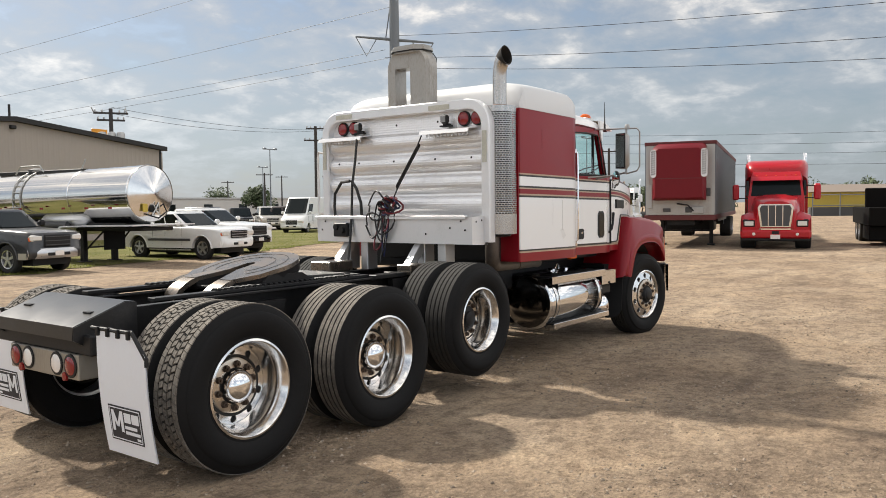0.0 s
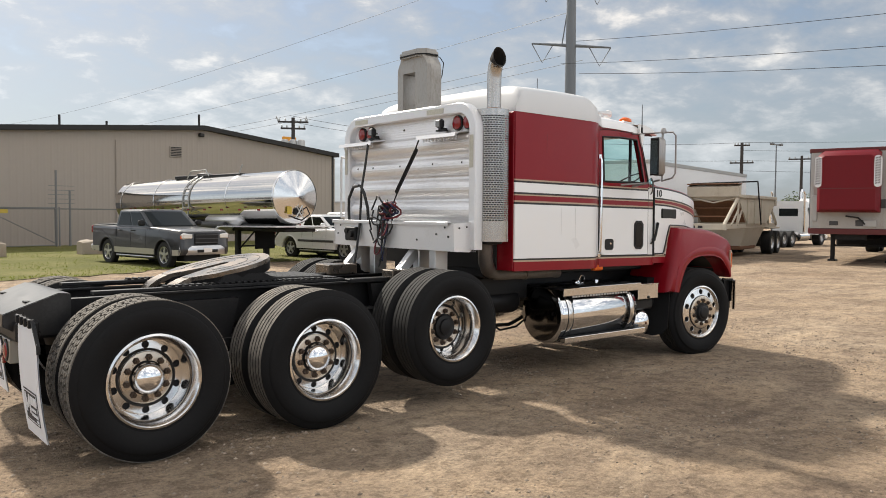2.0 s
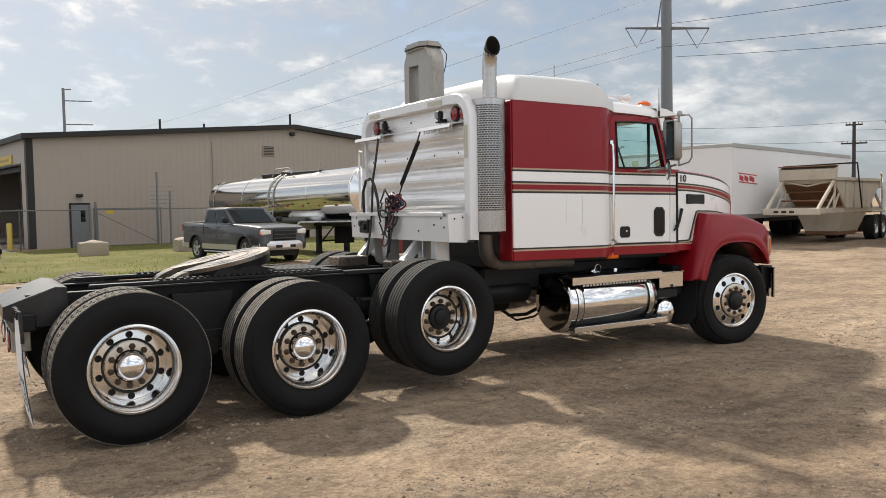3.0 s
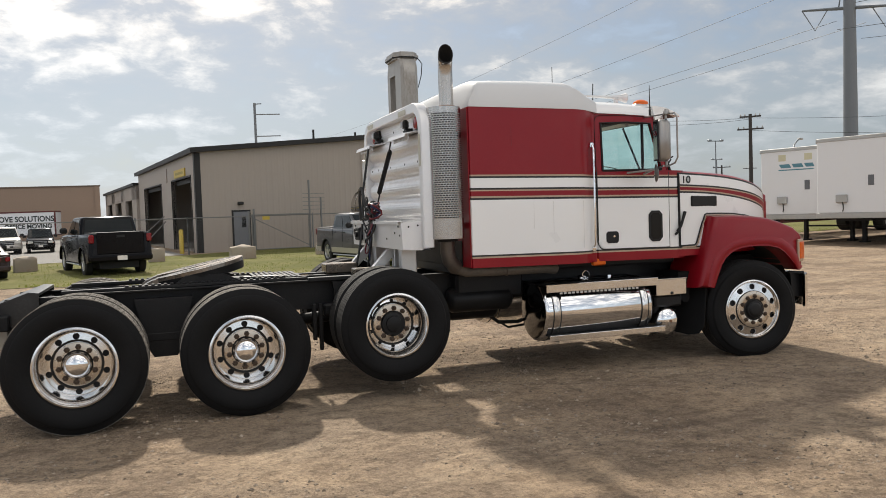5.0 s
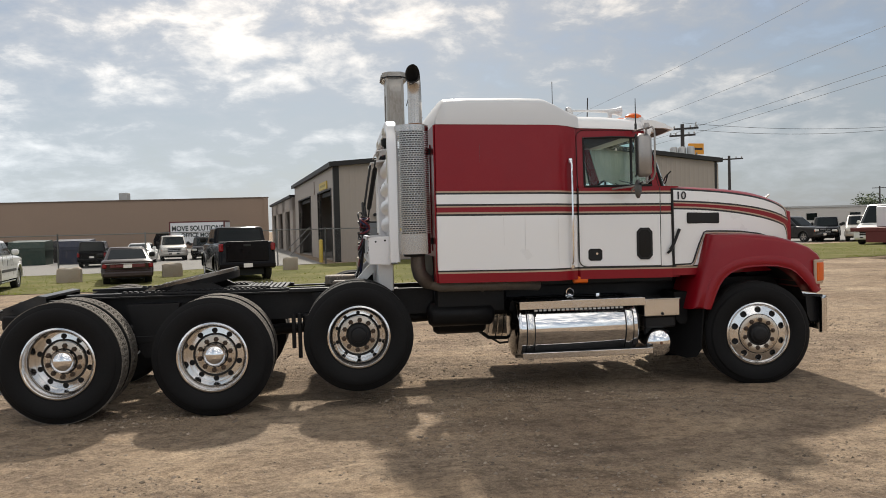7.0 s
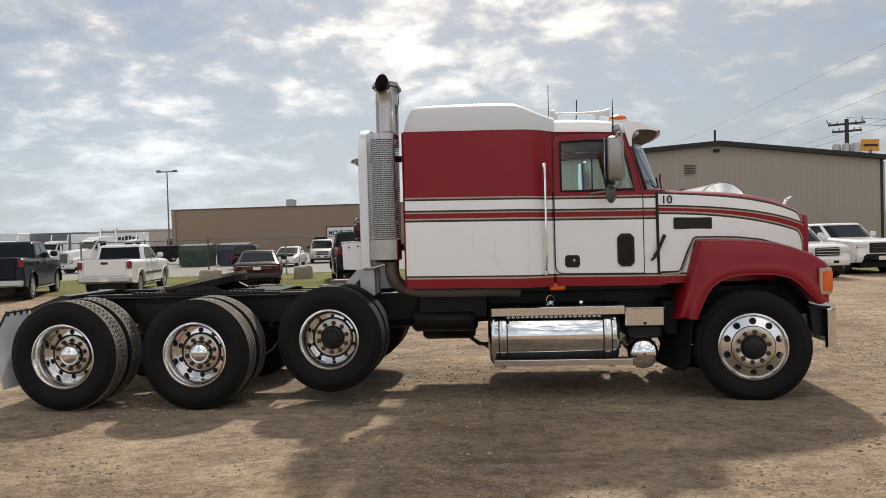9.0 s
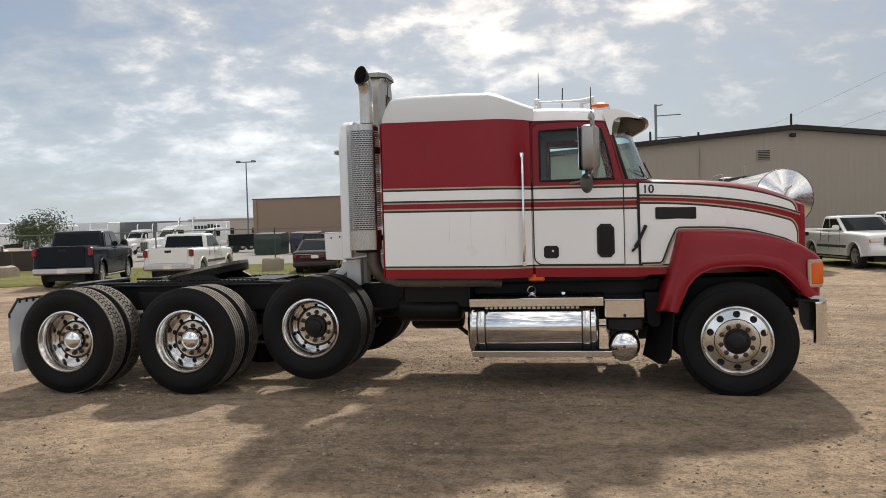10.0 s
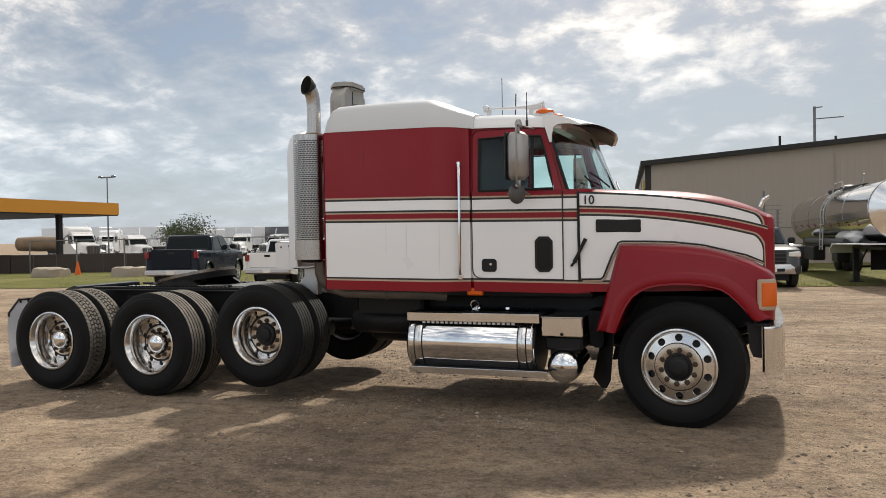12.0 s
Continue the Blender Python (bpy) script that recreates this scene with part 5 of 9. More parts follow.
for i in range(9):
    deck.box(0.15 + i * 0.05, 0.185 + i * 0.05, -0.40, 0.40, 1.10, 1.115, 0.002)
part("deck_plate", deck, FRAME, truck, "black slotted deck plate")
steps_ = Shape().box(0.62, 1.05, -0.56, -0.44, 1.062, 1.10, 0.006)
part("frame_bracket", steps_, FRAME, truck)

# headache rack
rack = thing("headache_rack")
rack.parent = truck
rack.location, rack.scale = (0.018, 0, 0), (1, 0.98, 1)
tagged(rack, "weathered aluminium headache rack with ribbed diamond plate")
hwid, top_z, bot_z, rr = 1.085, 2.685, 1.36, 0.21
path = [(-hwid, bot_z), (-hwid, top_z - rr)] + [(-hwid + rr - rr * math.cos(radians(a)), top_z - rr + rr * math.sin(radians(a))) for a in range(15, 91, 15)]
path = path + [(-y, z) for y, z in path[::-1]]
border = Shape()
rings = []
for i, (y, z) in enumerate(path):
    a, b = path[max(i - 1, 0)], path[min(i + 1, len(path) - 1)]
    d = Vector((b[0] - a[0], b[1] - a[1])).normalized()
    nrm = Vector((-d.y, d.x))
    w2 = 0.05
    pts = []
    for sx, sn in ((1.60, w2 - 0.01), (1.61, w2), (1.69, w2), (1.70, w2 - 0.01), (1.70, -w2 + 0.01), (1.69, -w2), (1.61, -w2), (1.60, -w2 + 0.01)):
        pts.append((sx, y + nrm.x * sn, z + nrm.y * sn))
    rings.append(pts)
border.loft(rings)
part("rack_frame", border, ALU_WHITE, rack, "rounded aluminium tube frame")
RIBS = (2.37, 2.15, 1.935, 1.725)
prof = [(1.685, 2.64)]
for z in RIBS:
    prof += [(1.685, z + 0.092)] + [(1.685 - 0.055 * math.sin(radians(a)), z + 0.085 * math.cos(radians(a))) for a in range(10, 171, 20)] + [(1.685, z - 0.092)]
prof += [(1.685, bot_z)]
sheet = Shape()
o = 0
sheet.add([(x, y, z) for x, z in prof for y in (-1.05, 1.05)], [(2 * i, 2 * i + 1, 2 * i + 3, 2 * i + 2) for i in range(len(prof) - 1)])
sheet.add([(x + 0.006, y, z) for x, z in prof for y in (-1.05, 1.05)], [(2 * i, 2 * i + 2, 2 * i + 3, 2 * i + 1) for i in range(len(prof) - 1)])


CAR_GLASS_GREY = material("work_lamp_glass", (0.20, 0.20, 0.20), 0.15, var=0.1)


def diamond_plate():
    m = material("diamond_plate", (0.84, 0.84, 0.85), 0.36, metal=0.55, var=0.16, scale=2.2, fine=25.0, dirt=0.45, dirt_color=(0.30, 0.28, 0.25), stretch=(1, 0.5, 1.6))
    nd, ln = m.node_tree.nodes, m.node_tree.links
    tc = nd.new("ShaderNodeTexCoord")
    mp = nd.new("ShaderNodeMapping")
    mp.inputs["Rotation"].default_value = (radians(45), 0, 0)
    mp.inputs["Scale"].default_value = (1, 190, 190)
    sp = nd.new("ShaderNodeSeparateXYZ")

    def calc(op, a, c=None):
        n = nd.new("ShaderNodeMath")
        n.operation = op
        ln.new(a, n.inputs[0])
        if c is not None:
            ln.new(c, n.inputs[1])
        return n.outputs[0]
    bp = nd.new("ShaderNodeBump")
    bp.inputs["Strength"].default_value, bp.inputs["Distance"].default_value = 0.6, 0.0016
    ln.new(tc.outputs["Object"], mp.inputs[0])
    ln.new(mp.outputs[0], sp.inputs[0])
    ln.new(calc("MULTIPLY", calc("SINE", sp.outputs["Y"]), calc("SINE", sp.outputs["Z"])), bp.inputs["Height"])
    ln.new(bp.outputs[0], nd["Principled BSDF"].inputs["Normal"])
    return m


part("rack_sheet", sheet, diamond_plate(), rack, "ribbed diamond plate sheet", 50)
for y in (-0.9, -0.45, 0.1, 0.6, 0.9):
    for z in (2.175, 2.55):
        riv = Shape().lathe([(0.012, 1.634 if z < 2.3 else 1.684), (0.010, 1.630 if z < 2.3 else 1.68), (0.0, 1.628 if z < 2.3 else 1.678)], (0, y, z), "x", 8)
        part("rack_bolt", riv, FRAME, rack)
for y in (0.865, 0.70, -0.79, -0.95):
    part("round_lamp", Shape().lathe([(0.064, 1.69), (0.062, 1.655), (0.050, 1.648), (0.0, 1.642)], (0, y, 2.555), "x", 26), RED_LENS, rack, "red round stop lamp")
    part("lamp_gasket", Shape().lathe([(0.074, 1.69), (0.072, 1.662), (0.062, 1.660)], (0, y, 2.555), "x", 26), PLASTIC, rack)
for y, tilt in ((0.575, 8), (-0.60, -5)):
    wl_ = Shape().box(1.575, 1.64, y - 0.042, y + 0.042, 2.515, 2.60, 0.018)
    part("work_lamp", wl_, PLASTIC, rack, "small square work lamp")
    part("work_lamp_lens", Shape().box(1.569, 1.577, y - 0.030, y + 0.030, 2.527, 2.588, 0.003), CAR_GLASS_GREY, rack)
    part("work_lamp_bracket", Shape().box(1.60, 1.66, y - 0.065, y + 0.065, 2.485, 2.50, 0.003).box(1.60, 1.68, y - 0.02, y + 0.02, 2.49, 2.52), FRAME, rack)
for y0, y1 in ((0.45, 1.08), (-0.36, -0.96)):
    a, b = min(y0, y1), max(y0, y1)
    sh = Shape().prism([(1.685, 2.475), (1.50, 2.445), (1.49, 2.41), (1.498, 2.41), (1.506, 2.437), (1.685, 2.462)], "y", a, b)
    hanger = part("chain_hanger", sh, ALU_WHITE, rack, "folded aluminium chain hanger shelf")
    teeth = Shape()
    k = a + 0.03
    while k < b - 0.03:
        teeth.box(1.535, 1.545, k, k + 0.022, 2.385, 2.445, 0.003)
        k += 0.045
    teeth.box(1.53, 1.55, a + 0.02, b - 0.02, 2.43, 2.45, 0.003)
    part("hook_row", teeth, DULL_ALU, hanger)
WORN_TAPE = material("worn_tape", (0.50, 0.49, 0.42), 0.6, var=0.2, scale=20)
for y0, y1, z0, z1 in ((0.66, 0.90, 2.655, 2.70), (-0.66, -0.40, 2.652, 2.70), (-1.103, -1.055, 2.12, 2.42), (1.067, 1.115, 2.12, 2.42)):
    part("reflective_tape", Shape().box(1.594, 1.599, y0, y1, z0, z1), WORN_TAPE, rack, "worn dull yellow reflective tape")
# lower tray with sloping ends
tray = Shape()
tray.add([(x, y, z) for x, z in [(1.41, 1.61), (1.41, 1.345), (1.685, 1.335), (1.685, 1.345), (1.42, 1.353), (1.42, 1.61)] for y in (-1.055, 1.02)],
         [(2 * i, 2 * i + 1, 2 * ((i + 1) % 6) + 1, 2 * ((i + 1) % 6)) for i in range(6)])
tray.box(1.38, 1.42, -1.0, 1.03, 1.607, 1.617, 0.003).box(1.38, 1.385, -1.0, 1.03, 1.585, 1.612)
for y in (-1.06, 1.02):
    tray.prism([(1.41, 1.345), (1.40, 1.60), (1.70, 1.62), (1.70, 1.42), (1.60, 1.335)], "y", y - 0.004, y + 0.004)
part("tray", tray, ALU_WHITE, rack, "aluminium tray along the rack foot", 20)
for y, z in ((-0.93, 1.565), (-0.98, 1.48), (-0.80, 1.50), (0.9, 1.56), (0.95, 1.47), (-0.5, 1.44)):
    part("tray_bolt", Shape().lathe([(0.010, 1.408), (0.009, 1.402), (0.0, 1.401)], (0, y, z), "x", 8), FRAME, rack)
for x, z in ((1.47, 1.56), (1.56, 1.57), (1.64, 1.56)):
    part("tray_bolt", Shape().lathe([(0.010, -1.066), (0.008, -1.070), (0.0, -1.071)], (x, 0, z), "y", 8), FRAME, rack)
conn = Shape().box(1.36, 1.41, 0.54, 0.74, 1.40, 1.545, 0.01).lathe([(0.035, 1.37), (0.035, 1.33), (0.0, 1.33)], (0, 0.60, 1.47), "x", 14).lathe([(0.03, 1.37), (0.03, 1.34), (0.0, 1.34)], (0, 0.69, 1.50), "x", 14)
part("socket_bracket", conn, PLASTIC, rack, "black trailer socket bracket")
for y in (-0.62, -0.36, 0.42, 0.68):
    part("rack_leg", Shape().box(1.50, 1.66, y - 0.05, y + 0.05, 1.05, 1.345, 0.008), DULL_ALU, rack)
for y in (-0.36, 0.62):
    part("leg_brace", Shape().prism([(1.45, 1.34), (1.58, 1.34), (1.28, 1.05), (1.18, 1.05)], "y", y - 0.04, y + 0.04), DULL_ALU, rack)
for x0, y0, y1 in ((1.05, -0.60, -0.42), (0.95, 0.38, 0.66)):
    part("frame_clamp", Shape().box(x0, 1.29, y0, y1, 1.06, 1.165, 0.01), GREASE, rack)
part("rack_handle", Shape().tube([(1.62, 1.10, 2.30), (1.60, 1.19, 2.32), (1.60, 1.20, 2.25), (1.60, 1.20, 1.70), (1.60, 1.19, 1.64), (1.62, 1.10, 1.64)], 0.014, 8), DULL_ALU, rack)

# air and light lines hanging on the rack
line = Shape().tube([(1.50, 0.50, 2.42), (1.46, 0.49, 2.2), (1.42, 0.50, 1.95), (1.40, 0.50, 1.6), (1.36, 0.49, 1.35), (1.30, 0.47, 1.1), (1.20, 0.42, 1.07)], 0.013, 8)
line.tube([(1.40, 0.52, 1.98), (1.42, 0.66, 1.97), (1.44, 0.78, 1.85), (1.45, 0.80, 1.72), (1.45, 0.79, 1.60)], 0.016, 8)
line.tube([(1.40, 0.49, 1.98), (1.40, 0.42, 1.90), (1.41, 0.37, 1.75), (1.42, 0.37, 1.62)], 0.016, 8)
part("cable", line, HOSE, rack, "black hanging trailer cable")
spring = Shape().tube([(1.52, -0.37, 2.41), (1.50, -0.30, 2.25), (1.46, -0.13, 1.95), (1.44, -0.06, 1.80)], 0.008, 6)
hel = []
for i in range(0, 60 * 6):
    f = i / 359
    a = i * radians(60)
    hel.append((1.515 - 0.065 * f + 0.02 * math.cos(a), -0.335 + 0.235 * f, 2.31 - 0.40 * f + 0.02 * math.sin(a)))
spring.tube(hel, 0.006, 4)
part("tender_spring", spring, HOSE, rack, "black hose tender spring")
random.seed(5)
for k, mt in enumerate((HOSE, HOSE_RED, HOSE_BLUE, HOSE, HOSE_RED, HOSE, HOSE_BLUE, HOSE_RED)):
    pts = []
    a0, r0 = random.uniform(0, 6), random.uniform(0.07, 0.11)
    cy, cz = -0.03 + random.uniform(-0.05, 0.05), 1.72 + random.uniform(-0.03, 0.03)
    for i in range(15):
        a = a0 + i * 0.45
        pts.append((1.40 + 0.05 * math.sin(a * 2 + k), cy + r0 * math.cos(a), cz + r0 * 0.75 * math.sin(a)))
    part("coiled_hose", Shape().tube(pts, 0.010, 6), mt, rack)
for k, (lr, ly, lz) in enumerate(((0.15, 0.10, 1.72), (0.17, 0.02, 1.60), (0.13, 0.16, 1.52))):
    loop = [(1.36 + 0.03 * math.sin(i * 0.9 + k), ly + lr * 0.8 * math.cos(i * 0.42), lz + lr * math.sin(i * 0.42)) for i in range(16)]
    part("coiled_hose", Shape().tube(loop, 0.009, 6), HOSE, rack)
for k, mt in enumerate((HOSE, HOSE_RED, HOSE, HOSE_BLUE, HOSE, HOSE_RED, HOSE)):
    y, low, wide = 0.02 + random.uniform(-0.06, 0.09), random.uniform(1.08, 1.48), random.uniform(0.05, 0.13)
    pts = []
    for i in range(17):
        f = i / 16
        swing = math.sin(math.pi * f)
        pts.append((1.395 - 0.06 * swing + 0.012 * math.sin(9 * f + k), y + wide * (f - 0.5) * 2 * (0.4 + swing) * 0.7 + 0.02 * math.sin(7 * f + 2 * k), 1.70 - (1.70 - low) * swing ** 0.8))
    part("hanging_hose", Shape().tube(pts, random.choice((0.006, 0.008)), 6), mt, rack)

# air intake stack behind the sleeper
ink = thing("intake_stack")
ink.parent = truck
ink.location = (0, 0.018, 0)
tagged(ink, "stained grey air intake stack with a slot")
cs = Shape()
cs.prism([(1.68, -0.33), (1.71, -0.36), (1.83, -0.36), (1.86, -0.33), (1.86, -0.13), (1.68, -0.13)], "z", 2.66, 3.12)
cs.prism([(1.68, 0.070), (1.86, 0.070), (1.86, 0.165), (1.83, 0.195), (1.71, 0.195), (1.68, 0.165)], "z", 2.66, 3.12)
shoulder = []
for z_, in_ in ((3.12, 0.0), (3.165, 0.004), (3.205, 0.018), (3.24, 0.045)):
    a_, b_ = -0.36 + in_, 0.195 - in_
    shoulder.append([(1.68, a_ + 0.03, z_), (1.71, a_, z_), (1.83, a_, z_), (1.86, a_ + 0.03, z_), (1.86, b_ - 0.03, z_), (1.83, b_, z_), (1.71, b_, z_), (1.68, b_ - 0.03, z_)])
cs.loft(shoulder + [[(1.67, -0.26, 3.275), (1.69, -0.285, 3.275), (1.85, -0.285, 3.275), (1.87, -0.26, 3.275), (1.87, 0.10, 3.275), (1.85, 0.125, 3.275), (1.69, 0.125, 3.275), (1.67, 0.10, 3.275)]])
STAINED = material("stained_intake_metal", (0.36, 0.345, 0.32), 0.42, metal=0.6, var=0.25, scale=6.0, dirt=0.85, dirt_color=(0.15, 0.12, 0.09), stretch=(1, 1, 0.35))
part("intake_body", cs, STAINED, ink, "", 40)
lid = Shape()
ring = [(1.63, -0.22), (1.70, -0.30), (1.84, -0.30), (1.91, -0.22), (1.91, 0.06), (1.84, 0.14), (1.70, 0.14), (1.63, 0.06)]
lid.prism(ring, "z", 3.29, 3.315).prism([(1.77 + (x - 1.77) * 0.9, -0.08 + (y + 0.08) * 0.92) for x, y in ring], "z", 3.265, 3.34)
part("intake_cap", lid, STAINED, ink)
part("intake_gasket", Shape().prism([(1.77 + (x - 1.77) * 1.01, -0.08 + (y + 0.08) * 1.01) for x, y in ring], "z", 3.280, 3.289), FRAME, ink)
part("drain_wire", Shape().tube([(1.89, -0.26, 3.28), (1.93, -0.28, 3.22), (1.92, -0.27, 3.1), (1.89, -0.25, 2.98)], 0.005, 5), FRAME, ink)
part("rear_wall_hatch", Shape().box(2.046, 2.060, -0.9, 0.9, 1.45, 2.5, 0.005), RED, truck)

# exhaust: heat shield with real slots, stack and elbow
ex = thing("exhaust_stack")
ex.parent = truck
tagged(ex, "vertical exhaust stack in a slotted chrome heat shield")
DULL_SHIELD = material("worn_chrome_shield", (0.46, 0.45, 0.44), 0.24, metal=1.0, var=0.15, scale=3.0, dirt=0.2, dirt_color=(0.16, 0.13, 0.10))
sx, sy, sr = 1.858, -1.072, 0.160
part("muffler", Shape().lathe([(0.0, 1.40), (0.10, 1.41), (0.118, 1.45), (0.118, 2.62), (0.08, 2.66)], (sx, sy, 0), "z", 24), FRAME, ex)
sh = Shape()
a_from, a_to = radians(-205), radians(25)
rows, cols = 48, 22
z_lo, z_hi = 1.625, 2.605
pt = lambda a, z: (sx + sr * math.cos(a), sy + sr * math.sin(a), z)
for i in range(rows):
    for j in range(cols):
        da, dz = (a_to - a_from) / cols, (z_hi - z_lo) / rows
        a0, z0 = a_from + j * da, z_lo + i * dz
        shift = 0.5 * da if i % 2 else 0.0
        a0 += shift
        o = len(sh.v)
        sh.v += [pt(a0, z0), pt(a0 + da, z0), pt(a0 + da, z0 + dz), pt(a0, z0 + dz),
                 pt(a0 + da * 0.10, z0 + dz * 0.24), pt(a0 + da * 0.90, z0 + dz * 0.24), pt(a0 + da * 0.90, z0 + dz * 0.80), pt(a0 + da * 0.10, z0 + dz * 0.80)]
        for k in range(4):
            m_ = (k + 1) % 4
            sh.f.append([o + k, o + m_, o + 4 + m_, o + 4 + k])
            sh.m.append(0)
tagged(part("slotted_shield", sh, DULL_SHIELD, ex, "slotted bright heat shield", 60), kind="stuff")
for z0, z1 in ((1.435, 1.625), (2.605, 2.662)):
    band = Shape()
    for q in (sr + 0.001, sr - 0.003):
        band.lathe([(q, z0), (q, z1)], (sx, sy, 0), "z", 28, start=a_from - 0.05, sweep=a_to - a_from + 0.1)
    part("shield_band", band, DULL_SHIELD, ex, "chrome shield end band", 60)
turn_ = Matrix.Rotation(radians(-14), 3, "Z")
BEND = [(0.0, 2.62, 0, 0.068), (0.0, 2.95, 0, 0.068), (-0.006, 3.02, 10, 0.069), (-0.022, 3.075, 26, 0.072), (-0.048, 3.115, 44, 0.078), (-0.078, 3.140, 62, 0.088), (-0.100, 3.148, 76, 0.098)]


def pipe_ring(off, z, tilt, tall, k=1.0):
    """One ring of the stack: it leans over towards the yard and ends in a steep oval cut."""
    ring_ = []
    for a in range(0, 360, 18):
        c_, s_ = math.cos(radians(a)), math.sin(radians(a))
        p = turn_ @ Vector((0.068 * k * c_, off + tall * k * s_ * math.cos(radians(tilt)), 0))
        ring_.append((1.90 + p.x, -1.05 + p.y, z + tall * k * s_ * math.sin(radians(tilt))))
    return ring_


part("stack_pipe", Shape().loft([pipe_ring(*b) for b in BEND], caps=False), material("stained_stack", (0.50, 0.48, 0.46), 0.26, metal=1.0, var=0.2, scale=4.0, dirt=0.35, dirt_color=(0.10, 0.075, 0.055)), ex, "heat-stained curved stack pipe", 60)
part("stack_collar", Shape().lathe([(0.10, 2.655), (0.085, 2.68), (0.070, 2.685)], (1.90, -1.05, 0), "z", 20), RUST, ex)
mouth = Shape().loft([pipe_ring(*b, 1.012) for b in BEND[4:]] + [pipe_ring(*b, 0.93) for b in BEND[:2:-1]], caps=False)
mouth.add(pipe_ring(*BEND[3], 0.92), [list(range(20))])
part("stack_mouth", mouth, SOOT, ex, "sooty black stack mouth", 60)
elb = Shape().tube([(1.90, -0.95, 1.43), (1.90, -0.95, 1.30), (1.92, -0.935, 1.22), (1.98, -0.90, 1.155), (2.09, -0.82, 1.125), (2.4, -0.60, 1.12)], 0.072, 16)
part("exhaust_elbow", elb, material("heat_stained_pipe", (0.16, 0.14, 0.125), 0.5, metal=0.7, var=0.3, scale=8), ex, "heat-stained exhaust elbow", 60)
low_pipe = Shape().tube([(1.99, -0.90, 1.145), (2.12, -0.86, 1.095), (2.5, -0.82, 1.085), (3.0, -0.80, 1.08), (3.15, -0.72, 1.06)], 0.055, 14).tube([(2.55, -0.82, 1.084), (2.57, -0.82, 1.084)], 0.062, 14)
part("exhaust_pipe", low_pipe, material("grey_brown_pipe", (0.20, 0.175, 0.15), 0.6, metal=0.5, var=0.3, scale=6), ex, "dull brown exhaust pipe under the sleeper", 60)
for z in (1.52, 2.40):
    part("stack_bracket", Shape().box(1.70, 2.08, -0.92, -0.88, z, z + 0.06), FRAME, ex)

# fuel tanks with steps
# polished metal, darkened to paint the reflection of the black running gear
DARK_REFLECTION = material("painted_dark_reflection", (0.16, 0.155, 0.15), 0.10, metal=1.0, var=0.15, scale=3.0, rough_var=0.04)
for sign in (-1, 1):
    ft = thing("fuel_tank")
    ft.parent = truck
    tagged(ft, "polished aluminium fuel tank with steps and straps")
    cz, cy, r = 0.638, sign * 0.775, 0.305
    prof = [(0.0, 2.838), (0.12, 2.841), (0.20, 2.848), (0.255, 2.858), (0.285, 2.870), (0.299, 2.884), (r, 2.905), (r, 4.075), (0.275, 4.105), (0.0, 4.115)]
    part("tank", Shape().lathe(prof, (0, cy, cz), "x", 48), CHROME, ft, "polished tank", 60)
    for x in (2.99, 4.0):
        part("strap", Shape().lathe([(r + 0.002, x - 0.035), (r + 0.006, x - 0.03), (r + 0.006, x + 0.03), (r + 0.002, x + 0.035)], (0, cy, cz), "x", 48), POLISHED, ft, "tank strap", 60)
        part("strap_pad", Shape().lathe([(r + 0.001, x - 0.045), (r + 0.003, x - 0.04), (r + 0.003, x + 0.04), (r + 0.001, x + 0.045)], (0, cy, cz), "x", 48), PLASTIC, ft, "", 60)
    yo = sign * 1.075
    part("step_plate", Shape().box(2.87, 4.168, min(sign * 1.06, sign * 0.46), max(sign * 1.06, sign * 0.46), 0.913, 0.928, 0.004), FRAME, ft, "black tread plate over the tank")
    part("tank_end", Shape().lathe([(0.278, 2.862), (0.255, 2.854), (0.20, 2.844), (0.12, 2.837), (0.0, 2.834)], (0, cy, cz), "x", 40), DARK_REFLECTION, ft, "polished tank end with its dark reflection put into the colour", 60)
    part("step_gusset", Shape().prism([(sign * 1.06, 0.912), (sign * 0.98, 0.912), (sign * 1.045, 0.74)], "x", 3.035, 3.05), FRAME, ft)
    # black cap covers the chrome's bright reflection at the front end
    part("tank_end", Shape().lathe([(0.272, 4.107), (0.270, 4.113), (0.20, 4.119), (0.0, 4.121)], (0, cy, cz), "x", 40), FRAME, ft, "dark tank end", 60)
    top = Shape().box(2.88, 4.165, min(yo, yo - sign * 0.012), max(yo, yo - sign * 0.012), 0.848, 0.93, 0.004)
    part("upper_step", top, POLISHED, ft, "polished upper step")
    tp = Shape()
    for i in range(24):
        tp.box(3.0 + i * 0.04, 3.026 + i * 0.04, min(yo - sign * 0.02, sign * 0.84), max(yo - sign * 0.02, sign * 0.84), 0.927, 0.934, 0.002)
    part("step_tread", tp, FRAME, ft)
    holes = Shape()
    for i in range(20):
        holes.box(3.03 + i * 0.046, 3.062 + i * 0.046, min(sign * 1.055, sign * 1.06), max(sign * 1.055, sign * 1.06), 0.826, 0.846, 0.003)
    part("step_chain", holes, DULL_ALU, ft)
    # lower step's top, blackened so the tank's reflection shows underside shade
    part("step_grating", Shape().box(2.905, 4.23, min(sign * 0.93, sign * 1.071), max(sign * 0.93, sign * 1.071), 0.403, 0.417, 0.004), FRAME, ft)
    low = Shape().box(2.90, 4.235, min(sign * 1.072, sign * 1.086), max(sign * 1.072, sign * 1.086), 0.362, 0.42, 0.004)
    for x in (2.96, 4.0):
        low.box(x, x + 0.05, min(sign * 0.80, sign * 1.07), max(sign * 0.80, sign * 1.07), 0.335, 0.36, 0.004)
    part("lower_step", low, POLISHED, ft, "polished lower step")
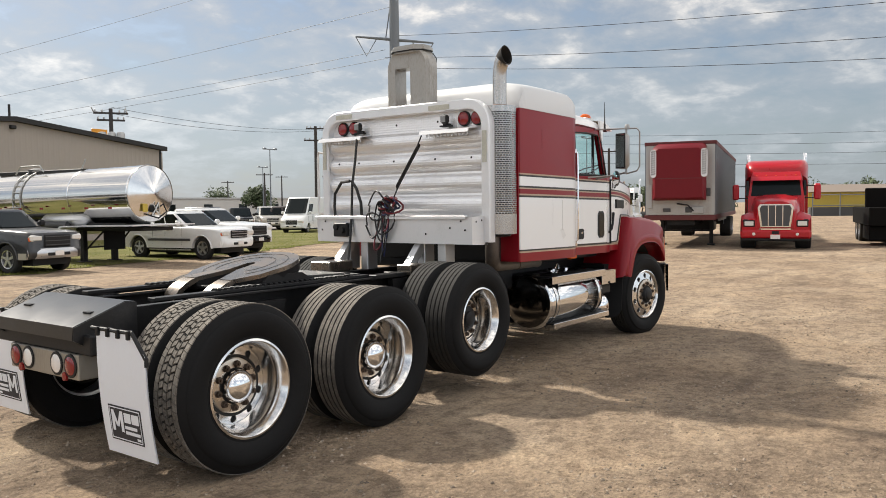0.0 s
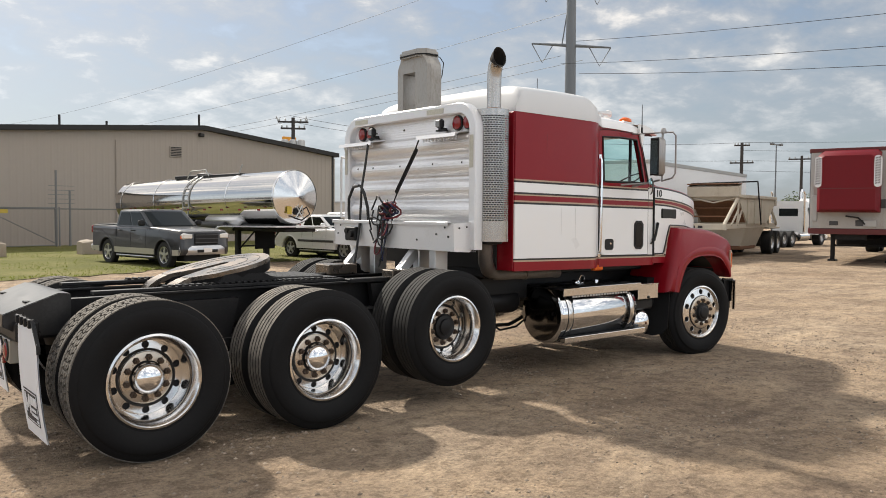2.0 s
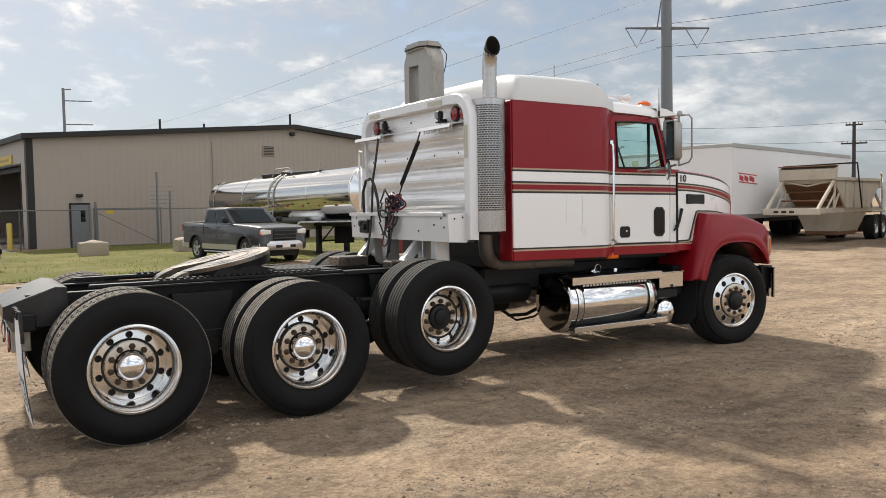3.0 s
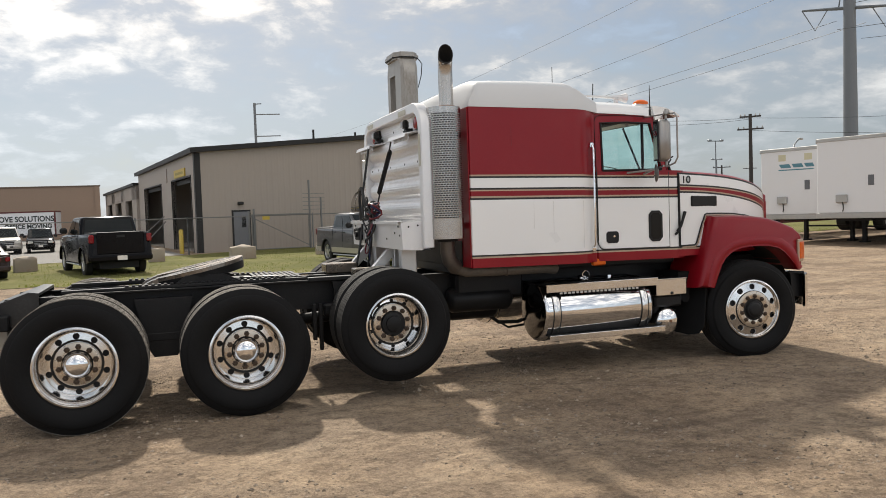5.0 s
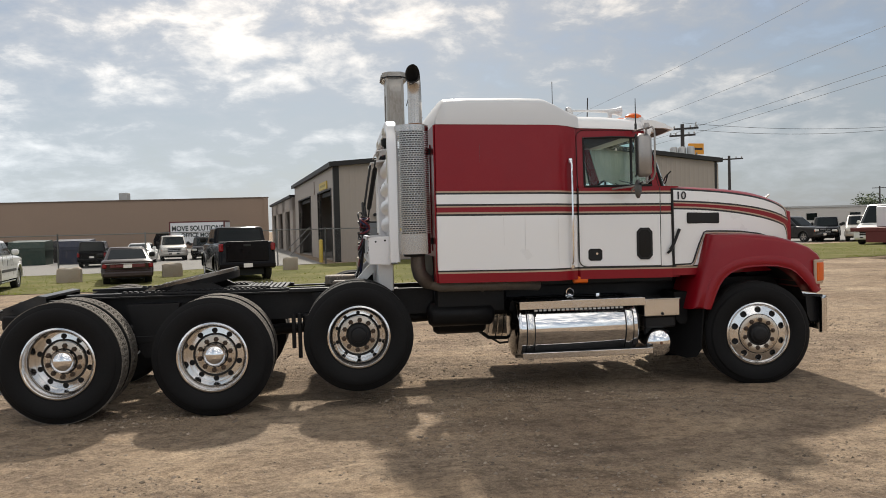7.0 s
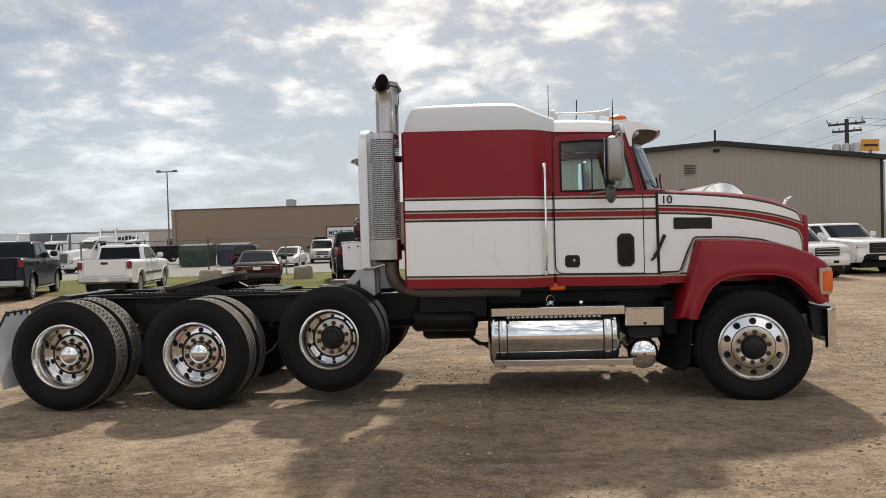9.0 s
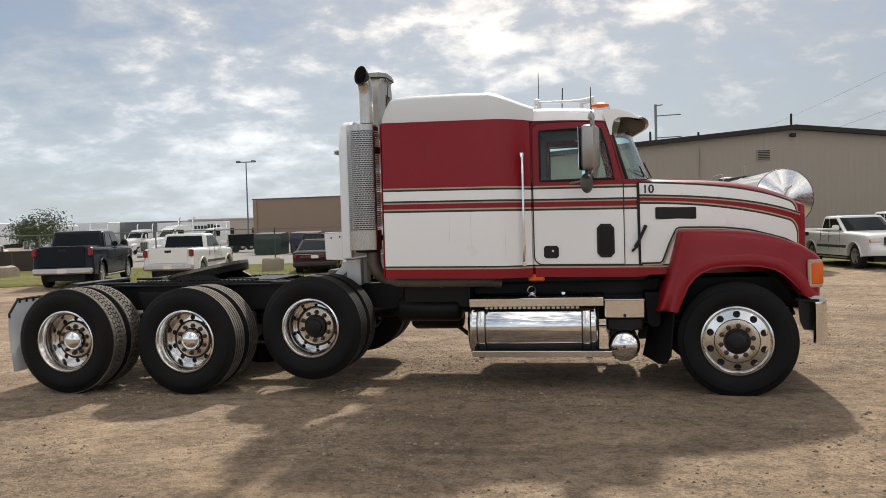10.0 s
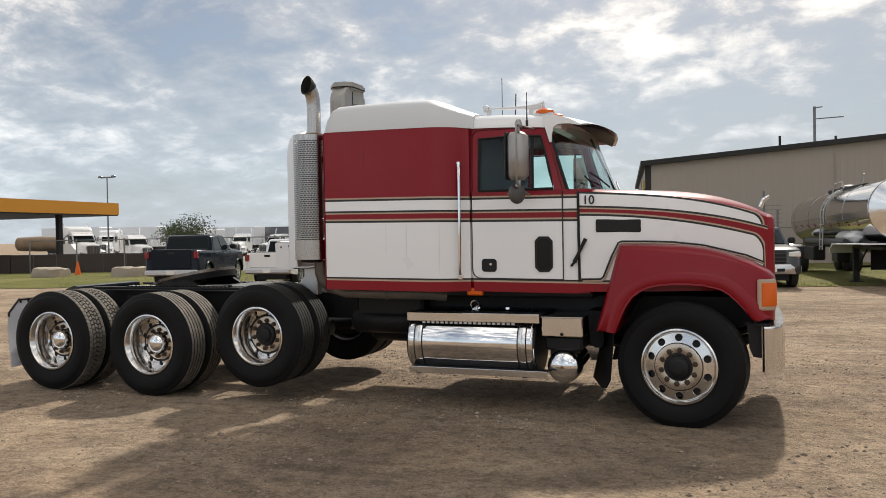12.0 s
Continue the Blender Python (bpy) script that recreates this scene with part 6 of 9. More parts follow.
    part("filler_cap", Shape().lathe([(0.045, 0.92), (0.047, 0.96), (0.04, 0.972), (0.0, 0.975)], (3.47, sign * 0.72, 0), "z", 18), CHROME, ft)
    part("filler_ring", Shape().tube([(3.47 + 0.04 * math.cos(radians(a)), sign * 0.80, 0.985 + 0.04 * math.sin(radians(a))) for a in range(0, 361, 30)], 0.007, 6, caps=False), CHROME, ft)
    part("vent_cap", Shape().lathe([(0.03, 0.93), (0.028, 0.96), (0.0, 0.965)], (3.78, sign * 0.74, 0), "z", 14), CHROME, ft)
    bx = Shape().box(4.175, 4.545, min(sign * 0.55, sign * 1.03), max(sign * 0.55, sign * 1.03), 0.728, 0.90, 0.008).box(4.17, 4.55, min(sign * 0.55, sign * 1.035), max(sign * 0.55, sign * 1.035), 0.896, 0.906, 0.002)
    part("tool_box", bx, POLISHED, truck, "polished step tool box")
    at_ = Shape().lathe([(0.0, sign * 0.42), (0.150, sign * 0.45), (0.150, sign * 0.92)] + [(0.150 * math.cos(radians(a)), sign * (0.92 + 0.088 * math.sin(radians(a)))) for a in range(9, 91, 9)], (4.352, 0, 0.450), "y", 48)
    part("air_tank", at_, CHROME, truck, "chrome domed air tank", 60)
    part("air_tank_plug", Shape().lathe([(0.016, sign * 1.004), (0.014, sign * 1.016), (0.0, sign * 1.017)], (4.352, 0, 0.450), "y", 12), RUST, truck)
    part("tank_hanger", Shape().box(4.19, 4.53, min(sign * 0.50, sign * 0.97), max(sign * 0.50, sign * 0.97), 0.60, 0.727, 0.02).box(4.22, 4.30, min(sign * 0.86, sign * 0.90), max(sign * 0.86, sign * 0.90), 0.36, 0.62, 0.01), FRAME, truck, "black air tank hanger bracket")
    part("box_latch", Shape().lathe([(0.016, sign * 1.029), (0.014, sign * 1.040), (0.0, sign * 1.041)], (4.36, 0, 0.752), "y", 12), PLASTIC, truck)
    pipe = Shape().tube([(4.42, sign * 0.9, 0.58), (4.47, sign * 0.92, 0.55), (4.44, sign * 0.94, 0.50), (4.49, sign * 0.93, 0.46)], 0.008, 6)
    part("air_line", pipe, HOSE, truck)
for z_, y_, x0_, x1_ in ((0.78, -0.50, 2.02, 2.74), (0.66, -0.20, 2.1, 2.7)):
    res = Shape().lathe([(0.0, x0_), (0.10, x0_ + 0.02), (0.13, x0_ + 0.06), (0.13, x1_ - 0.06), (0.10, x1_ - 0.02), (0.0, x1_)], (0, y_, z_), "x", 20)
    part("air_reservoir", res, FRAME, truck, "black air reservoir under the frame", 60)
cables = Shape().tube([(2.50, -0.18, 0.78), (2.58, -0.20, 0.58), (2.72, -0.20, 0.47), (2.95, -0.20, 0.46), (3.2, -0.20, 0.54)], 0.020, 8).tube([(2.56, -0.14, 0.78), (2.66, -0.15, 0.52), (2.85, -0.16, 0.40), (3.1, -0.16, 0.42), (3.25, -0.16, 0.50)], 0.012, 8)
part("battery_cable", cables, HOSE, truck)
lower = Shape().box(2.05, 4.6, -0.75, 0.75, 1.05, 1.165, 0.02).box(2.1, 2.85, -0.6, 0.6, 0.78, 1.06, 0.03)
part("cab_subframe", lower, FRAME, truck)

# mirrors, lamps, horns and aerials
for sign in (-1, 1):
    mr = thing("mirror")
    mr.parent = truck
    tagged(mr, "tall stainless west-coast mirror on tube arms")
    my = sign * 1.345
    case = Shape().box(3.990, 4.150, my - 0.068, my + 0.068, 2.115, 2.53, 0.038)
    case.warp(lambda x, y, z: (x - sign * 0.28 * (y - my) * (1 if sign > 0 else 1) * 1.0, y, z))
    part("mirror_case", case, MIRROR_GREY, mr, "brushed mirror case", 50)
    gl = Shape().box(3.983, 3.9895, my - 0.057, my + 0.057, 2.135, 2.51)
    gl.warp(lambda x, y, z: (x - sign * 0.28 * (y - my), y, z))
    part("mirror_pane", gl, MIRROR, mr)
    part("red_edge", Shape().box(3.985, 3.995, my - 0.069, my + 0.069, 2.12, 2.525, 0.002).warp(lambda x, y, z: (x - sign * 0.28 * (y - my) + 0.004, y, z)), PLASTIC, mr)
    arm = Shape().tube([(4.12, sign * 0.90, 2.60), (4.10, sign * 1.20, 2.59), (4.09, sign * 1.37, 2.585), (4.10, sign * 1.50, 2.58), (4.11, sign * 1.53, 2.54), (4.11, sign * 1.53, 2.14), (4.10, sign * 1.50, 2.09), (4.09, sign * 1.37, 2.06)], 0.009, 8)
    arm.tube([(4.08, sign * 0.95, 2.00), (4.05, sign * 1.2, 2.04), (4.06, sign * 1.37, 2.07)], 0.011, 8).tube([(3.86, sign * 0.97, 2.02), (4.05, sign * 1.2, 2.04)], 0.010, 8)
    arm.tube([(4.09, sign * 1.375, 2.53), (4.09, sign * 1.375, 2.585)], 0.012, 8).tube([(4.09, sign * 1.375, 2.115), (4.09, sign * 1.375, 2.06)], 0.012, 8)
    arm.lathe([(0.03, 2.575), (0.032, 2.60), (0.02, 2.63), (0.0, 2.632)], (4.09, sign * 1.385, 0), "z", 12)
    part("mirror_arm", arm, MIRROR_GREY, mr)
    rm = Shape().lathe([(0.0, 0.03), (0.05, 0.025), (0.088, 0.008), (0.092, 0.0), (0.086, -0.006)], (4.035, sign * 1.27, 2.005), "x", 28)
    cm_ = Vector((4.035, sign * 1.27, 0))

    def aimed(x, y, z):
        p = Matrix.Rotation(-sign * radians(-38), 3, "Z") @ Vector((x - cm_.x, y - cm_.y, 0))
        return cm_.x + p.x, cm_.y + p.y, z
    part("convex_mirror_case", rm.warp(aimed), GREY_DARK, mr, "", 60)
    part("convex_mirror", Shape().lathe([(0.086, -0.005), (0.05, -0.016), (0.0, -0.02)], (4.035, sign * 1.27, 2.005), "x", 28).warp(aimed), MIRROR, mr, "", 60)
    stay = Shape().box(3.90, 4.35, min(sign * 0.86, sign * 0.91), max(sign * 0.86, sign * 0.91), 2.598, 2.612, 0.004)
    part("mirror_stay", stay, DULL_ALU, mr)
    part("aerial", Shape().tube([(4.09, sign * 1.10, 2.60), (4.09, sign * 1.10, 2.91)], 0.006, 6, radii=[0.008, 0.003]).lathe([(0.012, 2.60), (0.012, 2.66), (0.0, 2.66)], (4.09, sign * 1.10, 0), "z", 10), HOSE, mr)
for y in (-0.80, -0.4, 0.0, 0.4, 0.80):
    lamp = Shape().lathe([(0.06, 0.0), (0.055, 0.03), (0.03, 0.05), (0.0, 0.055)], (0, 0, 0), "z", 16)
    lamp.warp(lambda x, yy, z: (x * 1.5, yy, z))
    part("roof_marker", lamp, AMBER_LENS, truck, "amber roof marker lamp", at=(4.18, y, 2.765 - 0.02 * abs(y)))
    part("marker_base", Shape().box(4.08, 4.27, y - 0.06, y + 0.06, 2.70, 2.77 - 0.02 * abs(y), 0.01), DULL_ALU, truck)
HORN = material("dull_horn_metal", (0.62, 0.62, 0.62), 0.45, metal=0.4, var=0.06)
for y in (-0.60, 0.60):
    hn = Shape().tube([(3.55, y, 2.865), (3.75, y, 2.86), (3.95, y, 2.855), (4.06, y, 2.85), (4.12, y, 2.848)], 0.02, 14, radii=[0.012, 0.012, 0.018, 0.035, 0.055], caps=False)
    hn.lathe([(0.035, 3.53), (0.04, 3.55), (0.03, 3.58)], (0, y, 2.865), "x", 12)
    hn.box(3.98, 4.02, y - 0.015, y + 0.015, 2.72, 2.85).box(3.56, 3.60, y - 0.015, y + 0.015, 2.75, 2.865)
    part("air_horn", hn, HORN, truck, "dull grey roof air horn", 60)
part("whip_aerial", Shape().tube([(3.54, -0.02, 2.82), (3.54, -0.02, 3.02), (3.54, -0.02, 3.27)], 0.004, 5), HOSE, truck)
part("whip_aerial", Shape().tube([(3.80, -0.45, 2.79), (3.81, -0.45, 3.02)], 0.006, 5), HOSE, truck)
for sign in (-1, 1):
    wp = Shape().tube([(4.68, sign * 0.30, 2.085), (4.62, sign * 0.55, 2.16), (4.58, sign * 0.78, 2.20)], 0.008, 6)
    part("wiper", wp, PLASTIC, truck)
orn = Shape().tube([(6.02, 0, 1.86), (6.05, 0, 1.93), (6.10, 0, 1.965)], 0.02, 8, radii=[0.02, 0.022, 0.014])
part("bonnet_ornament", orn, CHROME, truck)

# ---------------------------------------------------------------- buildings
SIDING = material("beige_metal_siding", (0.335, 0.288, 0.25), 0.55, var=0.05, scale=0.4, fine=4.0, dirt=0.15, dirt_color=(0.28, 0.24, 0.20))
TRIM = material("dark_brown_trim", (0.009, 0.008, 0.008), 0.6, var=0.1)
# near-black colour that paints the shade inside the bays
BAY_SHADE = material("painted_bay_shade", (0.03, 0.028, 0.027), 0.9, var=0.2)
BROWN = material("brown_painted_block", (0.27, 0.195, 0.145), 0.85, var=0.06, scale=0.3, fine=6.0)
GREY_DOOR = material("grey_steel_door", (0.16, 0.165, 0.18), 0.5, var=0.08)
YELLOW = material("yellow_paint", (0.50, 0.36, 0.05), 0.5, var=0.08)
ORANGE = material("orange_fascia", (0.66, 0.28, 0.02), 0.45, var=0.05, scale=0.5)
GALV = material("galvanised_wire", (0.20, 0.20, 0.20), 0.55, metal=0.6, var=0.1)
WOOD_POLE = material("weathered_pole", (0.045, 0.040, 0.038), 0.85, var=0.2, scale=3.0, stretch=(1, 1, 0.1))
GREY_POLE = material("grey_steel_pole", (0.16, 0.175, 0.19), 0.5, metal=0.3, var=0.08)

shop = thing("metal_building", (0.91, 33.4, 0), 8.4, "beige metal workshop building with dark trim, vent and open bays", "building")
W1, PX, PH, LH, RH, DEP = 22.75, 13.6, 6.05, 4.98, 5.12, 21.6
gab = Shape()
gab.prism([(0, 0), (W1, 0), (W1, RH), (PX, PH), (0, LH)], "y", 0.0, 0.18)
gab.prism([(0, 0), (W1, 0), (W1, RH), (PX, PH), (0, LH)], "y", DEP, DEP + 0.18)
gab.box(W1 - 0.18, W1, 0.18, DEP, 0, RH)
part("wall", gab, SIDING, shop, "beige ribbed metal wall", 0)
ribs = Shape()
x = 0.15
while x < W1:
    h = LH + (PH - LH) * x / PX if x < PX else PH + (RH - PH) * (x - PX) / (W1 - PX)
    ribs.add([(x, -0.001, 0.05), (x + 0.06, -0.010, 0.05), (x + 0.10, -0.010, 0.05), (x + 0.16, -0.001, 0.05), (x, -0.001, h - 0.1), (x + 0.06, -0.010, h - 0.1), (x + 0.10, -0.010, h - 0.1), (x + 0.16, -0.001, h - 0.1)],
             [(0, 1, 5, 4), (1, 2, 6, 5), (2, 3, 7, 6)])
    x += 0.305
tagged(part("wall_rib", ribs, SIDING, shop, "", 0), kind="stuff")
sd = Shape()
bays = [(1.2, 7.1), (11.0, 18.7)]
for a, b in ((0.18, 1.2), (7.1, 11.0), (18.7, DEP)):
    sd.box(0, 0.18, a, b, 0, LH)
for a, b in bays:
    sd.box(0, 0.18, a, b, 3.85, LH)
part("bay_wall", sd, SIDING, shop, "", 0)
for a, b in bays:
    fr = Shape().box(-0.03, 0.20, a - 0.08, a, 0, 3.93).box(-0.03, 0.20, b, b + 0.08, 0, 3.93).box(-0.03, 0.20, a, b, 3.85, 3.93)
    part("bay_frame", fr, TRIM, shop)
    part("roller_door", Shape().box(0.25, 0.33, a, b, 3.62, 3.9), TRIM, shop, "rolled-up bay door")
part("shop_floor", Shape().box(0.2, W1 - 0.2, 0.2, DEP, 0.0, 0.03), CONCRETE, shop)
# added cross wall, its dark colour standing for the bays' shade
part("partition", Shape().box(7.5, 7.6, 0.2, DEP, 0.0, 4.8), BAY_SHADE, shop)
rf = Shape()
rf.prism([(-0.25, LH - 0.02), (PX, PH), (W1 + 0.25, RH - 0.02), (W1 + 0.25, RH + 0.22), (PX, PH + 0.24), (-0.25, LH + 0.22)], "y", -0.30, DEP + 0.3)
part("roof", rf, TRIM, shop, "dark low-pitched roof with deep dark fascia", 0)
part("corner_trim", Shape().box(-0.02, 0.26, -0.03, 0.0, 0, LH).box(-0.03, 0.0, -0.03, 0.30, 0, LH), TRIM, shop)
part("corner_trim", Shape().box(W1 - 0.12, W1 + 0.02, -0.03, 0.0, 0, RH), TRIM, shop)
vt = part("vent", Shape().box(11.68, 12.40, -0.05, 0.0, 4.50, 5.10, 0.01), SIDING, shop, "louvred wall vent")
for i in range(6):
    part("louvre", Shape().box(11.74, 12.34, -0.075, -0.045, 4.57 + i * 0.085, 4.61 + i * 0.085), TRIM, vt)
dr = part("door", Shape().box(1.78, 2.56, -0.04, 0.0, 0.02, 2.0, 0.01), GREY_DOOR, shop, "dark grey steel side door")
part("door_frame", Shape().box(1.70, 1.78, -0.05, 0.0, 0.0, 2.08).box(2.56, 2.64, -0.05, 0.0, 0.0, 2.08).box(1.78, 2.56, -0.05, 0.0, 2.0, 2.08), TRIM, dr)
part("door_window", Shape().box(2.2, 2.4, -0.05, -0.04, 1.2, 1.75), DARK_GLASS, dr)
for x in (2.15, 13.5):
    part("wall_lamp", Shape().box(x - 0.14, x + 0.14, -0.22, 0.0, 2.35 if x < 5 else 5.68, 2.5 if x < 5 else 5.86, 0.03), TRIM, shop)
part("downpipe", Shape().tube([(8.8, -0.06, 0.1), (8.8, -0.06, 5.2)], 0.03, 6), SIDING, shop)
for x, y in ((13.55, 0.2), (6.5, 1.0), (9.3, 2.0)):
    part("roof_pipe", Shape().tube([(x, y, 5.3), (x, y, 6.9 if x > 13 else 6.3)], 0.06, 8), TRIM, shop)
part("bay_sign", Shape().box(-0.06, 0.0, 2.6, 5.9, 3.98, 4.40), YELLOW, shop, "faded yellow bay sign")
part("sign_bar", Shape().box(-0.065, -0.06, 3.1, 5.4, 4.12, 4.25), material("faded_ink", (0.30, 0.24, 0.05), 0.6), shop)
part("bay_sign", Shape().box(-0.05, 0.0, 8.6, 9.3, 3.9, 4.7), SIDING, shop)
for y in (0.9, 1.15):
    part("bollard", Shape().lathe([(0.09, 0.0), (0.09, 1.15), (0.06, 1.2), (0.0, 1.21)], (-0.7, y - 0.4, 0), "z", 12), YELLOW, shop, "yellow steel bollard")
part("stair_rail", Shape().tube([(-0.6, 6.0, 1.6), (-1.6, 8.4, 0.2)], 0.03, 6).tube([(-0.6, 6.4, 1.9), (-1.8, 9.0, 0.5)], 0.03, 6), GALV, shop)
wing = thing("workshop_wing", (0.91, 33.4, 0), 8.4, "lower beige metal workshop wing behind the main building", "building")
ws_ = Shape()
for a, b in ((21.8, 24.5), (29.0, 32.0), (37.0, 40.0), (44.5, 46.3)):
    ws_.box(-0.2, 0.0, a, b, 0, 4.3)
ws_.box(-0.2, 0.0, 21.8, 46.3, 3.3, 4.3).box(0.0, 18, 46.1, 46.3, 0, 4.3)
part("wall", ws_, SIDING, wing, "", 0)
part("roof", Shape().box(-0.4, 18, 21.85, 46.5, 4.3, 4.5), TRIM, wing)
# added dark sheet that paints the shade behind the wing's openings
part("dark_bay", Shape().box(5.8, 6.0, 22, 46, 0, 4.3), BAY_SHADE, wing)
ware = thing("warehouse", (-7.08, 87, 0), 178.2, "long flat-roofed brown warehouse", "building")
part("wall", Shape().prism([(0, 0), (31.3, 0), (31.3, -20), (3.4, -20)], "z", 0, 5.62), BROWN, ware, "plain brown painted wall", 0)
part("parapet", Shape().prism([(-0.1, 0.1), (31.4, 0.1), (31.4, -20.1), (3.3, -20.1)], "z", 5.62, 5.74), material("parapet_cap", (0.12, 0.085, 0.06), 0.7), ware)
part("roof_unit", Shape().box(16.6, 17.6, -4, -2.8, 5.74, 6.7, 0.05), STEEL, ware, "grey rooftop air unit")
for x in (0.0, 30.8):
    part("pilaster", Shape().box(x, x + 0.5, 0.0, 0.12, 0, 5.6), BROWN, ware)
for (x, y, c) in ((-17.6, 43.5, (0.012, 0.035, 0.025)), (-15.1, 43.8, (0.012, 0.018, 0.045)), (-19.2, 47, (0.012, 0.035, 0.025)), (-16.6, 47.4, (0.012, 0.012, 0.014))):
    sk = Shape().prism([(-0.9, 0.15), (0.9, 0.15), (1.05, 1.35), (0.9, 1.65), (-0.9, 1.55), (-1.0, 1.2)], "y", -0.9, 0.9).box(-1.05, 1.05, -0.95, 0.95, 1.0, 1.1)
    solo("dumpster", sk, material("dumpster_paint", c, 0.5, var=0.2, dirt=0.3), "dark painted steel dumpster with lid beside the warehouse", "dumpster", "dumpsters", smooth=0, at=(x, y, -0.12), turn=95)

# fuel canopy
can = thing("fuel_canopy", (-31.5, 27.6, 0), 0, "fuel station canopy with bright orange fascia on steel posts", "canopy")
A, B, C, D = Vector((0.6, 3.9)), Vector((1.0, -6.5)), Vector((-14, -8)), Vector((-14, 4.5))
part("fascia", Shape().loft([[(*p, 3.30) for p in (A, B, C, D)], [(*p, 4.02) for p in (A, B, C, D)]]), ORANGE, can, "orange canopy fascia", 0)
part("soffit", Shape().loft([[(*(p * 0.98), 3.24) for p in (A, B, C, D)], [(*(p * 0.98), 3.30) for p in (A, B, C, D)]]), TRIM, can)
for x, y in ((-0.2, 0.0), (-0.2, -5.6), (-8, 0), (-8, -6)):
    part("post", Shape().box(x - 0.14, x + 0.14, y - 0.14, y + 0.14, 0, 3.26, 0.01), TRIM, can)
lw = Shape()
pts = [(-44, 19.5), (-36, 22.2), (-30, 24.3), (-24, 26.3), (-19.5, 27.6)]
for a, b in zip(pts, pts[1:]):
    a, b = Vector(a), Vector(b)
    n_ = int((b - a).length / 1.2)
    for i in range(n_):
        p, q = a.lerp(b, i / n_), a.lerp(b, (i + 0.96) / n_)
        t_ = Vector((-(b - a).y, (b - a).x)).normalized() * 0.08
        lw.prism([(p + t_)[:], (p - t_)[:], (q - t_)[:], (q + t_)[:]], "z", 0.0, 1.0 + 0.03 * math.sin(i * 7))
solo("low_screen_wall", lw, material("rusty_screen", (0.045, 0.032, 0.026), 0.85, var=0.25, scale=0.8), "dark brown low screen wall of panels", "wall", kind="structure", smooth=0)

# chain-link fence
FENCE = [(9.6, 33.4), (0.4, 31.9), (-4.2, 30.2), (-11, 27.9), (-19.5, 26.4), (-30, 24.0)]
fence = thing("chain_link_fence", (0, 0, 0), 0, "galvanised chain-link fence with posts and top rail", "fence")
rail_ = Shape().tube([(x, y, 1.75) for x, y in FENCE], 0.025, 6)
part("top_rail", rail_, GALV, fence)
mesh_ = Shape()
for a, b in zip(FENCE, FENCE[1:]):
    a, b = Vector(a), Vector(b)
    ln_ = (b - a).length
    d = (b - a) / ln_
    k = -1.7
    while k < ln_:
        for s_ in (1, -1):
            s0, s1 = (k, k + 1.7) if s_ > 0 else (k + 1.7, k)
            z0, z1 = 0.05, 1.75
            c0, c1 = max(0, min(ln_, s0)), max(0, min(ln_, s1))
            za = z0 + (z1 - z0) * (c0 - s0) / (s1 - s0)
            zb = z0 + (z1 - z0) * (c1 - s0) / (s1 - s0)
            p, q = a + d * c0, a + d * c1
            mesh_.add([(p.x, p.y, za), (q.x, q.y, zb), (q.x, q.y, zb + 0.0035), (p.x, p.y, za + 0.0035)], [(0, 1, 2, 3)])
        k += 0.13
    n_ = max(1, round(ln_ / 2.9))
    for i in range(n_ + 1):
        p = a.lerp(b, i / n_)
        part("post", Shape().tube([(p.x, p.y, 0), (p.x, p.y, 1.83)], 0.035, 8), GALV, fence)
tagged(part("wire_mesh", mesh_, GALV, fence, "", 0), kind="stuff")
for x, y, h in ((6.4, 32.9, 3.5), (7.0, 32.95, 2.6), (3.55, 32.4, 2.1), (3.3, 32.35, 2.0)):
    part("gate_post", Shape().tube([(x, y, 0), (x, y, h)], 0.05, 8), GALV, fence)
gate = Shape().tube([(3.6, 32.3, 0.1), (3.6, 32.3, 1.8), (6.3, 32.75, 1.8), (6.3, 32.75, 0.1), (3.6, 32.3, 0.1)], 0.025, 6).tube([(3.6, 32.3, 1.6), (6.3, 32.75, 0.2)], 0.02, 6)
for i in range(5):
    gate.tube([(6.05, 32.8, 2.0 + i * 0.2), (7.2, 32.95, 2.0 + i * 0.2)], 0.012, 5)
part("gate", gate, GALV, fence, "galvanised gate with diagonal brace")
part("gate_sign", Shape().box(3.95, 4.3, 32.28, 32.30, 1.55, 1.72), YELLOW, fence)

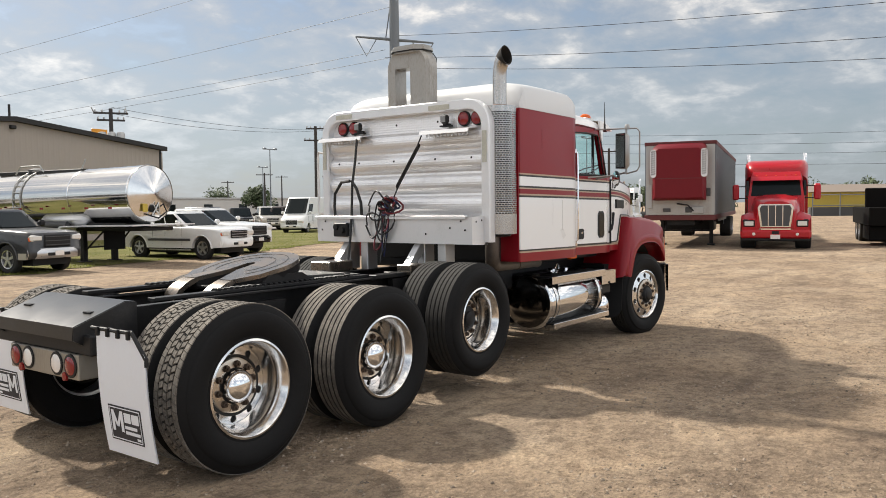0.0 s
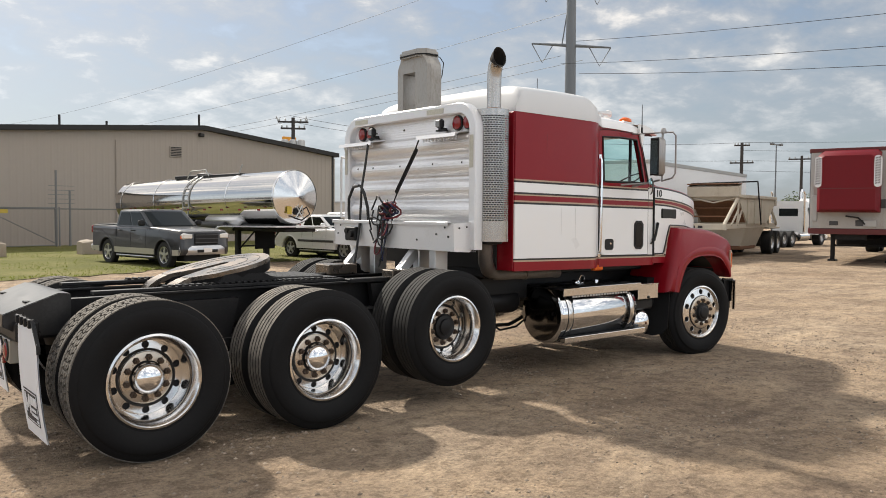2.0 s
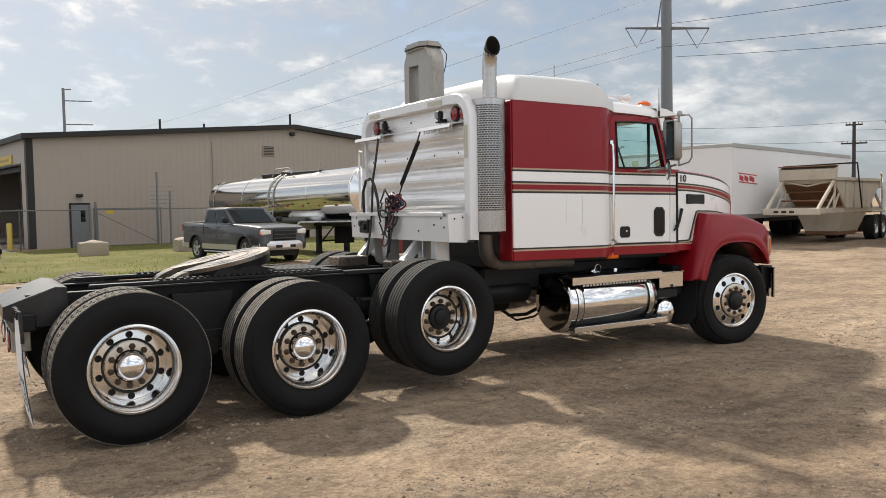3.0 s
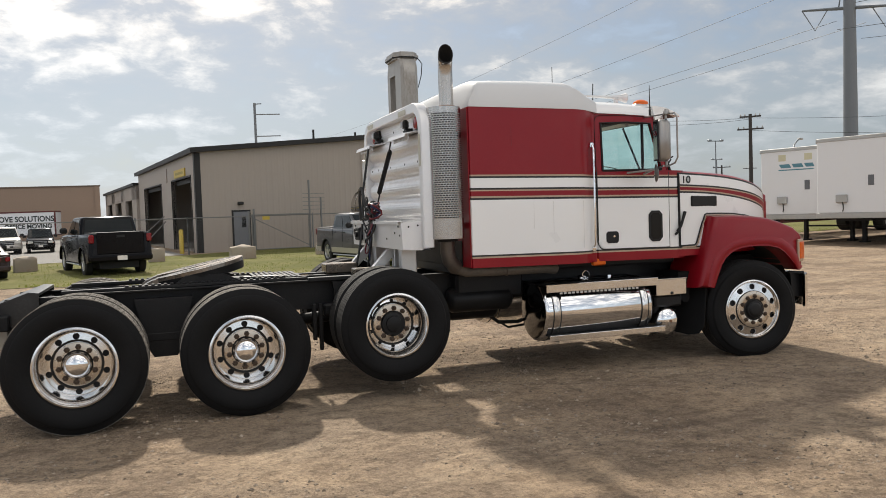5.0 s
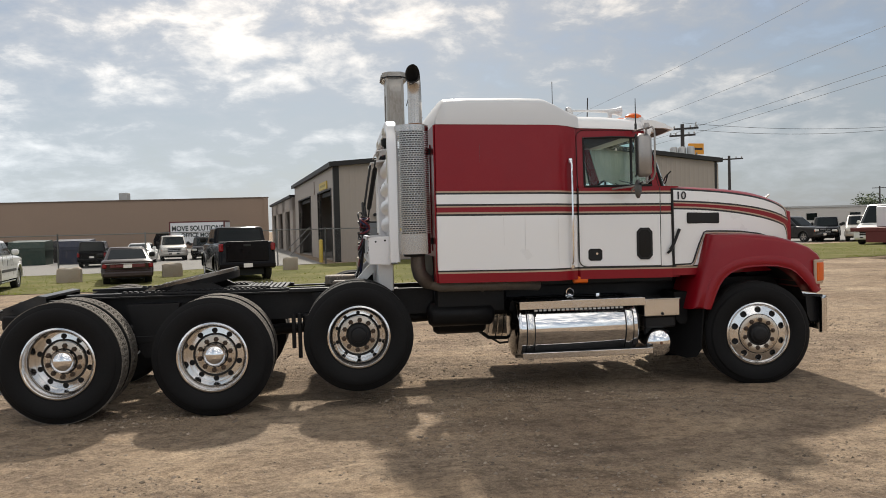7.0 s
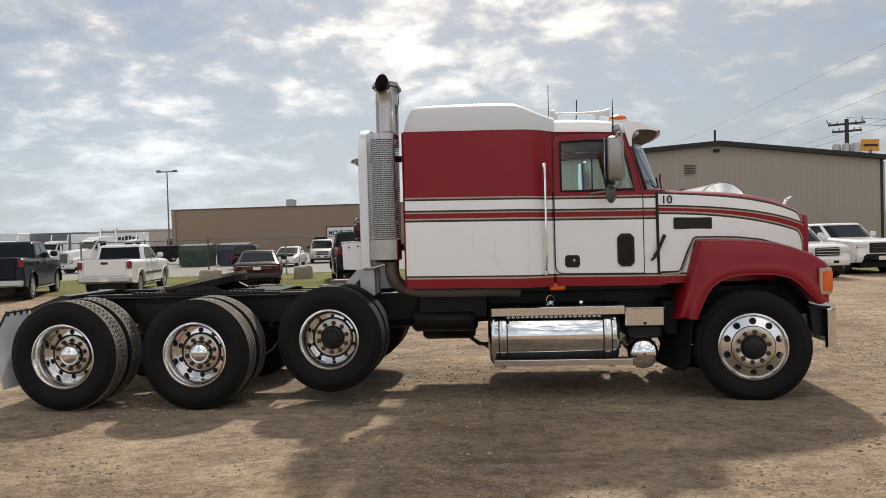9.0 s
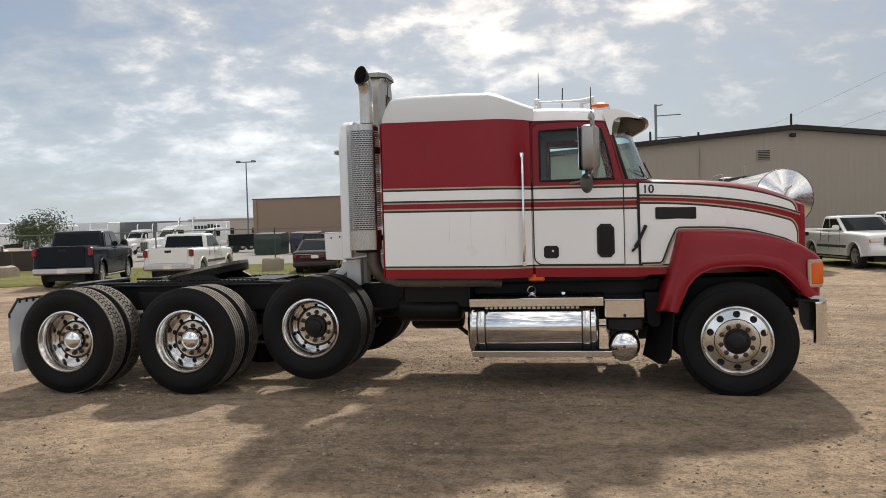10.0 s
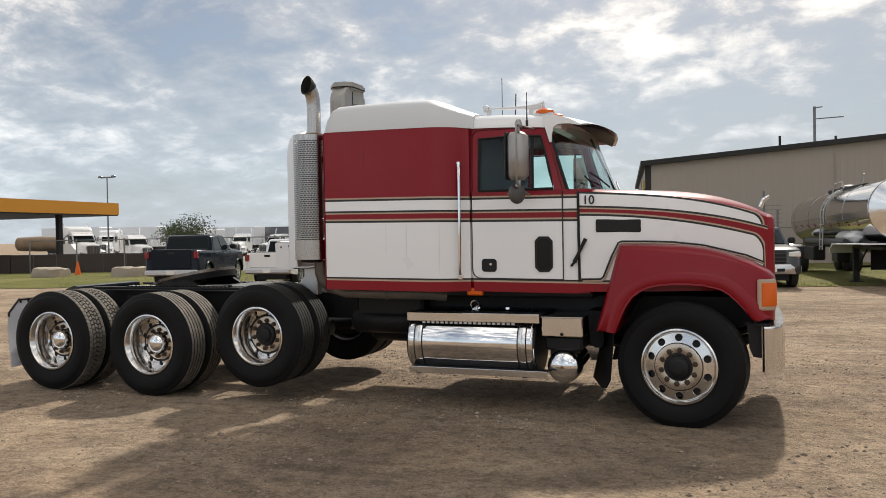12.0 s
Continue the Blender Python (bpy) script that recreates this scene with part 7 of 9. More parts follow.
# concrete blocks along the verge
BLOCK = material("stained_concrete", (0.36, 0.31, 0.25), 0.9, var=0.22, scale=2.2, fine=30.0, bump=0.02, bump_scale=30.0, dirt=0.8, dirt_color=(0.24, 0.15, 0.085))
random.seed(21)
for x, y, s_, rot in ((2.3, 25.2, 0.82, 6), (5.9, 25.6, 0.85, 10), (-5.4, 23.7, 0.60, 20), (-8.65, 21.9, 0.66, 4), (-1.0, 26.2, 0.5, 12), (-24.9, 20.6, 1.25, 8), (-20.8, 21.3, 1.28, 4)):
    hgt_ = 0.62 * (0.86 if s_ < 1.2 else 0.72)
    ring_ = [(-0.32, 0.0), (-0.33, 0.22), (-0.32, 0.42), (-0.30, 0.56), (-0.22, 0.62), (-0.05, 0.625), (0.12, 0.615), (0.25, 0.62), (0.31, 0.55), (0.325, 0.30), (0.32, 0.0)]
    rows_ = []
    for k in range(9):
        px = -0.60 + 1.2 * k / 8
        worn = 0.93 if k in (0, 8) else 1.0
        row_ = []
        for py, pz in ring_:
            n1 = noise.noise(Vector((px * 2.4 + x, py * 3.1, pz * 3.1 + y)))
            n2 = noise.noise(Vector((px * 7.0 + x, py * 8.0, pz * 8.0 + y)))
            row_.append(((px + 0.03 * n1) * s_, (py * worn + 0.05 * n1 + 0.02 * n2) * s_, max(0.0, pz * worn / 0.62 * hgt_ + (0.07 * n1 + 0.03 * n2) * (pz > 0.3))))
        rows_.append(row_)
    bk = Shape().loft(rows_)
    solo("concrete_block", bk, BLOCK, "weathered rust-stained concrete barrier block on the grass", "concrete block", "blocks along the verge", at=(x, y, 0.02), turn=rot)
cn = thing("traffic_cone", (-25.3, 22.6, 0), 0, "orange traffic cone with square base on the grass", "cone")
part("cone", Shape().lathe([(0.16, 0.03), (0.03, 0.70), (0.0, 0.70)], (0, 0, 0), "z", 14), AMBER_LENS, cn)
part("base", Shape().box(-0.2, 0.2, -0.2, 0.2, 0, 0.035, 0.01), AMBER_LENS, cn)

# poles and wires
def utility_pole(x, y, h, r=0.15, arms=((0.4, 1.2),), turn=0.0, mat_=None, label="weathered wooden utility pole with crossarms"):
    p = thing("utility_pole", (x, y, 0), turn, label, "utility pole", "utility poles")
    part("pole", Shape().tube([(0, 0, 0), (0, 0, h)], r, 10, radii=[r, r * 0.7]), mat_ or WOOD_POLE, p)
    for down, w in arms:
        part("crossarm", Shape().box(-w, w, -0.06, 0.06, h - down - 0.06, h - down + 0.06, 0.01), mat_ or WOOD_POLE, p)
        for k in (-0.9, -0.5, 0.5, 0.9):
            part("insulator", Shape().lathe([(0.04, 0.0), (0.06, 0.08), (0.03, 0.16), (0.0, 0.18)], (k * w, 0, h - down + 0.06), "z", 8), STEEL, p)
    return p


p1 = utility_pole(24.3, 43.4, 8.2, 0.17, ((0.30, 1.05), (0.75, 0.85)), -30)
for k in (-0.55, 0.0, 0.55):
    part("transformer", Shape().lathe([(0.0, 0.0), (0.26, 0.02), (0.26, 0.95), (0.20, 1.05), (0.0, 1.08)], (k, -0.35, 5.6), "z", 16), STEEL, p1, "grey transformer can")
part("cutout", Shape().tube([(-1.0, 0, 7.9), (-1.15, 0, 8.25)], 0.04, 6), STEEL, p1)
part("cutout", Shape().tube([(0.8, 0, 7.9), (0.9, 0, 8.3)], 0.04, 6), STEEL, p1)
utility_pole(62.9, 32.2, 8.1, 0.19, ((0.25, 0.65), (1.8, 1.0)), -58)
utility_pole(44.3, 45.3, 8.6, 0.18, ((0.2, 0.8), (1.2, 1.0)), -43)
utility_pole(67.4, 29.0, 7.0, 0.16, ((0.3, 1.1),), -62)
for x, y, h in ((105, 118, 8.0), (112, 112, 8.0), (98, 126, 7.0), (75, 88, 6.8), (36, 60, 7.4)):
    utility_pole(x, y, h, 0.16, ((0.3, 1.2),), -40)
for x, y, h in ((55.8, 64.5, 8.2), (68.5, 80.7, 7.2), (-28.8, 64.8, 8.4), (65.5, 30.4, 8.0), (-37.3, 37.3, 6.3)):
    lp = thing("light_pole", (x, y, 0), 0, "tall grey lot light pole with twin floodlights", "light pole", "lot lights")
    part("pole", Shape().tube([(0, 0, 0), (0, 0, h)], 0.10, 10, radii=[0.011 * h, 0.006 * h]), GREY_POLE, lp)
    q = h / 8.0
    part("crossarm", Shape().box(-0.7 * q, 0.7 * q, -0.04, 0.04, h - 0.1, h, 0.01), GREY_POLE, lp)
    for k in (-0.75 * q, 0.75 * q):
        part("floodlight", Shape().box(k - 0.20 * q, k + 0.20 * q, -0.16 * q, 0.14 * q, h - 0.10 * q, h + 0.10 * q, 0.05), GREY_POLE, lp)
sl_ = thing("street_lamp", (50.5, 47.5, 0), 30, "curved-arm street lamp on a steel pole", "street lamp")
part("pole", Shape().tube([(0, 0, 0), (0, 0, 5.6), (0.6, 0, 6.4), (1.8, 0, 6.9)], 0.07, 8), GREY_POLE, sl_)
part("lamp_head", Shape().box(1.7, 2.5, -0.14, 0.14, 6.82, 6.98, 0.05), STEEL, sl_)
antenna = thing("radio_mast", (15.3, 136.7, 0), 0, "thin steel radio mast with side arms", "mast")
part("mast", Shape().tube([(0, 0, 0), (0, 0, 21.6)], 0.22, 8), GREY_POLE, antenna)
for z in (21.4, 19.6, 15.8):
    part("side_arm", Shape().tube([(0, 0, z), (4.3 if z < 20 else 1.2, 0, z + 0.1)], 0.09, 6), GREY_POLE, antenna)
tower = thing("transmission_pole", (52.8, 43.5, 0), 0, "tall grey steel transmission pole with braced arms", "power pole")
part("pole", Shape().tube([(0, 0, 0), (0, 0, 34)], 0.55, 16, radii=[0.62, 0.30]), GREY_POLE, tower)
ARMS = []
for z, w in ((17.0, 3.6), (22.5, 3.2), (28.0, 3.2)):
    for s_ in (-1, 1):
        tip = Vector((0, 0, z)) + Vector((0.58, -0.81, 0)) * (w * s_) + Vector((0, 0, -0.35 * s_ + 0.0))
        part("arm", Shape().tube([(0, 0, z), tip], 0.10, 8, radii=[0.16, 0.08]), GREY_POLE, tower)
        v0 = Vector((0, 0, z)).lerp(tip, 0.45)
        low_pt = (v0 + tip) / 2 + Vector((0, 0, -1.7))
        part("insulator_string", Shape().tube([v0, low_pt, tip], 0.05, 6), GREY_POLE, tower)
        ARMS.append(Vector((52.8, 43.5, 0)) + low_pt)
part("brace", Shape().tube([(0.58 * -0.8, 0.81 * 0.8, 17.2), (0, 0, 22.4)], 0.06, 6), GREY_POLE, tower)


def wire(name_pts, r, sag=0.0):
    a, b = (Vector(p) for p in name_pts)
    pts_ = []
    for i in range(25):
        f = i / 24
        p = a.lerp(b, f)
        p.z -= 4 * sag * f * (1 - f)
        pts_.append(p)
    return Shape().tube(pts_, r, 5)


power = thing("power_line", (0, 0, 0), 0, "sagging overhead power cables between poles", "power line")
WIRES = [((51.5, 43.5, 15.9), (49.5, 260, 17.5), 0.03, 2.0), ((54.5, 43.5, 15.9), (54, 260, 17.5), 0.03, 2.0), ((53.2, 43.5, 20.2), (51, 260, 21.0), 0.03, 2.0), ((52.4, 43.5, 25.9), (50, 260, 27.0), 0.03, 2.0),
         ((51.5, 43.5, 15.2), (54, -110, 15.5), 0.03, 4.5), ((54.0, 43.5, 14.6), (56, -110, 15.0), 0.03, 5.0), ((53.0, 43.5, 17.4), (55, -110, 17.0), 0.03, 4.0),
         ((24.3, 43.4, 8.3), (44.3, 45.3, 8.3), 0.02, 0.4), ((44.3, 45.3, 8.3), (62.9, 32.2, 8.1), 0.02, 0.4), ((62.9, 32.2, 8.1), (95, -40, 9.5), 0.02, 1.0),
         ((62.9, 32.2, 6.5), (95, -40, 7.4), 0.02, 1.0), ((44.3, 45.3, 7.3), (62.9, 32.2, 6.5), 0.02, 0.4), ((44.3, 45.3, 8.2), (24.3, 43.4, 7.9), 0.02, 0.5), ((62.9, 32.2, 5.6), (95, -40, 6.2), 0.02, 1.0), ((62.9, 32.2, 7.4), (95, -40, 8.4), 0.02, 1.1)]
for a, b, r, sag in WIRES:
    part("cable", wire((a, b), r * 0.65, sag), HOSE, power)
sign_ = thing("hire_sign", (32.2, 58.5, 0), 10, "orange rectangular pole sign above the roof", "sign")
part("pole", Shape().tube([(0, 0, 0), (0, 0, 7.6)], 0.12, 8), GREY_POLE, sign_)
part("panel", Shape().box(-0.75, 0.75, -0.08, 0.08, 7.45, 8.4, 0.02), ORANGE, sign_, "orange sign panel")
part("bar", Shape().box(-0.6, 0.6, -0.09, -0.08, 7.82, 8.02), INK, sign_)

# ---------------------------------------------------------------- parked vehicles
TYRE = material("car_tyre", (0.011, 0.011, 0.011), 0.8, var=0.15)
ALLOY = material("alloy_wheel", (0.55, 0.55, 0.56), 0.3, metal=0.9, var=0.05)
CAR_GLASS = material("car_glass", (0.008, 0.011, 0.011), 0.05, var=0.05, ior=1.30)
GREY_CLAD = material("grey_plastic", (0.06, 0.06, 0.062), 0.6, var=0.1)
LAMP = material("clear_lamp", (0.70, 0.68, 0.64), 0.1, coat=0.8)
CHARCOAL = material("charcoal_paint", (0.022, 0.023, 0.026), 0.30, var=0.05, coat=0.5, dirt=0.04, ior=1.45)
SILVER = material("silver_paint", (0.42, 0.40, 0.37), 0.35, metal=0.3, var=0.05, coat=0.5)
CAR_WHITE = material("white_car_paint", (0.76, 0.76, 0.75), 0.3, var=0.03, coat=0.8, dirt=0.06)
CAR_BLACK = material("black_car_paint", (0.004, 0.004, 0.005), 0.16, var=0.1, ior=1.25)
NAVY = material("navy_paint", (0.005, 0.009, 0.016), 0.2, var=0.06, ior=1.28)
MAROON = material("maroon_paint", (0.026, 0.015, 0.015), 0.35, var=0.06, coat=0.3, ior=1.4)
CREAM = material("cream_paint", (0.56, 0.51, 0.42), 0.65, var=0.16, scale=1.5, dirt=0.75, dirt_color=(0.27, 0.20, 0.135))
MATT_BLACK = material("rusty_matt_black", (0.006, 0.0055, 0.005), 0.85, var=0.3, ior=1.2)
BRIGHT_RED = material("bright_red_paint", (0.40, 0.005, 0.012), 0.3, var=0.05, coat=0.3, ior=1.4)
TRAILER_WHITE = material("trailer_white", (0.72, 0.73, 0.75), 0.45, var=0.04, scale=1.0, dirt=0.18, dirt_color=(0.5, 0.46, 0.4))
TRAILER_GREY = material("corrugated_trailer", (0.14, 0.145, 0.155), 0.4, metal=0.4, var=0.06)
DARK_RED = material("dark_red_frame", (0.10, 0.015, 0.015), 0.6, var=0.15)
TANK_STEEL = material("mirror_stainless", (0.66, 0.64, 0.61), 0.09, metal=1.0, var=0.05, rough_var=0.05, dirt=0.3, dirt_color=(0.44, 0.38, 0.31))

KINDS = {
    "pickup": dict(side=[(2.55, .44), (2.86, .46), (2.92, .56), (2.92, .74), (2.89, .78), (2.90, 1.14), (2.86, 1.22), (2.70, 1.27), (2.2, 1.31), (1.55, 1.34), (1.2, 1.36), (-1.1, 1.37), (-2.84, 1.40), (-2.90, 1.36), (-2.90, .66), (-2.93, .62), (-2.93, .50), (-2.80, .46)],
                   low=.42, half=.99, belt=(1.20, -1.25, 1.355, .965), roof=(0.44, -1.14, 1.93, .835), wheels=(1.90, -1.75, .44), posts=(-0.12, -1.0), bed=(-2.78, -1.30)),
    "extcab": dict(side=[(2.4, .44), (2.66, .46), (2.72, .56), (2.73, .74), (2.68, .80), (2.69, 1.04), (2.62, 1.13), (2.4, 1.18), (1.9, 1.22), (1.3, 1.25), (-0.8, 1.26), (-2.64, 1.28), (-2.70, 1.24), (-2.70, .66), (-2.74, .62), (-2.74, .5), (-2.6, .46)],
                   low=.42, half=.95, belt=(1.05, -0.98, 1.25, .925), roof=(0.30, -0.86, 1.80, .79), wheels=(1.72, -1.62, .42), posts=(-0.15, -0.7), bed=(-2.62, -1.05)),
    "sedan": dict(side=[(2.3, .28), (2.55, .34), (2.6, .55), (2.55, .66), (2.45, .72), (1.0, .92), (-1.9, .98), (-2.5, .95), (-2.58, .88), (-2.56, .62), (-2.62, .56), (-2.6, .36), (-2.4, .30)],
                  low=.26, half=.92, belt=(1.05, -1.98, .95, .88), roof=(0.10, -1.20, 1.42, .66), wheels=(1.55, -1.45, .345), posts=(-0.25, -1.0), bed=None),
    "suv": dict(side=[(2.1, .36), (2.32, .42), (2.38, .62), (2.34, .95), (2.2, 1.02), (1.0, 1.12), (-2.2, 1.12), (-2.32, 1.05), (-2.34, .6), (-2.3, .42), (-2.1, .38)],
                low=.34, half=.93, belt=(1.05, -2.22, 1.10, .905), roof=(0.25, -2.05, 1.78, .74), wheels=(1.45, -1.35, .36), posts=(-0.1, -1.1), bed=None),
    "van": dict(side=[(2.7, .36), (2.92, .42), (2.95, .75), (2.85, 1.02), (2.2, 1.40), (-2.85, 1.42), (-2.92, 1.38), (-2.92, .45), (-2.8, .36)],
                low=.34, half=.98, belt=(2.25, -2.90, 1.40, .965), roof=(1.25, -2.86, 2.70, .84), wheels=(1.95, -1.75, .36), posts=(1.0, 0.95), bed=None),
}
wheel_cache = {}


def car_wheel(r):
    """Tyre, spoked rim and the dark drum behind it, outer face at y = 0."""
    if r not in wheel_cache:
        t = Shape().lathe([(r * 0.60, 0.03), (r * 0.66, 0.0), (r * 0.90, 0.0), (r, 0.035), (r, 0.21), (r * 0.92, 0.24), (r * 0.5, 0.24)], (0, 0, 0), "y", 28)
        d = Shape().lathe([(r * 0.63, 0.006), (r * 0.59, 0.012), (r * 0.565, 0.05), (r * 0.55, 0.12)], (0, 0, 0), "y", 24)
        d.lathe([(r * 0.17, 0.03), (r * 0.15, 0.008), (0.0, 0.004)], (0, 0, 0), "y", 14)
        for k in range(5):
            a = 2 * math.pi * k / 5 + 0.3
            c, s_ = math.cos(a), math.sin(a)
            pts = []
            for y in (0.012, 0.04):
                for q, w in ((0.08 * r, 0.10 * r), (0.585 * r, 0.085 * r)):
                    for e in (-1, 1):
                        pts.append((q * c - e * w * s_, y, q * s_ + e * w * c))
            d.add(pts, [(0, 1, 3, 2), (0, 2, 6, 4), (1, 5, 7, 3)])
        b = Shape().lathe([(r * 0.56, 0.07), (r * 0.3, 0.06), (0.0, 0.06)], (0, 0, 0), "y", 20)
        wheel_cache[r] = (t.mesh("tyre", [TYRE]), d.mesh("rim", [ALLOY]), b.mesh("brake", [GREY_CLAD]))
    return wheel_cache[r]


def car(name, kind, at, turn, paint, label, category, lower=None, bright=None, size=1.0):
    k = KINDS[kind]
    c = thing(name, at, turn, label, category, "parked cars")
    c.scale = (size, size, size)
    side, half, low = k["side"], k["half"], k["low"]
    wx0, wx1, r = k["wheels"]
    ra = r * 1.17
    fx, rx = max(p[0] for p in side), min(p[0] for p in side)
    fzt = max(p[1] for p in side if p[0] > fx - .12)
    rzt = max(p[1] for p in side if p[0] < rx + .12)

    def flank(x, z):
        """Half width of the body at a place on its side."""
        q = max(0.0, (x - fx + .75) / .75)
        e = max(0.0, (rx + .4 - x) / .4)
        return half * (1 - .13 * q * q - .04 * e * e) * (1 - .05 * max(0.0, z - .85)) * (1 - .08 * max(0.0, .62 - z))

    a0 = math.asin((low - r) / ra)
    out = list(side) 
    for wx in (wx1, wx0):
        out += [(wx - ra * math.cos(a0 + (math.pi - 2 * a0) * i / 12), r + ra * math.sin(a0 + (math.pi - 2 * a0) * i / 12)) for i in range(13)]
    body = Shape()
    rings = []
    for f, d in ((-1.0, .11), (-.985, .065), (-.95, .032), (-.86, .010), (-.6, 0.0), (.6, 0.0), (.86, .010), (.95, .032), (.985, .065), (1.0, .11)):
        ring = []
        for i, (x, z) in enumerate(out):
            if i < len(side):
                x, z = x * (1 - d / 2.9), z - (d if z > .9 else 0.0)
            ring.append((x, f * flank(x, z), z))
        rings.append(ring)
    body.loft(rings)
    part("body", body, paint, c, "", 40)
    if lower:
        for s_ in (-1, 1):
            cl = Shape()
            for x0, x1 in ((rx + .1, wx1 - ra - .02), (wx1 + ra + .02, wx0 - ra - .02), (wx0 + ra + .02, fx - .2)):
                cl.add([(x, s_ * (flank(x, z) + o), z) for o in (.008, -.03) for x, z in ((x0, low + .02), (x1, low + .02), (x1, low + .21), (x0, low + .21))], [(0, 1, 2, 3), (0, 1, 5, 4), (1, 2, 6, 5), (2, 3, 7, 6), (3, 0, 4, 7)])
            part("lower_cladding", cl, lower, c)
    bx0, bx1, bz, bw = k["belt"]
    rx0, rx1, rz, rw = k["roof"]
    lo = [(bx0 + .06, -bw * .60), (bx0 - .16, -bw * .95), (bx1 + .06, -bw * .95), (bx1, -bw * .88), (bx1, bw * .88), (bx1 + .06, bw * .95), (bx0 - .16, bw * .95), (bx0 + .06, bw * .60)]
    hi = [(rx0 + .02, -rw * .70), (rx0 - .12, -rw), (rx1 + .08, -rw), (rx1, -rw * .92), (rx1, rw * .92), (rx1 + .08, rw), (rx0 - .12, rw), (rx0 + .02, rw * .70)]

    def shrink(q, z):
        m = (rx0 + rx1) / 2
        return [((x - m) * q + m, y * q, z) for x, y in hi]
    house = Shape().loft([[(x, y, bz - .02) for x, y in lo], [(x, y, rz - .07) for x, y in hi], shrink(.975, rz - .045), shrink(.93, rz - .02), shrink(.84, rz - .006), shrink(.60, rz)])
    part("cabin", house, paint, c, "", 30)

    def pane(name_, i, j, f0, f1, g0, g1, lean=0.0):
        """A window on the wall between corners i and j; f along, g up, set a little proud."""
        q = []
        cen = Vector(((bx0 + bx1) / 2, 0, (bz + rz) / 2))
        for f, g_ in ((f0, g0), (f1, g0), (f1 - lean, g1), (f0, g1)):
            a = Vector((*lo[i], bz)).lerp(Vector((*lo[j], bz)), f)
            b = Vector((*hi[i], rz - .07)).lerp(Vector((*hi[j], rz - .07)), f)
            q.append(a.lerp(b, g_))
        nrm = (q[1] - q[0]).cross(q[3] - q[0]).normalized()
        if nrm.dot(q[0] - cen) < 0:
            nrm = -nrm
        vs = [p + nrm * 0.010 for p in q] + [p - nrm * 0.01 for p in q]
        part(name_, Shape().add(vs, [(0, 1, 2, 3), (0, 1, 5, 4), (1, 2, 6, 5), (2, 3, 7, 6), (3, 0, 4, 7)]), CAR_GLASS, c, "", 0)

    pane("windscreen", 0, 7, 0.0, 1.0, 0.05, 0.95)
    pane("windscreen", 0, 1, 0.0, 0.70, 0.05, 0.95)
    pane("windscreen", 7, 6, 0.0, 0.70, 0.05, 0.95)
    pane("rear_window", 3, 4, 0.04, 0.96, 0.08, 0.94)
    span = bx0 - .16 - (bx1 + .06)
    for a, b in ((1, 2), (6, 5)):
        f_post = (bx0 - .16 - k["posts"][0]) / span
        if kind == "van":
            pane("side_window", a, b, 0.03, 0.22, 0.12, 0.62)
            continue
        pane("side_window", a, b, 0.06, f_post - .025, 0.06, 0.93)
        pane("side_window", a, b, f_post + .02, 0.95 if kind != "suv" else 0.62, 0.06, 0.93, 0.04)
        if kind == "suv":
            pane("side_window", a, b, 0.66, 0.95, 0.10, 0.88)
    tm, rm, bm_ = car_wheel(r)
    for wx in (wx0, wx1):
        for s_ in (-1, 1):
            w_ = new("wheel")
            w_.parent = c
            w_.location = (wx, s_ * (flank(wx, r) - 0.025), r)
            w_.rotation_euler = (0, 0, 0 if s_ < 0 else math.pi)
            part("tyre", tm, TYRE, w_)
            part("rim", rm, ALLOY, w_)
            part("brake", bm_, GREY_CLAD, w_)
            lip = Shape().tube([(wx + ra * math.cos(radians(a)), s_ * (flank(wx, r + ra * math.sin(radians(a))) + .004), r + ra * math.sin(radians(a))) for a in range(0, 181, 15)], 0.022, 6)
            part("arch_lip", lip, paint if not lower else GREY_CLAD, c)
    fw_ = flank(fx, .8)
    big = kind in ("pickup", "extcab")
    bmp = Shape()
    bmp.grid(lambda u, v: (fx + .07 - .20 * abs(2 * u - 1) ** 4 - .05 * (2 * v - 1) ** 2, (2 * u - 1) * (fw_ + .05), low + .04 + (.30 if big else .26) * v), 12, 3)
    bmp.grid(lambda u, v: (fx - .10 - .20 * abs(2 * u - 1) ** 4, (2 * u - 1) * (fw_ + .04), low + .04 + (.30 if big else .26) * v), 12, 1)
    part("front_bumper", bmp, bright or (ALLOY if big else paint), c, "", 50)
    part("bumper_intake", Shape().box(fx, fx + .075, -fw_ * .45, fw_ * .45, low + .12, low + .22, 0.02), PLASTIC, c)
    gz0, gz1 = (.80 if big else .58), fzt - .05
    part("grille", Shape().box(fx - .06, fx + .02, -fw_ * .52, fw_ * .52, gz0, gz1, 0.025), PLASTIC, c)
    for i in range(3):
        z = gz0 + (i + .5) * (gz1 - gz0) / 3
        part("grille_bar", Shape().box(fx + .02, fx + .032, -fw_ * .50, fw_ * .50, z - .012, z + .012), ALLOY if bright != CAR_BLACK and not lower else GREY_CLAD, c)
    for s_ in (-1, 1):
        part("headlight", Shape().box(fx - .24, fx - .005, min(s_ * fw_ * .56, s_ * (fw_ + .02)), max(s_ * fw_ * .56, s_ * (fw_ + .02)), fzt - .25, fzt - .05, 0.05), LAMP, c)
        part("turn_lens", Shape().box(fx - .25, fx - .06, min(s_ * (fw_ - .03), s_ * (fw_ + .032)), max(s_ * (fw_ - .03), s_ * (fw_ + .032)), fzt - .25, fzt - .12, 0.03), AMBER_LENS, c)
        rw_ = flank(rx, .9)
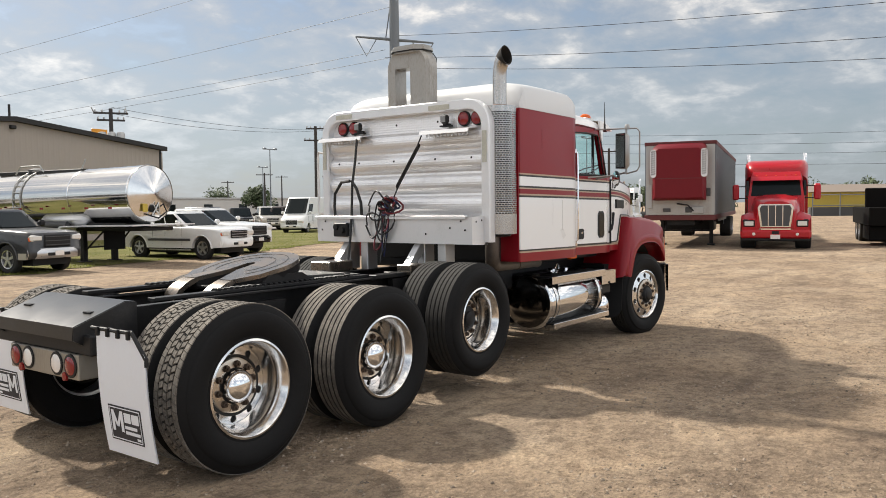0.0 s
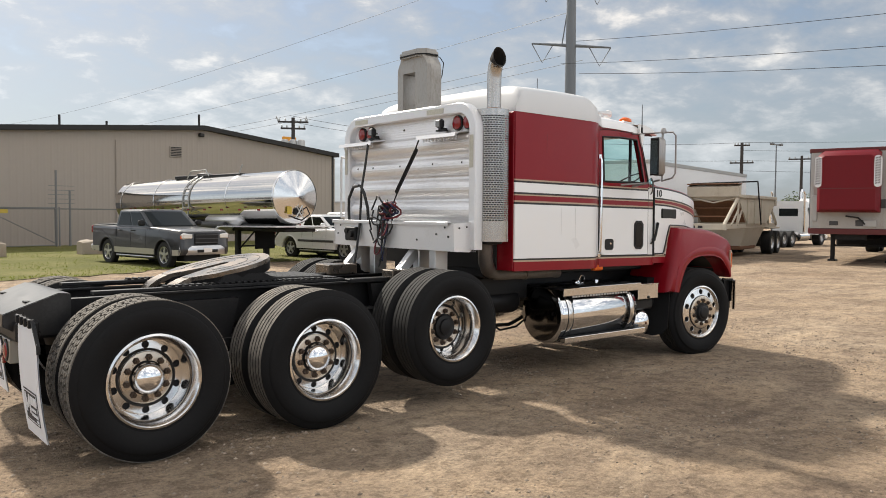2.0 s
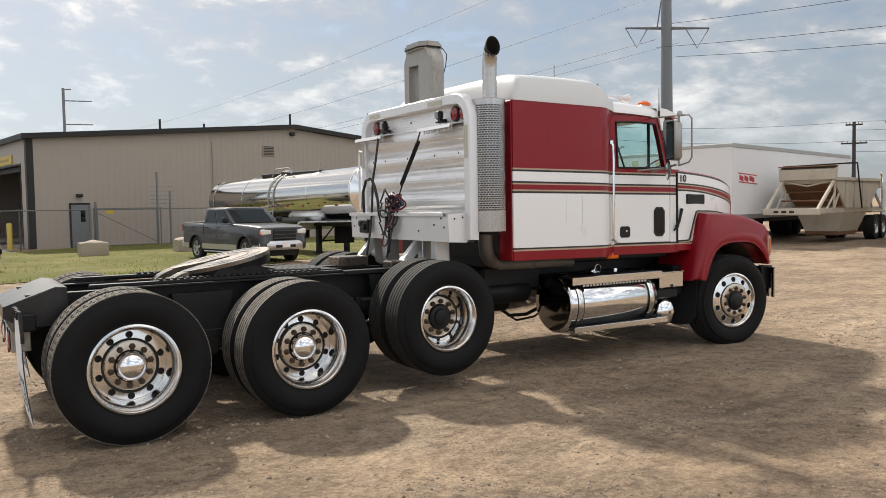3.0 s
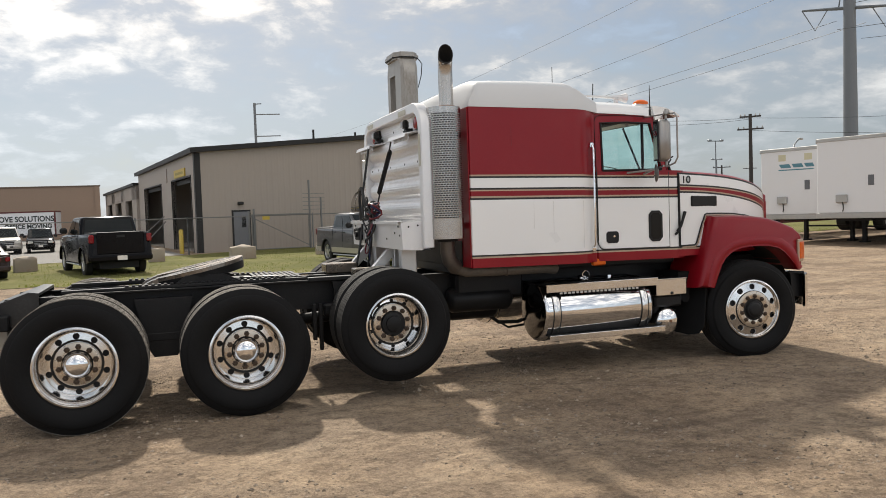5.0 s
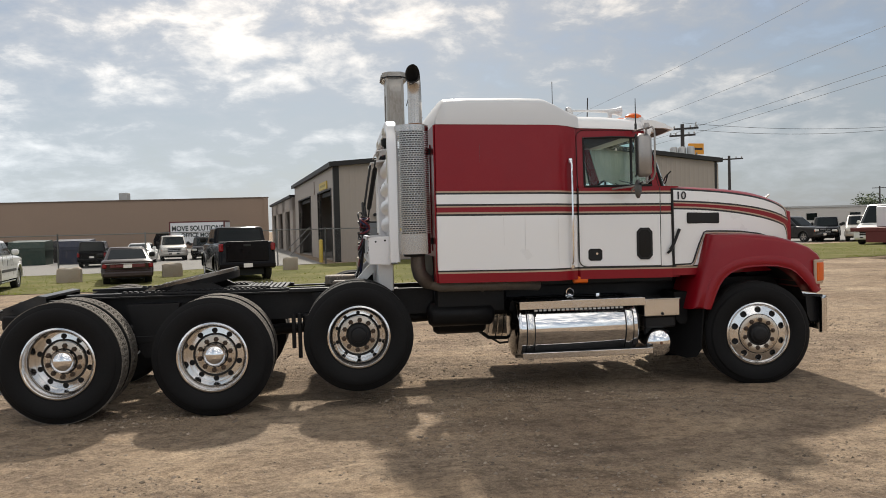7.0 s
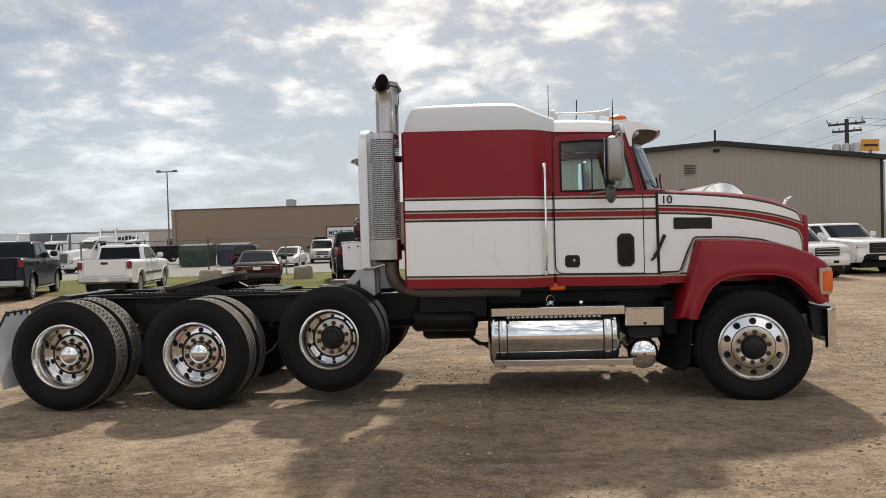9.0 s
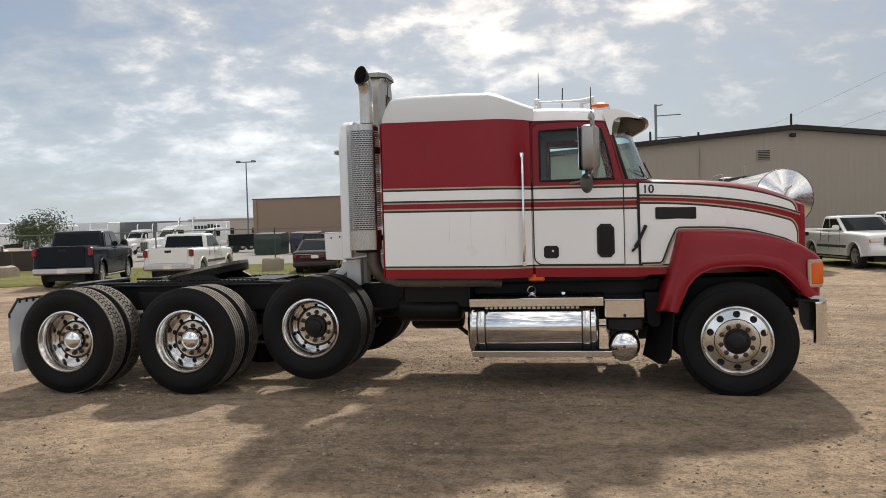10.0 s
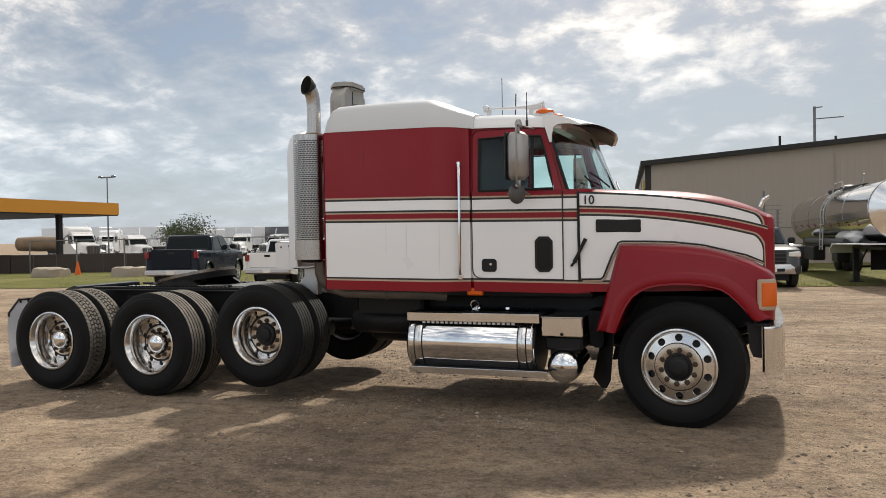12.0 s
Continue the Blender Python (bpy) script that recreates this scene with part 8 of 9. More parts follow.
        part("tail_light", Shape().box(rx - .015, rx + .14, min(s_ * (rw_ - .15), s_ * (rw_ + .008)), max(s_ * (rw_ - .15), s_ * (rw_ + .008)), rzt - .32 if kind != "sedan" else .66, rzt - .06 if kind != "sedan" else .82, 0.03), RED_LENS, c)
        mx = bx0 - .42
        part("door_mirror", Shape().box(mx - .06, mx + .08, min(s_ * bw, s_ * (bw + .24)), max(s_ * bw, s_ * (bw + .24)), bz + .02, bz + .22, 0.05), PLASTIC if paint != CAR_WHITE else paint, c)
        for hx in ((k["posts"][0] + .08,) if not big else (k["posts"][0] + .08, k["posts"][1] + .05)):
            y = flank(hx, bz - .14)
            part("door_handle", Shape().box(hx, hx + .18, min(s_ * (y - .02), s_ * (y + .03)), max(s_ * (y - .02), s_ * (y + .03)), bz - .16, bz - .125, .01), PLASTIC if paint != CAR_WHITE else paint, c)
        for gx in (bx0 - .35, k["posts"][0], k["posts"][1] - .12):
            part("door_gap", Shape().tube([(gx, s_ * (flank(gx, z) - .004), z) for z in (low + .12, .7, .9, bz)], .006, 5), PLASTIC, c)
        if big and paint == CAR_WHITE:
            a_, b_ = wx1 + ra + .06, wx0 - ra - .06
            part("rub_strip", Shape().add([(x, s_ * (flank(x, z) + o), z) for o in (.014, -.02) for x, z in ((a_, low + .27), (b_, low + .27), (b_, low + .36), (a_, low + .36))], [(0, 1, 2, 3), (0, 1, 5, 4), (1, 2, 6, 5), (2, 3, 7, 6), (3, 0, 4, 7)]), GREY_CLAD, c)
        if big:
            part("side_step", Shape().tube([(wx1 + ra + .1, s_ * (half - .05), low - .07), (wx0 - ra - .1, s_ * (half - .05), low - .07)], .03, 8), ALLOY, c)
    part("rear_bumper", Shape().box(rx - .10, rx + .2, -half * .96, half * .96, low + .06, low + .26, 0.05), bright or (ALLOY if big else paint), c)
    if kind == "sedan":
        part("tail_panel", Shape().box(rx - .012, rx + .05, -.62, .62, .67, .80, 0.02), material("dark_tail_panel", (0.10, 0.012, 0.014), 0.3, coat=0.5), c)
        part("trunk_trim", Shape().box(rx - .02, rx + .02, -.80, .80, .815, .83), ALLOY, c)
    part("number_plate", Shape().box(rx - .112 if big else rx - .03, rx - .10 if big else rx - .012, -.15, .15, low + .10 if big else .66, low + .24 if big else .79), WHITE_LENS, c)
    part("number_plate", Shape().box(fx + .072, fx + .085, -.15, .15, low + .12, low + .26), WHITE_LENS, c)
    if k["bed"]:
        b0, b1 = k["bed"]
        top = max(p[1] for p in side if p[0] < -1)
        part("bed_liner", Shape().box(b0, b1, -half * .80, half * .80, top - .04, top + .004), PLASTIC, c)
        part("tailgate", Shape().box(rx + .005, rx + .06, -.72, .72, .72, rzt + .005, 0.02), paint, c)
        part("tailgate_handle", Shape().box(rx - .004, rx + .01, -.12, .12, rzt - .16, rzt - .08), PLASTIC, c)
    part("underbody", Shape().box(rx + .35, fx - .35, -.60, .60, .24, .92), PLASTIC, c)
    return c


car("pickup_truck", "pickup", (5.91, 18.69, 0), -79.3, CHARCOAL, "charcoal crew-cab pickup with silver lower trim parked on grass", "pickup", lower=SILVER, size=0.90)
car("pickup_truck", "extcab", (12.34, 18.75, 0), -81, CAR_WHITE, "white extended-cab pickup parked on the verge", "pickup", size=0.89, bright=CAR_WHITE)
car("pickup_truck", "pickup", (14.6, 20.6, 0), -80, CAR_WHITE, "white pickup with black grille and bumper parked beyond another", "pickup", bright=CAR_BLACK, size=0.88)
car("pickup_truck", "pickup", (-2.7, 21.6, 0), 105, CAR_BLACK, "black crew-cab pickup parked tail towards the yard", "pickup", size=0.98, bright=CAR_BLACK)
car("sedan", "sedan", (-6.57, 21.6, 0), 105, MAROON, "dark maroon four-door sedan parked on the grass", "car", size=0.90)
car("pickup_truck", "pickup", (-13.3, 16.6, 0), 108.5, NAVY, "dark blue crew-cab pickup parked tail outward", "pickup", size=0.95)
car("pickup_truck", "extcab", (-10.2, 18.2, 0), 99.5, CAR_WHITE, "white compact pickup parked tail outward on the grass", "pickup", size=0.91)
car("van", "van", (33.4, 35.2, 0), -153, CAR_WHITE, "white high-roof delivery van on the street", "van", size=0.88)
car("car", "suv", (32.8, 44.3, 0), -70, CHARCOAL, "dark grey estate car on the far street", "car", size=1.0)
car("car", "suv", (35.0, 44.0, 0), -125, CAR_BLACK, "black estate car on the far street", "car", size=0.95)
car("car", "suv", (36.5, 42.4, 0), -125, SILVER, "silver sport utility car on the far street", "car", size=1.0)
car("car", "suv", (37.8, 40.4, 0), -60, MAROON, "dark red estate car on the far street", "car", size=1.0)
car("car", "suv", (-9.7, 45.6, 0), -77, SILVER, "silver sport utility car on the concrete lot", "car", size=0.90)
car("car", "suv", (-7.8, 46.0, 0), -82, CAR_BLACK, "black utility car on the concrete lot", "car", size=0.82)
car("car", "sedan", (-10.5, 40.2, 0), -84, CAR_WHITE, "white sedan on the concrete lot behind the fence", "car", size=0.86)
car("car", "suv", (-12.3, 37.8, 0), 100, CAR_BLACK, "dark utility car beyond the fence", "car", size=0.80)


# ---------------------------------------------------------------- road trucks and trailers
def dual(parent, x, z, w, r=0.50, mat_=TYRE):
    for s_ in (-1, 1):
        a = new("wheel")
        a.parent = parent
        a.location = (x, s_ * w, z)
        a.rotation_euler = (0, 0, 0 if s_ < 0 else math.pi)
        part("tyre", Shape().lathe([(r * .55, .03), (r * .62, 0.0), (r * .93, 0.0), (r, .03), (r, .50), (r * .9, .53), (0.0, .53)], (0, 0, 0), "y", 24), TYRE, a)
        part("rim", Shape().lathe([(r * .56, .01), (r * .52, .10), (r * .3, .10), (r * .2, .04), (0.0, .03)], (0, 0, 0), "y", 20), ALLOY, a)


def road_truck(at, turn, paint, label, sleeper=True, group="parked road trucks", box=None, size=1.0):
    """A long-nose road truck; its bumper's front is at x = 0."""
    c = thing("semi_truck", at, turn, label, "truck", group)
    c.scale = (size, size, size)
    hood_ = Shape()
    hood_.loft([[(-0.10, y * .62, z) for y, z in ((-1, .75), (-1, 1.35), (-.85, 1.62), (-.4, 1.72), (.4, 1.72), (.85, 1.62), (1, 1.35), (1, .75))],
                [(-0.35, y * .72, z) for y, z in ((-1, .75), (-1, 1.42), (-.85, 1.70), (-.4, 1.80), (.4, 1.80), (.85, 1.70), (1, 1.42), (1, .75))],
                [(-1.95, y * .86, z) for y, z in ((-1, .75), (-1, 1.60), (-.88, 1.86), (-.4, 1.98), (.4, 1.98), (.88, 1.86), (1, 1.60), (1, .75))]])
    part("bonnet", hood_, paint, c, "", 50)
    for s_ in (-1, 1):
        fe = Shape().loft([[(-0.12, s_ * y, z) for y, z in ((.55, .55), (.55, 1.0), (.80, 1.10), (1.10, 1.0), (1.12, .55))], [(-0.5, s_ * y, z) for y, z in ((.55, .55), (.55, 1.25), (.85, 1.32), (1.18, 1.18), (1.20, .55))],
                           [(-1.2, s_ * y, z) for y, z in ((.55, 1.0), (.55, 1.28), (.85, 1.35), (1.18, 1.22), (1.20, 1.0))], [(-1.9, s_ * y, z) for y, z in ((.55, .7), (.55, 1.2), (.85, 1.25), (1.15, 1.1), (1.18, .7))]])
        part("wing", fe, paint, c, "", 50)
        part("headlight", Shape().box(-.30, -.09, min(s_ * .68, s_ * 1.09), max(s_ * .68, s_ * 1.09), .80, 1.06, 0.06), LAMP, c, "clear headlight")
        part("headlight_bezel", Shape().box(-.30, -.098, min(s_ * .66, s_ * 1.11), max(s_ * .66, s_ * 1.11), .78, 1.08, 0.05), PLASTIC, c)
        mr = Shape().box(-2.30, -2.16, min(s_ * 1.32, s_ * 1.56), max(s_ * 1.32, s_ * 1.56), 1.78, 2.38, 0.05)
        part("mirror", mr, paint, c)
        part("mirror_arm", Shape().tube([(-2.2, s_ * 1.0, 1.85), (-2.22, s_ * 1.4, 1.85)], 0.02, 6).tube([(-2.2, s_ * 1.0, 2.3), (-2.22, s_ * 1.4, 2.3)], 0.02, 6), PLASTIC, c)
        part("fuel_tank", Shape().lathe([(0.0, -4.9), (.30, -4.85), (.30, -3.2), (0.0, -3.15)], (0, s_ * .85, .62), "x", 20), CHROME, c, "", 60)
    part("bumper", Shape().box(-.35, 0.0, -1.18, 1.18, .38, .70, 0.08), paint, c)
    part("bumper_skirt", Shape().box(-.33, -.03, -1.12, 1.12, .30, .40, 0.03), PLASTIC, c)
    for y in (-.72, .72):
        part("fog_lamp", Shape().lathe([(.06, -.004), (.05, .006), (0.0, .008)], (0, y, .55), "x", 14), LAMP, c)
    part("number_plate", Shape().box(0.0, .012, -.16, .16, .38, .53), WHITE_LENS, c)
    part("air_dam", Shape().box(-.05, .004, -.12, .12, .55, .66), PLASTIC, c)
    gq = Shape()
    out = [(-.50, .80), (-.60, 1.50), (-.52, 1.62), (.52, 1.62), (.60, 1.50), (.50, .80)]
    gq.prism(out, "x", -.14, -.055)
    part("grille_surround", gq, CHROME, c, "chrome grille surround")
    part("grille_mesh", Shape().prism([(y * .88, 1.21 + (z - 1.21) * .90) for y, z in out], "x", -.06, -.045), GREY_CLAD, c)
    bars = Shape()
    for y in (-.24, 0.0, .24):
        bars.box(-.05, -.03, y - .015, y + .015, .84, 1.58, 0.005)
    part("grille_bar", bars, CHROME, c)
    cab_ = Shape()
    cab_.loft([[(-1.85, y, .75) for y in (-1.0, 1.0)][::1] + [(-4.0, 1.08, .75), (-4.0, -1.08, .75)], [(-1.95, -.98, 1.86), (-1.95, .98, 1.86), (-4.0, 1.08, 1.86), (-4.0, -1.08, 1.86)],
               [(-2.45, -.90, 2.62), (-2.45, .90, 2.62), (-4.0, 1.02, 2.66), (-4.0, -1.02, 2.66)], [(-2.75, -.84, 2.86), (-2.75, .84, 2.86), (-4.0, .98, 2.95), (-4.0, -.98, 2.95)]])
    part("cab", cab_, paint, c, "", 30)
    ws2 = Shape().add([(-1.975, -.88, 1.95), (-1.975, .88, 1.95), (-2.40, .83, 2.55), (-2.40, -.83, 2.55), (-2.0, -.88, 1.93), (-2.0, .88, 1.93), (-2.44, .83, 2.55), (-2.44, -.83, 2.55)], [(0, 1, 2, 3), (0, 1, 5, 4), (1, 2, 6, 5), (2, 3, 7, 6), (3, 0, 4, 7)])
    part("windscreen", ws2, CAR_GLASS, c, "", 0)
    part("windscreen_visor", Shape().prism([(-2.30, 2.60), (-2.18, 2.52), (-2.45, 2.68)], "y", -.88, .88), paint, c)
    for s_ in (-1, 1):
        part("side_window", Shape().prism([(-2.15, 1.95), (-2.50, 2.52), (-3.15, 2.52), (-3.15, 1.90)], "y", min(s_ * .97, s_ * 1.065), max(s_ * .97, s_ * 1.065)), CAR_GLASS, c, "", 0)
        part("exhaust_stack", Shape().tube([(-4.1, s_ * 1.05, .9), (-4.1, s_ * 1.05, 3.4), (-4.25, s_ * 1.05, 3.6)], 0.07, 10), CHROME, c)
    part("rear_window", Shape().box(-4.015, -3.99, -.62, .62, 1.95, 2.45, .004), CAR_GLASS, c)
    if sleeper:
        def sleeper_ring(x, w, z0, z1):
            return [(x, -w, z0), (x, w, z0), (x, w, z1 - .28), (x, w - .03, z1 - .14), (x, w - .10, z1 - .04), (x, w - .24, z1), (x, -w + .24, z1), (x, -w + .10, z1 - .04), (x, -w + .03, z1 - .14), (x, -w, z1 - .28)]
        sl2 = Shape().loft([sleeper_ring(-2.85, .93, 2.70, 2.98), sleeper_ring(-3.0, 1.04, 2.64, 3.14), sleeper_ring(-3.3, 1.12, 2.55, 3.28), sleeper_ring(-3.9, 1.16, 2.3, 3.35), sleeper_ring(-4.02, 1.17, .8, 3.36), sleeper_ring(-5.6, 1.17, .8, 3.38)])
        part("sleeper", sl2, paint, c, "", 50)
    part("frame_rail", Shape().box(-8.2, -1.0, -.42, .42, .72, .98, 0.01), FRAME, c)
    for x in (-1.15, -6.3, -7.6):
        dual(c, x, .50, 1.20)
    for y in (-.7, -.35, 0, .35, .7):
        part("roof_marker", Shape().lathe([(.035, 0), (.025, .03), (0, .035)], (-2.56, y, 2.70), "z", 10), AMBER_LENS, c)
    if box:
        part("box_body", Shape().box(-11.5, -4.3, -1.22, 1.22, 1.05, 3.75, 0.03), box, c)
    return c


OLD_TAPE = material("old_tape", (0.55, 0.52, 0.36), 0.6)


def box_trailer(at, turn, skin, face, label, length=14.6, height=4.05, unit=None, rail=None, logo=None, floor=1.15):
    """A box trailer; the middle of its front wall is at x = 0, its body reaches back."""
    c = thing("box_trailer", at, turn, label, "trailer", "parked trailers")
    part("box", Shape().box(-length, 0, -1.28, 1.28, floor, height, 0.02), skin, c, "", 30)
    part("front_wall", Shape().box(0.0, 0.03, -1.24, 1.24, floor + .1, height - .04, 0.01), face, c)
    for y in (-1.29, 1.29):
        part("top_rail", Shape().box(-length, 0.02, y - .02, y + .02, height - .12, height + .03, 0.01), rail or STEEL, c)
        part("bottom_rail", Shape().box(-length, 0.02, y - .02, y + .02, floor - .07, floor + .11, 0.01), rail or STEEL, c)
    part("front_top_rail", Shape().box(0.0, 0.05, -1.29, 1.29, height - .10, height + .03, 0.01), rail or STEEL, c)
    part("front_bottom_rail", Shape().box(0.0, 0.05, -1.29, 1.29, floor - .10, floor + .09, 0.01), rail or STEEL, c)
    part("chassis", Shape().box(-length, -.3, -.5, .5, .86, floor - .02).box(-length * .62, -3.2, -1.15, 1.15, floor - .22, floor - .02).box(-length, -length + 3.6, -.9, .9, .62, .95), FRAME, c)
    seam_ = Shape()
    n_ = 24 if skin == TRAILER_WHITE else 120
    lip = .001 if skin == TRAILER_WHITE else .009
    for i in range(n_):
        for y in (-1.28, 1.28):
            seam_.box(-length + (i + 0.5) * length / n_, -length + (i + 0.5) * length / n_ + .05, y - lip, y + lip, 1.26, height - .12)
    tagged(part("side_rib", seam_, skin, c, "", 0), kind="stuff")
    for s_ in (-1, 1):
        part("landing_leg", Shape().box(-2.6, -2.45, s_ * .95 - .07, s_ * .95 + .07, .05, 1.1, 0.01).box(-2.7, -2.35, s_ * .95 - .14, s_ * .95 + .14, 0.0, .06), FRAME, c)
    part("leg_brace", Shape().box(-2.56, -2.49, -.95, .95, .55, .62), FRAME, c)
    for x in (-length + 1.2, -length + 2.5):
        dual(c, x, .50, 1.22)
    part("mudflap", Shape().box(-length + .35, -length + .38, -1.2, -.6, .2, .95).box(-length + .35, -length + .38, .6, 1.2, .2, .95), RUBBER, c)
    if unit:
        u = part("refrigeration_unit", Shape().loft([[(0.03, y, z) for y, z in ((-.95, 1.80), (.95, 1.80), (.95, 3.84), (.8, 3.94), (-.8, 3.94), (-.95, 3.84))], [(.45, y, z) for y, z in ((-.95, 1.82), (.95, 1.82), (.95, 3.72), (.8, 3.82), (-.8, 3.82), (-.95, 3.72))],
                                               [(.58, y, z) for y, z in ((-.85, 1.90), (.85, 1.90), (.85, 3.62), (.70, 3.72), (-.70, 3.72), (-.85, 3.62))]]), unit, c, "dark red refrigeration unit", 40)
        for s_ in (-1, 1):
            y_m = s_ * .91
            pill = [(y_m + .11 * math.cos(radians(a_)), 3.59 + .11 * math.sin(radians(a_))) for a_ in range(0, 181, 30)] + [(y_m + .11 * math.cos(radians(a_)), 2.76 + .11 * math.sin(radians(a_))) for a_ in range(180, 361, 30)]
            part("side_grille", Shape().prism(pill, "x", .47, .59), TRAILER_WHITE, u)
            f2 = Shape()
            for i in range(11):
                for j in (-1, 1):
                    z_ = 2.74 + i * .083 + (.02 if j > 0 else 0)
                    f2.add([(.591, y_m + j * .045 - .036, z_), (.591, y_m + j * .045 + .036, z_ + .03), (.591, y_m + j * .045 + .036, z_ + .072), (.591, y_m + j * .045 - .036, z_ + .042)], [(0, 1, 2, 3)])
            tagged(part("grille_slot", f2, PLASTIC, u), kind="stuff")
        part("panel_joint", Shape().box(.575, .583, -.86, .86, 2.60, 2.625), DARK_RED, u)
        for y in (-1.20, 1.20):
            part("corner_strip", Shape().box(.03, .045, y - .05, y + .05, 1.30, 3.84), STEEL, c)
        for y0, y1, z0, z1 in ((-.62, -.34, 1.36, 1.50), (.20, .62, 1.34, 1.54), (.95, 1.10, 1.95, 2.25)):
            part("service_plate", Shape().box(.03, .06, y0, y1, z0, z1, .01), GREY_CLAD, c)
        part("cross_tank", Shape().box(-4.6, -3.4, -1.0, 1.0, .55, .98, .06), FRAME, c, "dark equipment slung under the trailer")
        part("hose", Shape().tube([(.1, -.1, 1.68), (.15, .3, 1.62), (.1, .5, 1.4)], 0.03, 6), HOSE, c)
        part("connector_box", Shape().box(.03, .10, .45, .85, 1.32, 1.55, .01), STEEL, c)
        part("side_plate", Shape().box(.03, .08, -1.2, -1.02, 1.5, 2.4, .01), STEEL, c)
    else:
        part("connector_box", Shape().box(.03, .12, -.55, -.15, 1.5, 1.78, .02), STEEL, c)
        part("code_plate", Shape().box(.03, .04, .55, .75, floor + 1.0, floor + 1.35), TRAILER_GREY, c)
        part("connector_hose", Shape().tube([(.1, -.3, 1.55), (.14, -.25, 1.3), (.1, -.3, 1.2)], 0.02, 6), HOSE, c)
    if logo:
        if logo == "face":
            teal = material("teal_print", (0.08, 0.22, 0.28), 0.5)
            for y0, y1, z0, z1 in ((-.95, -.62, 2.86, 3.00), (-.52, -.12, 2.86, 3.00), (-.02, .4, 2.86, 3.00), (-.95, .45, 2.76, 2.80)):
                part("emblem_bar", Shape().prism([(-y0, z0), (-y1, z0), (-y1 - .08, z1), (-y0 - .08, z1)], "x", .031, .038), teal, c)
            part("patch", Shape().box(.031, .037, .55, .85, 3.12, 3.36), OLD_TAPE, c)
            part("patch", Shape().box(.031, .037, -.5, -.2, 3.12, 3.36), OLD_TAPE, c)
        else:
            red_ = material("red_print", (0.45, 0.03, 0.03), 0.5)
            for s_ in (-1, 1):
                for x0, x1, z0, z1 in ((-2.1, -.4, 2.64, 2.68), (-2.15, -.45, 2.32, 2.36), (-.85, -.5, 2.42, 2.60), (-1.3, -.95, 2.41, 2.59), (-1.85, -1.4, 2.40, 2.58)):
                    part("emblem_bar", Shape().prism([(x0, z0 - .05), (x1, z0 + .02), (x1, z1 + .02), (x0, z1 - .05)], "y", s_ * 1.283 - .004, s_ * 1.283 + .004), red_, c, "faded red banner bar")
            for i in range(6):
                part("code_bar", Shape().box(-.5, -.38, -1.291, -1.285, 1.7 + i * .12, 1.78 + i * .12), INK, c)
    return c


ROW = 194.6
road_truck((25.4, 2.5, 0), ROW, BRIGHT_RED, "bright red long-nose road truck with chrome grille, parked facing the yard")
box_trailer((25.0, 5.85, 0), ROW, TRAILER_GREY, material("weathered_nose_panel", (0.40, 0.39, 0.37), 0.55, var=0.14, scale=1.6, dirt=0.7, dirt_color=(0.17, 0.13, 0.10), stretch=(1, 1, 0.4)), "corrugated refrigerated trailer with dark red cooling unit", unit=material("cooling_unit_red", (0.14, 0.003, 0.008), 0.45, var=0.08, ior=1.35), rail=DARK_RED, height=3.98)
box_trailer((21.55, 13.15, 0), ROW + 0.5, TRAILER_WHITE, TRAILER_WHITE, "white box trailer with red emblem on its side", length=13.4, logo="side", height=3.72, floor=1.06)
box_trailer((21.75, 16.2, 0), ROW + 1, TRAILER_WHITE, TRAILER_WHITE, "white box trailer with teal emblem on its front", logo="face", height=3.58, floor=1.02)

# black flatbed truck at the end of the row
bk = thing("flatbed_truck", (29.3, -1.1, 0), ROW, "black flatbed body with headboard at the row's end", "truck")
part("bed", Shape().box(-7, 0, -1.25, 1.25, .75, 1.45, 0.03), MATT_BLACK, bk)
part("headboard", Shape().box(-1.6, -1.4, -1.25, 1.25, 1.4, 2.2, 0.03), MATT_BLACK, bk)
part("toolbox", Shape().box(-2.8, -.2, -1.2, 1.2, .2, .74, 0.03), MATT_BLACK, bk)
part("white_tag", Shape().box(0.0, .03, .95, 1.25, .95, 1.3), WHITE_LENS, bk)
for x in (-4.5, -5.8):
    dual(bk, x, .5, 1.2)
part("landing_leg", Shape().box(-.5, -.35, -.6, -.5, 0, .8), FRAME, bk)

# cream bottom-dump trailer
dt = thing("bottom_dump_trailer", (23.44, 10.66, 0), ROW, "dusty cream bottom-dump hopper trailer with darkened brown sloping front", "trailer")
dt.scale = (0.85, 0.80, 1.0)
hop = Shape().loft([[(-1.9, -1.2, 2.45), (-1.9, 1.2, 2.45), (-8.3, 1.2, 2.40), (-8.3, -1.2, 2.40)], [(-2.0, -1.2, 2.25), (-2.0, 1.2, 2.25), (-8.2, 1.2, 2.15), (-8.2, -1.2, 2.15)],
                    [(-3.4, -1.18, 1.35), (-3.4, 1.18, 1.35), (-6.8, 1.18, 1.35), (-6.8, -1.18, 1.35)], [(-3.7, -.75, .38), (-3.7, .75, .38), (-6.4, .75, .38), (-6.4, -.75, .38)]])
part("hopper", hop, CREAM, dt, "dusty cream hopper", 20)
part("hopper_rim", Shape().box(-8.35, -8.15, -1.28, 1.28, 2.1, 2.48, .02).box(-8.3, -1.8, -1.3, -1.2, 2.36, 2.48, .01).box(-8.3, -1.8, 1.2, 1.3, 2.36, 2.48, .01), CREAM, dt)
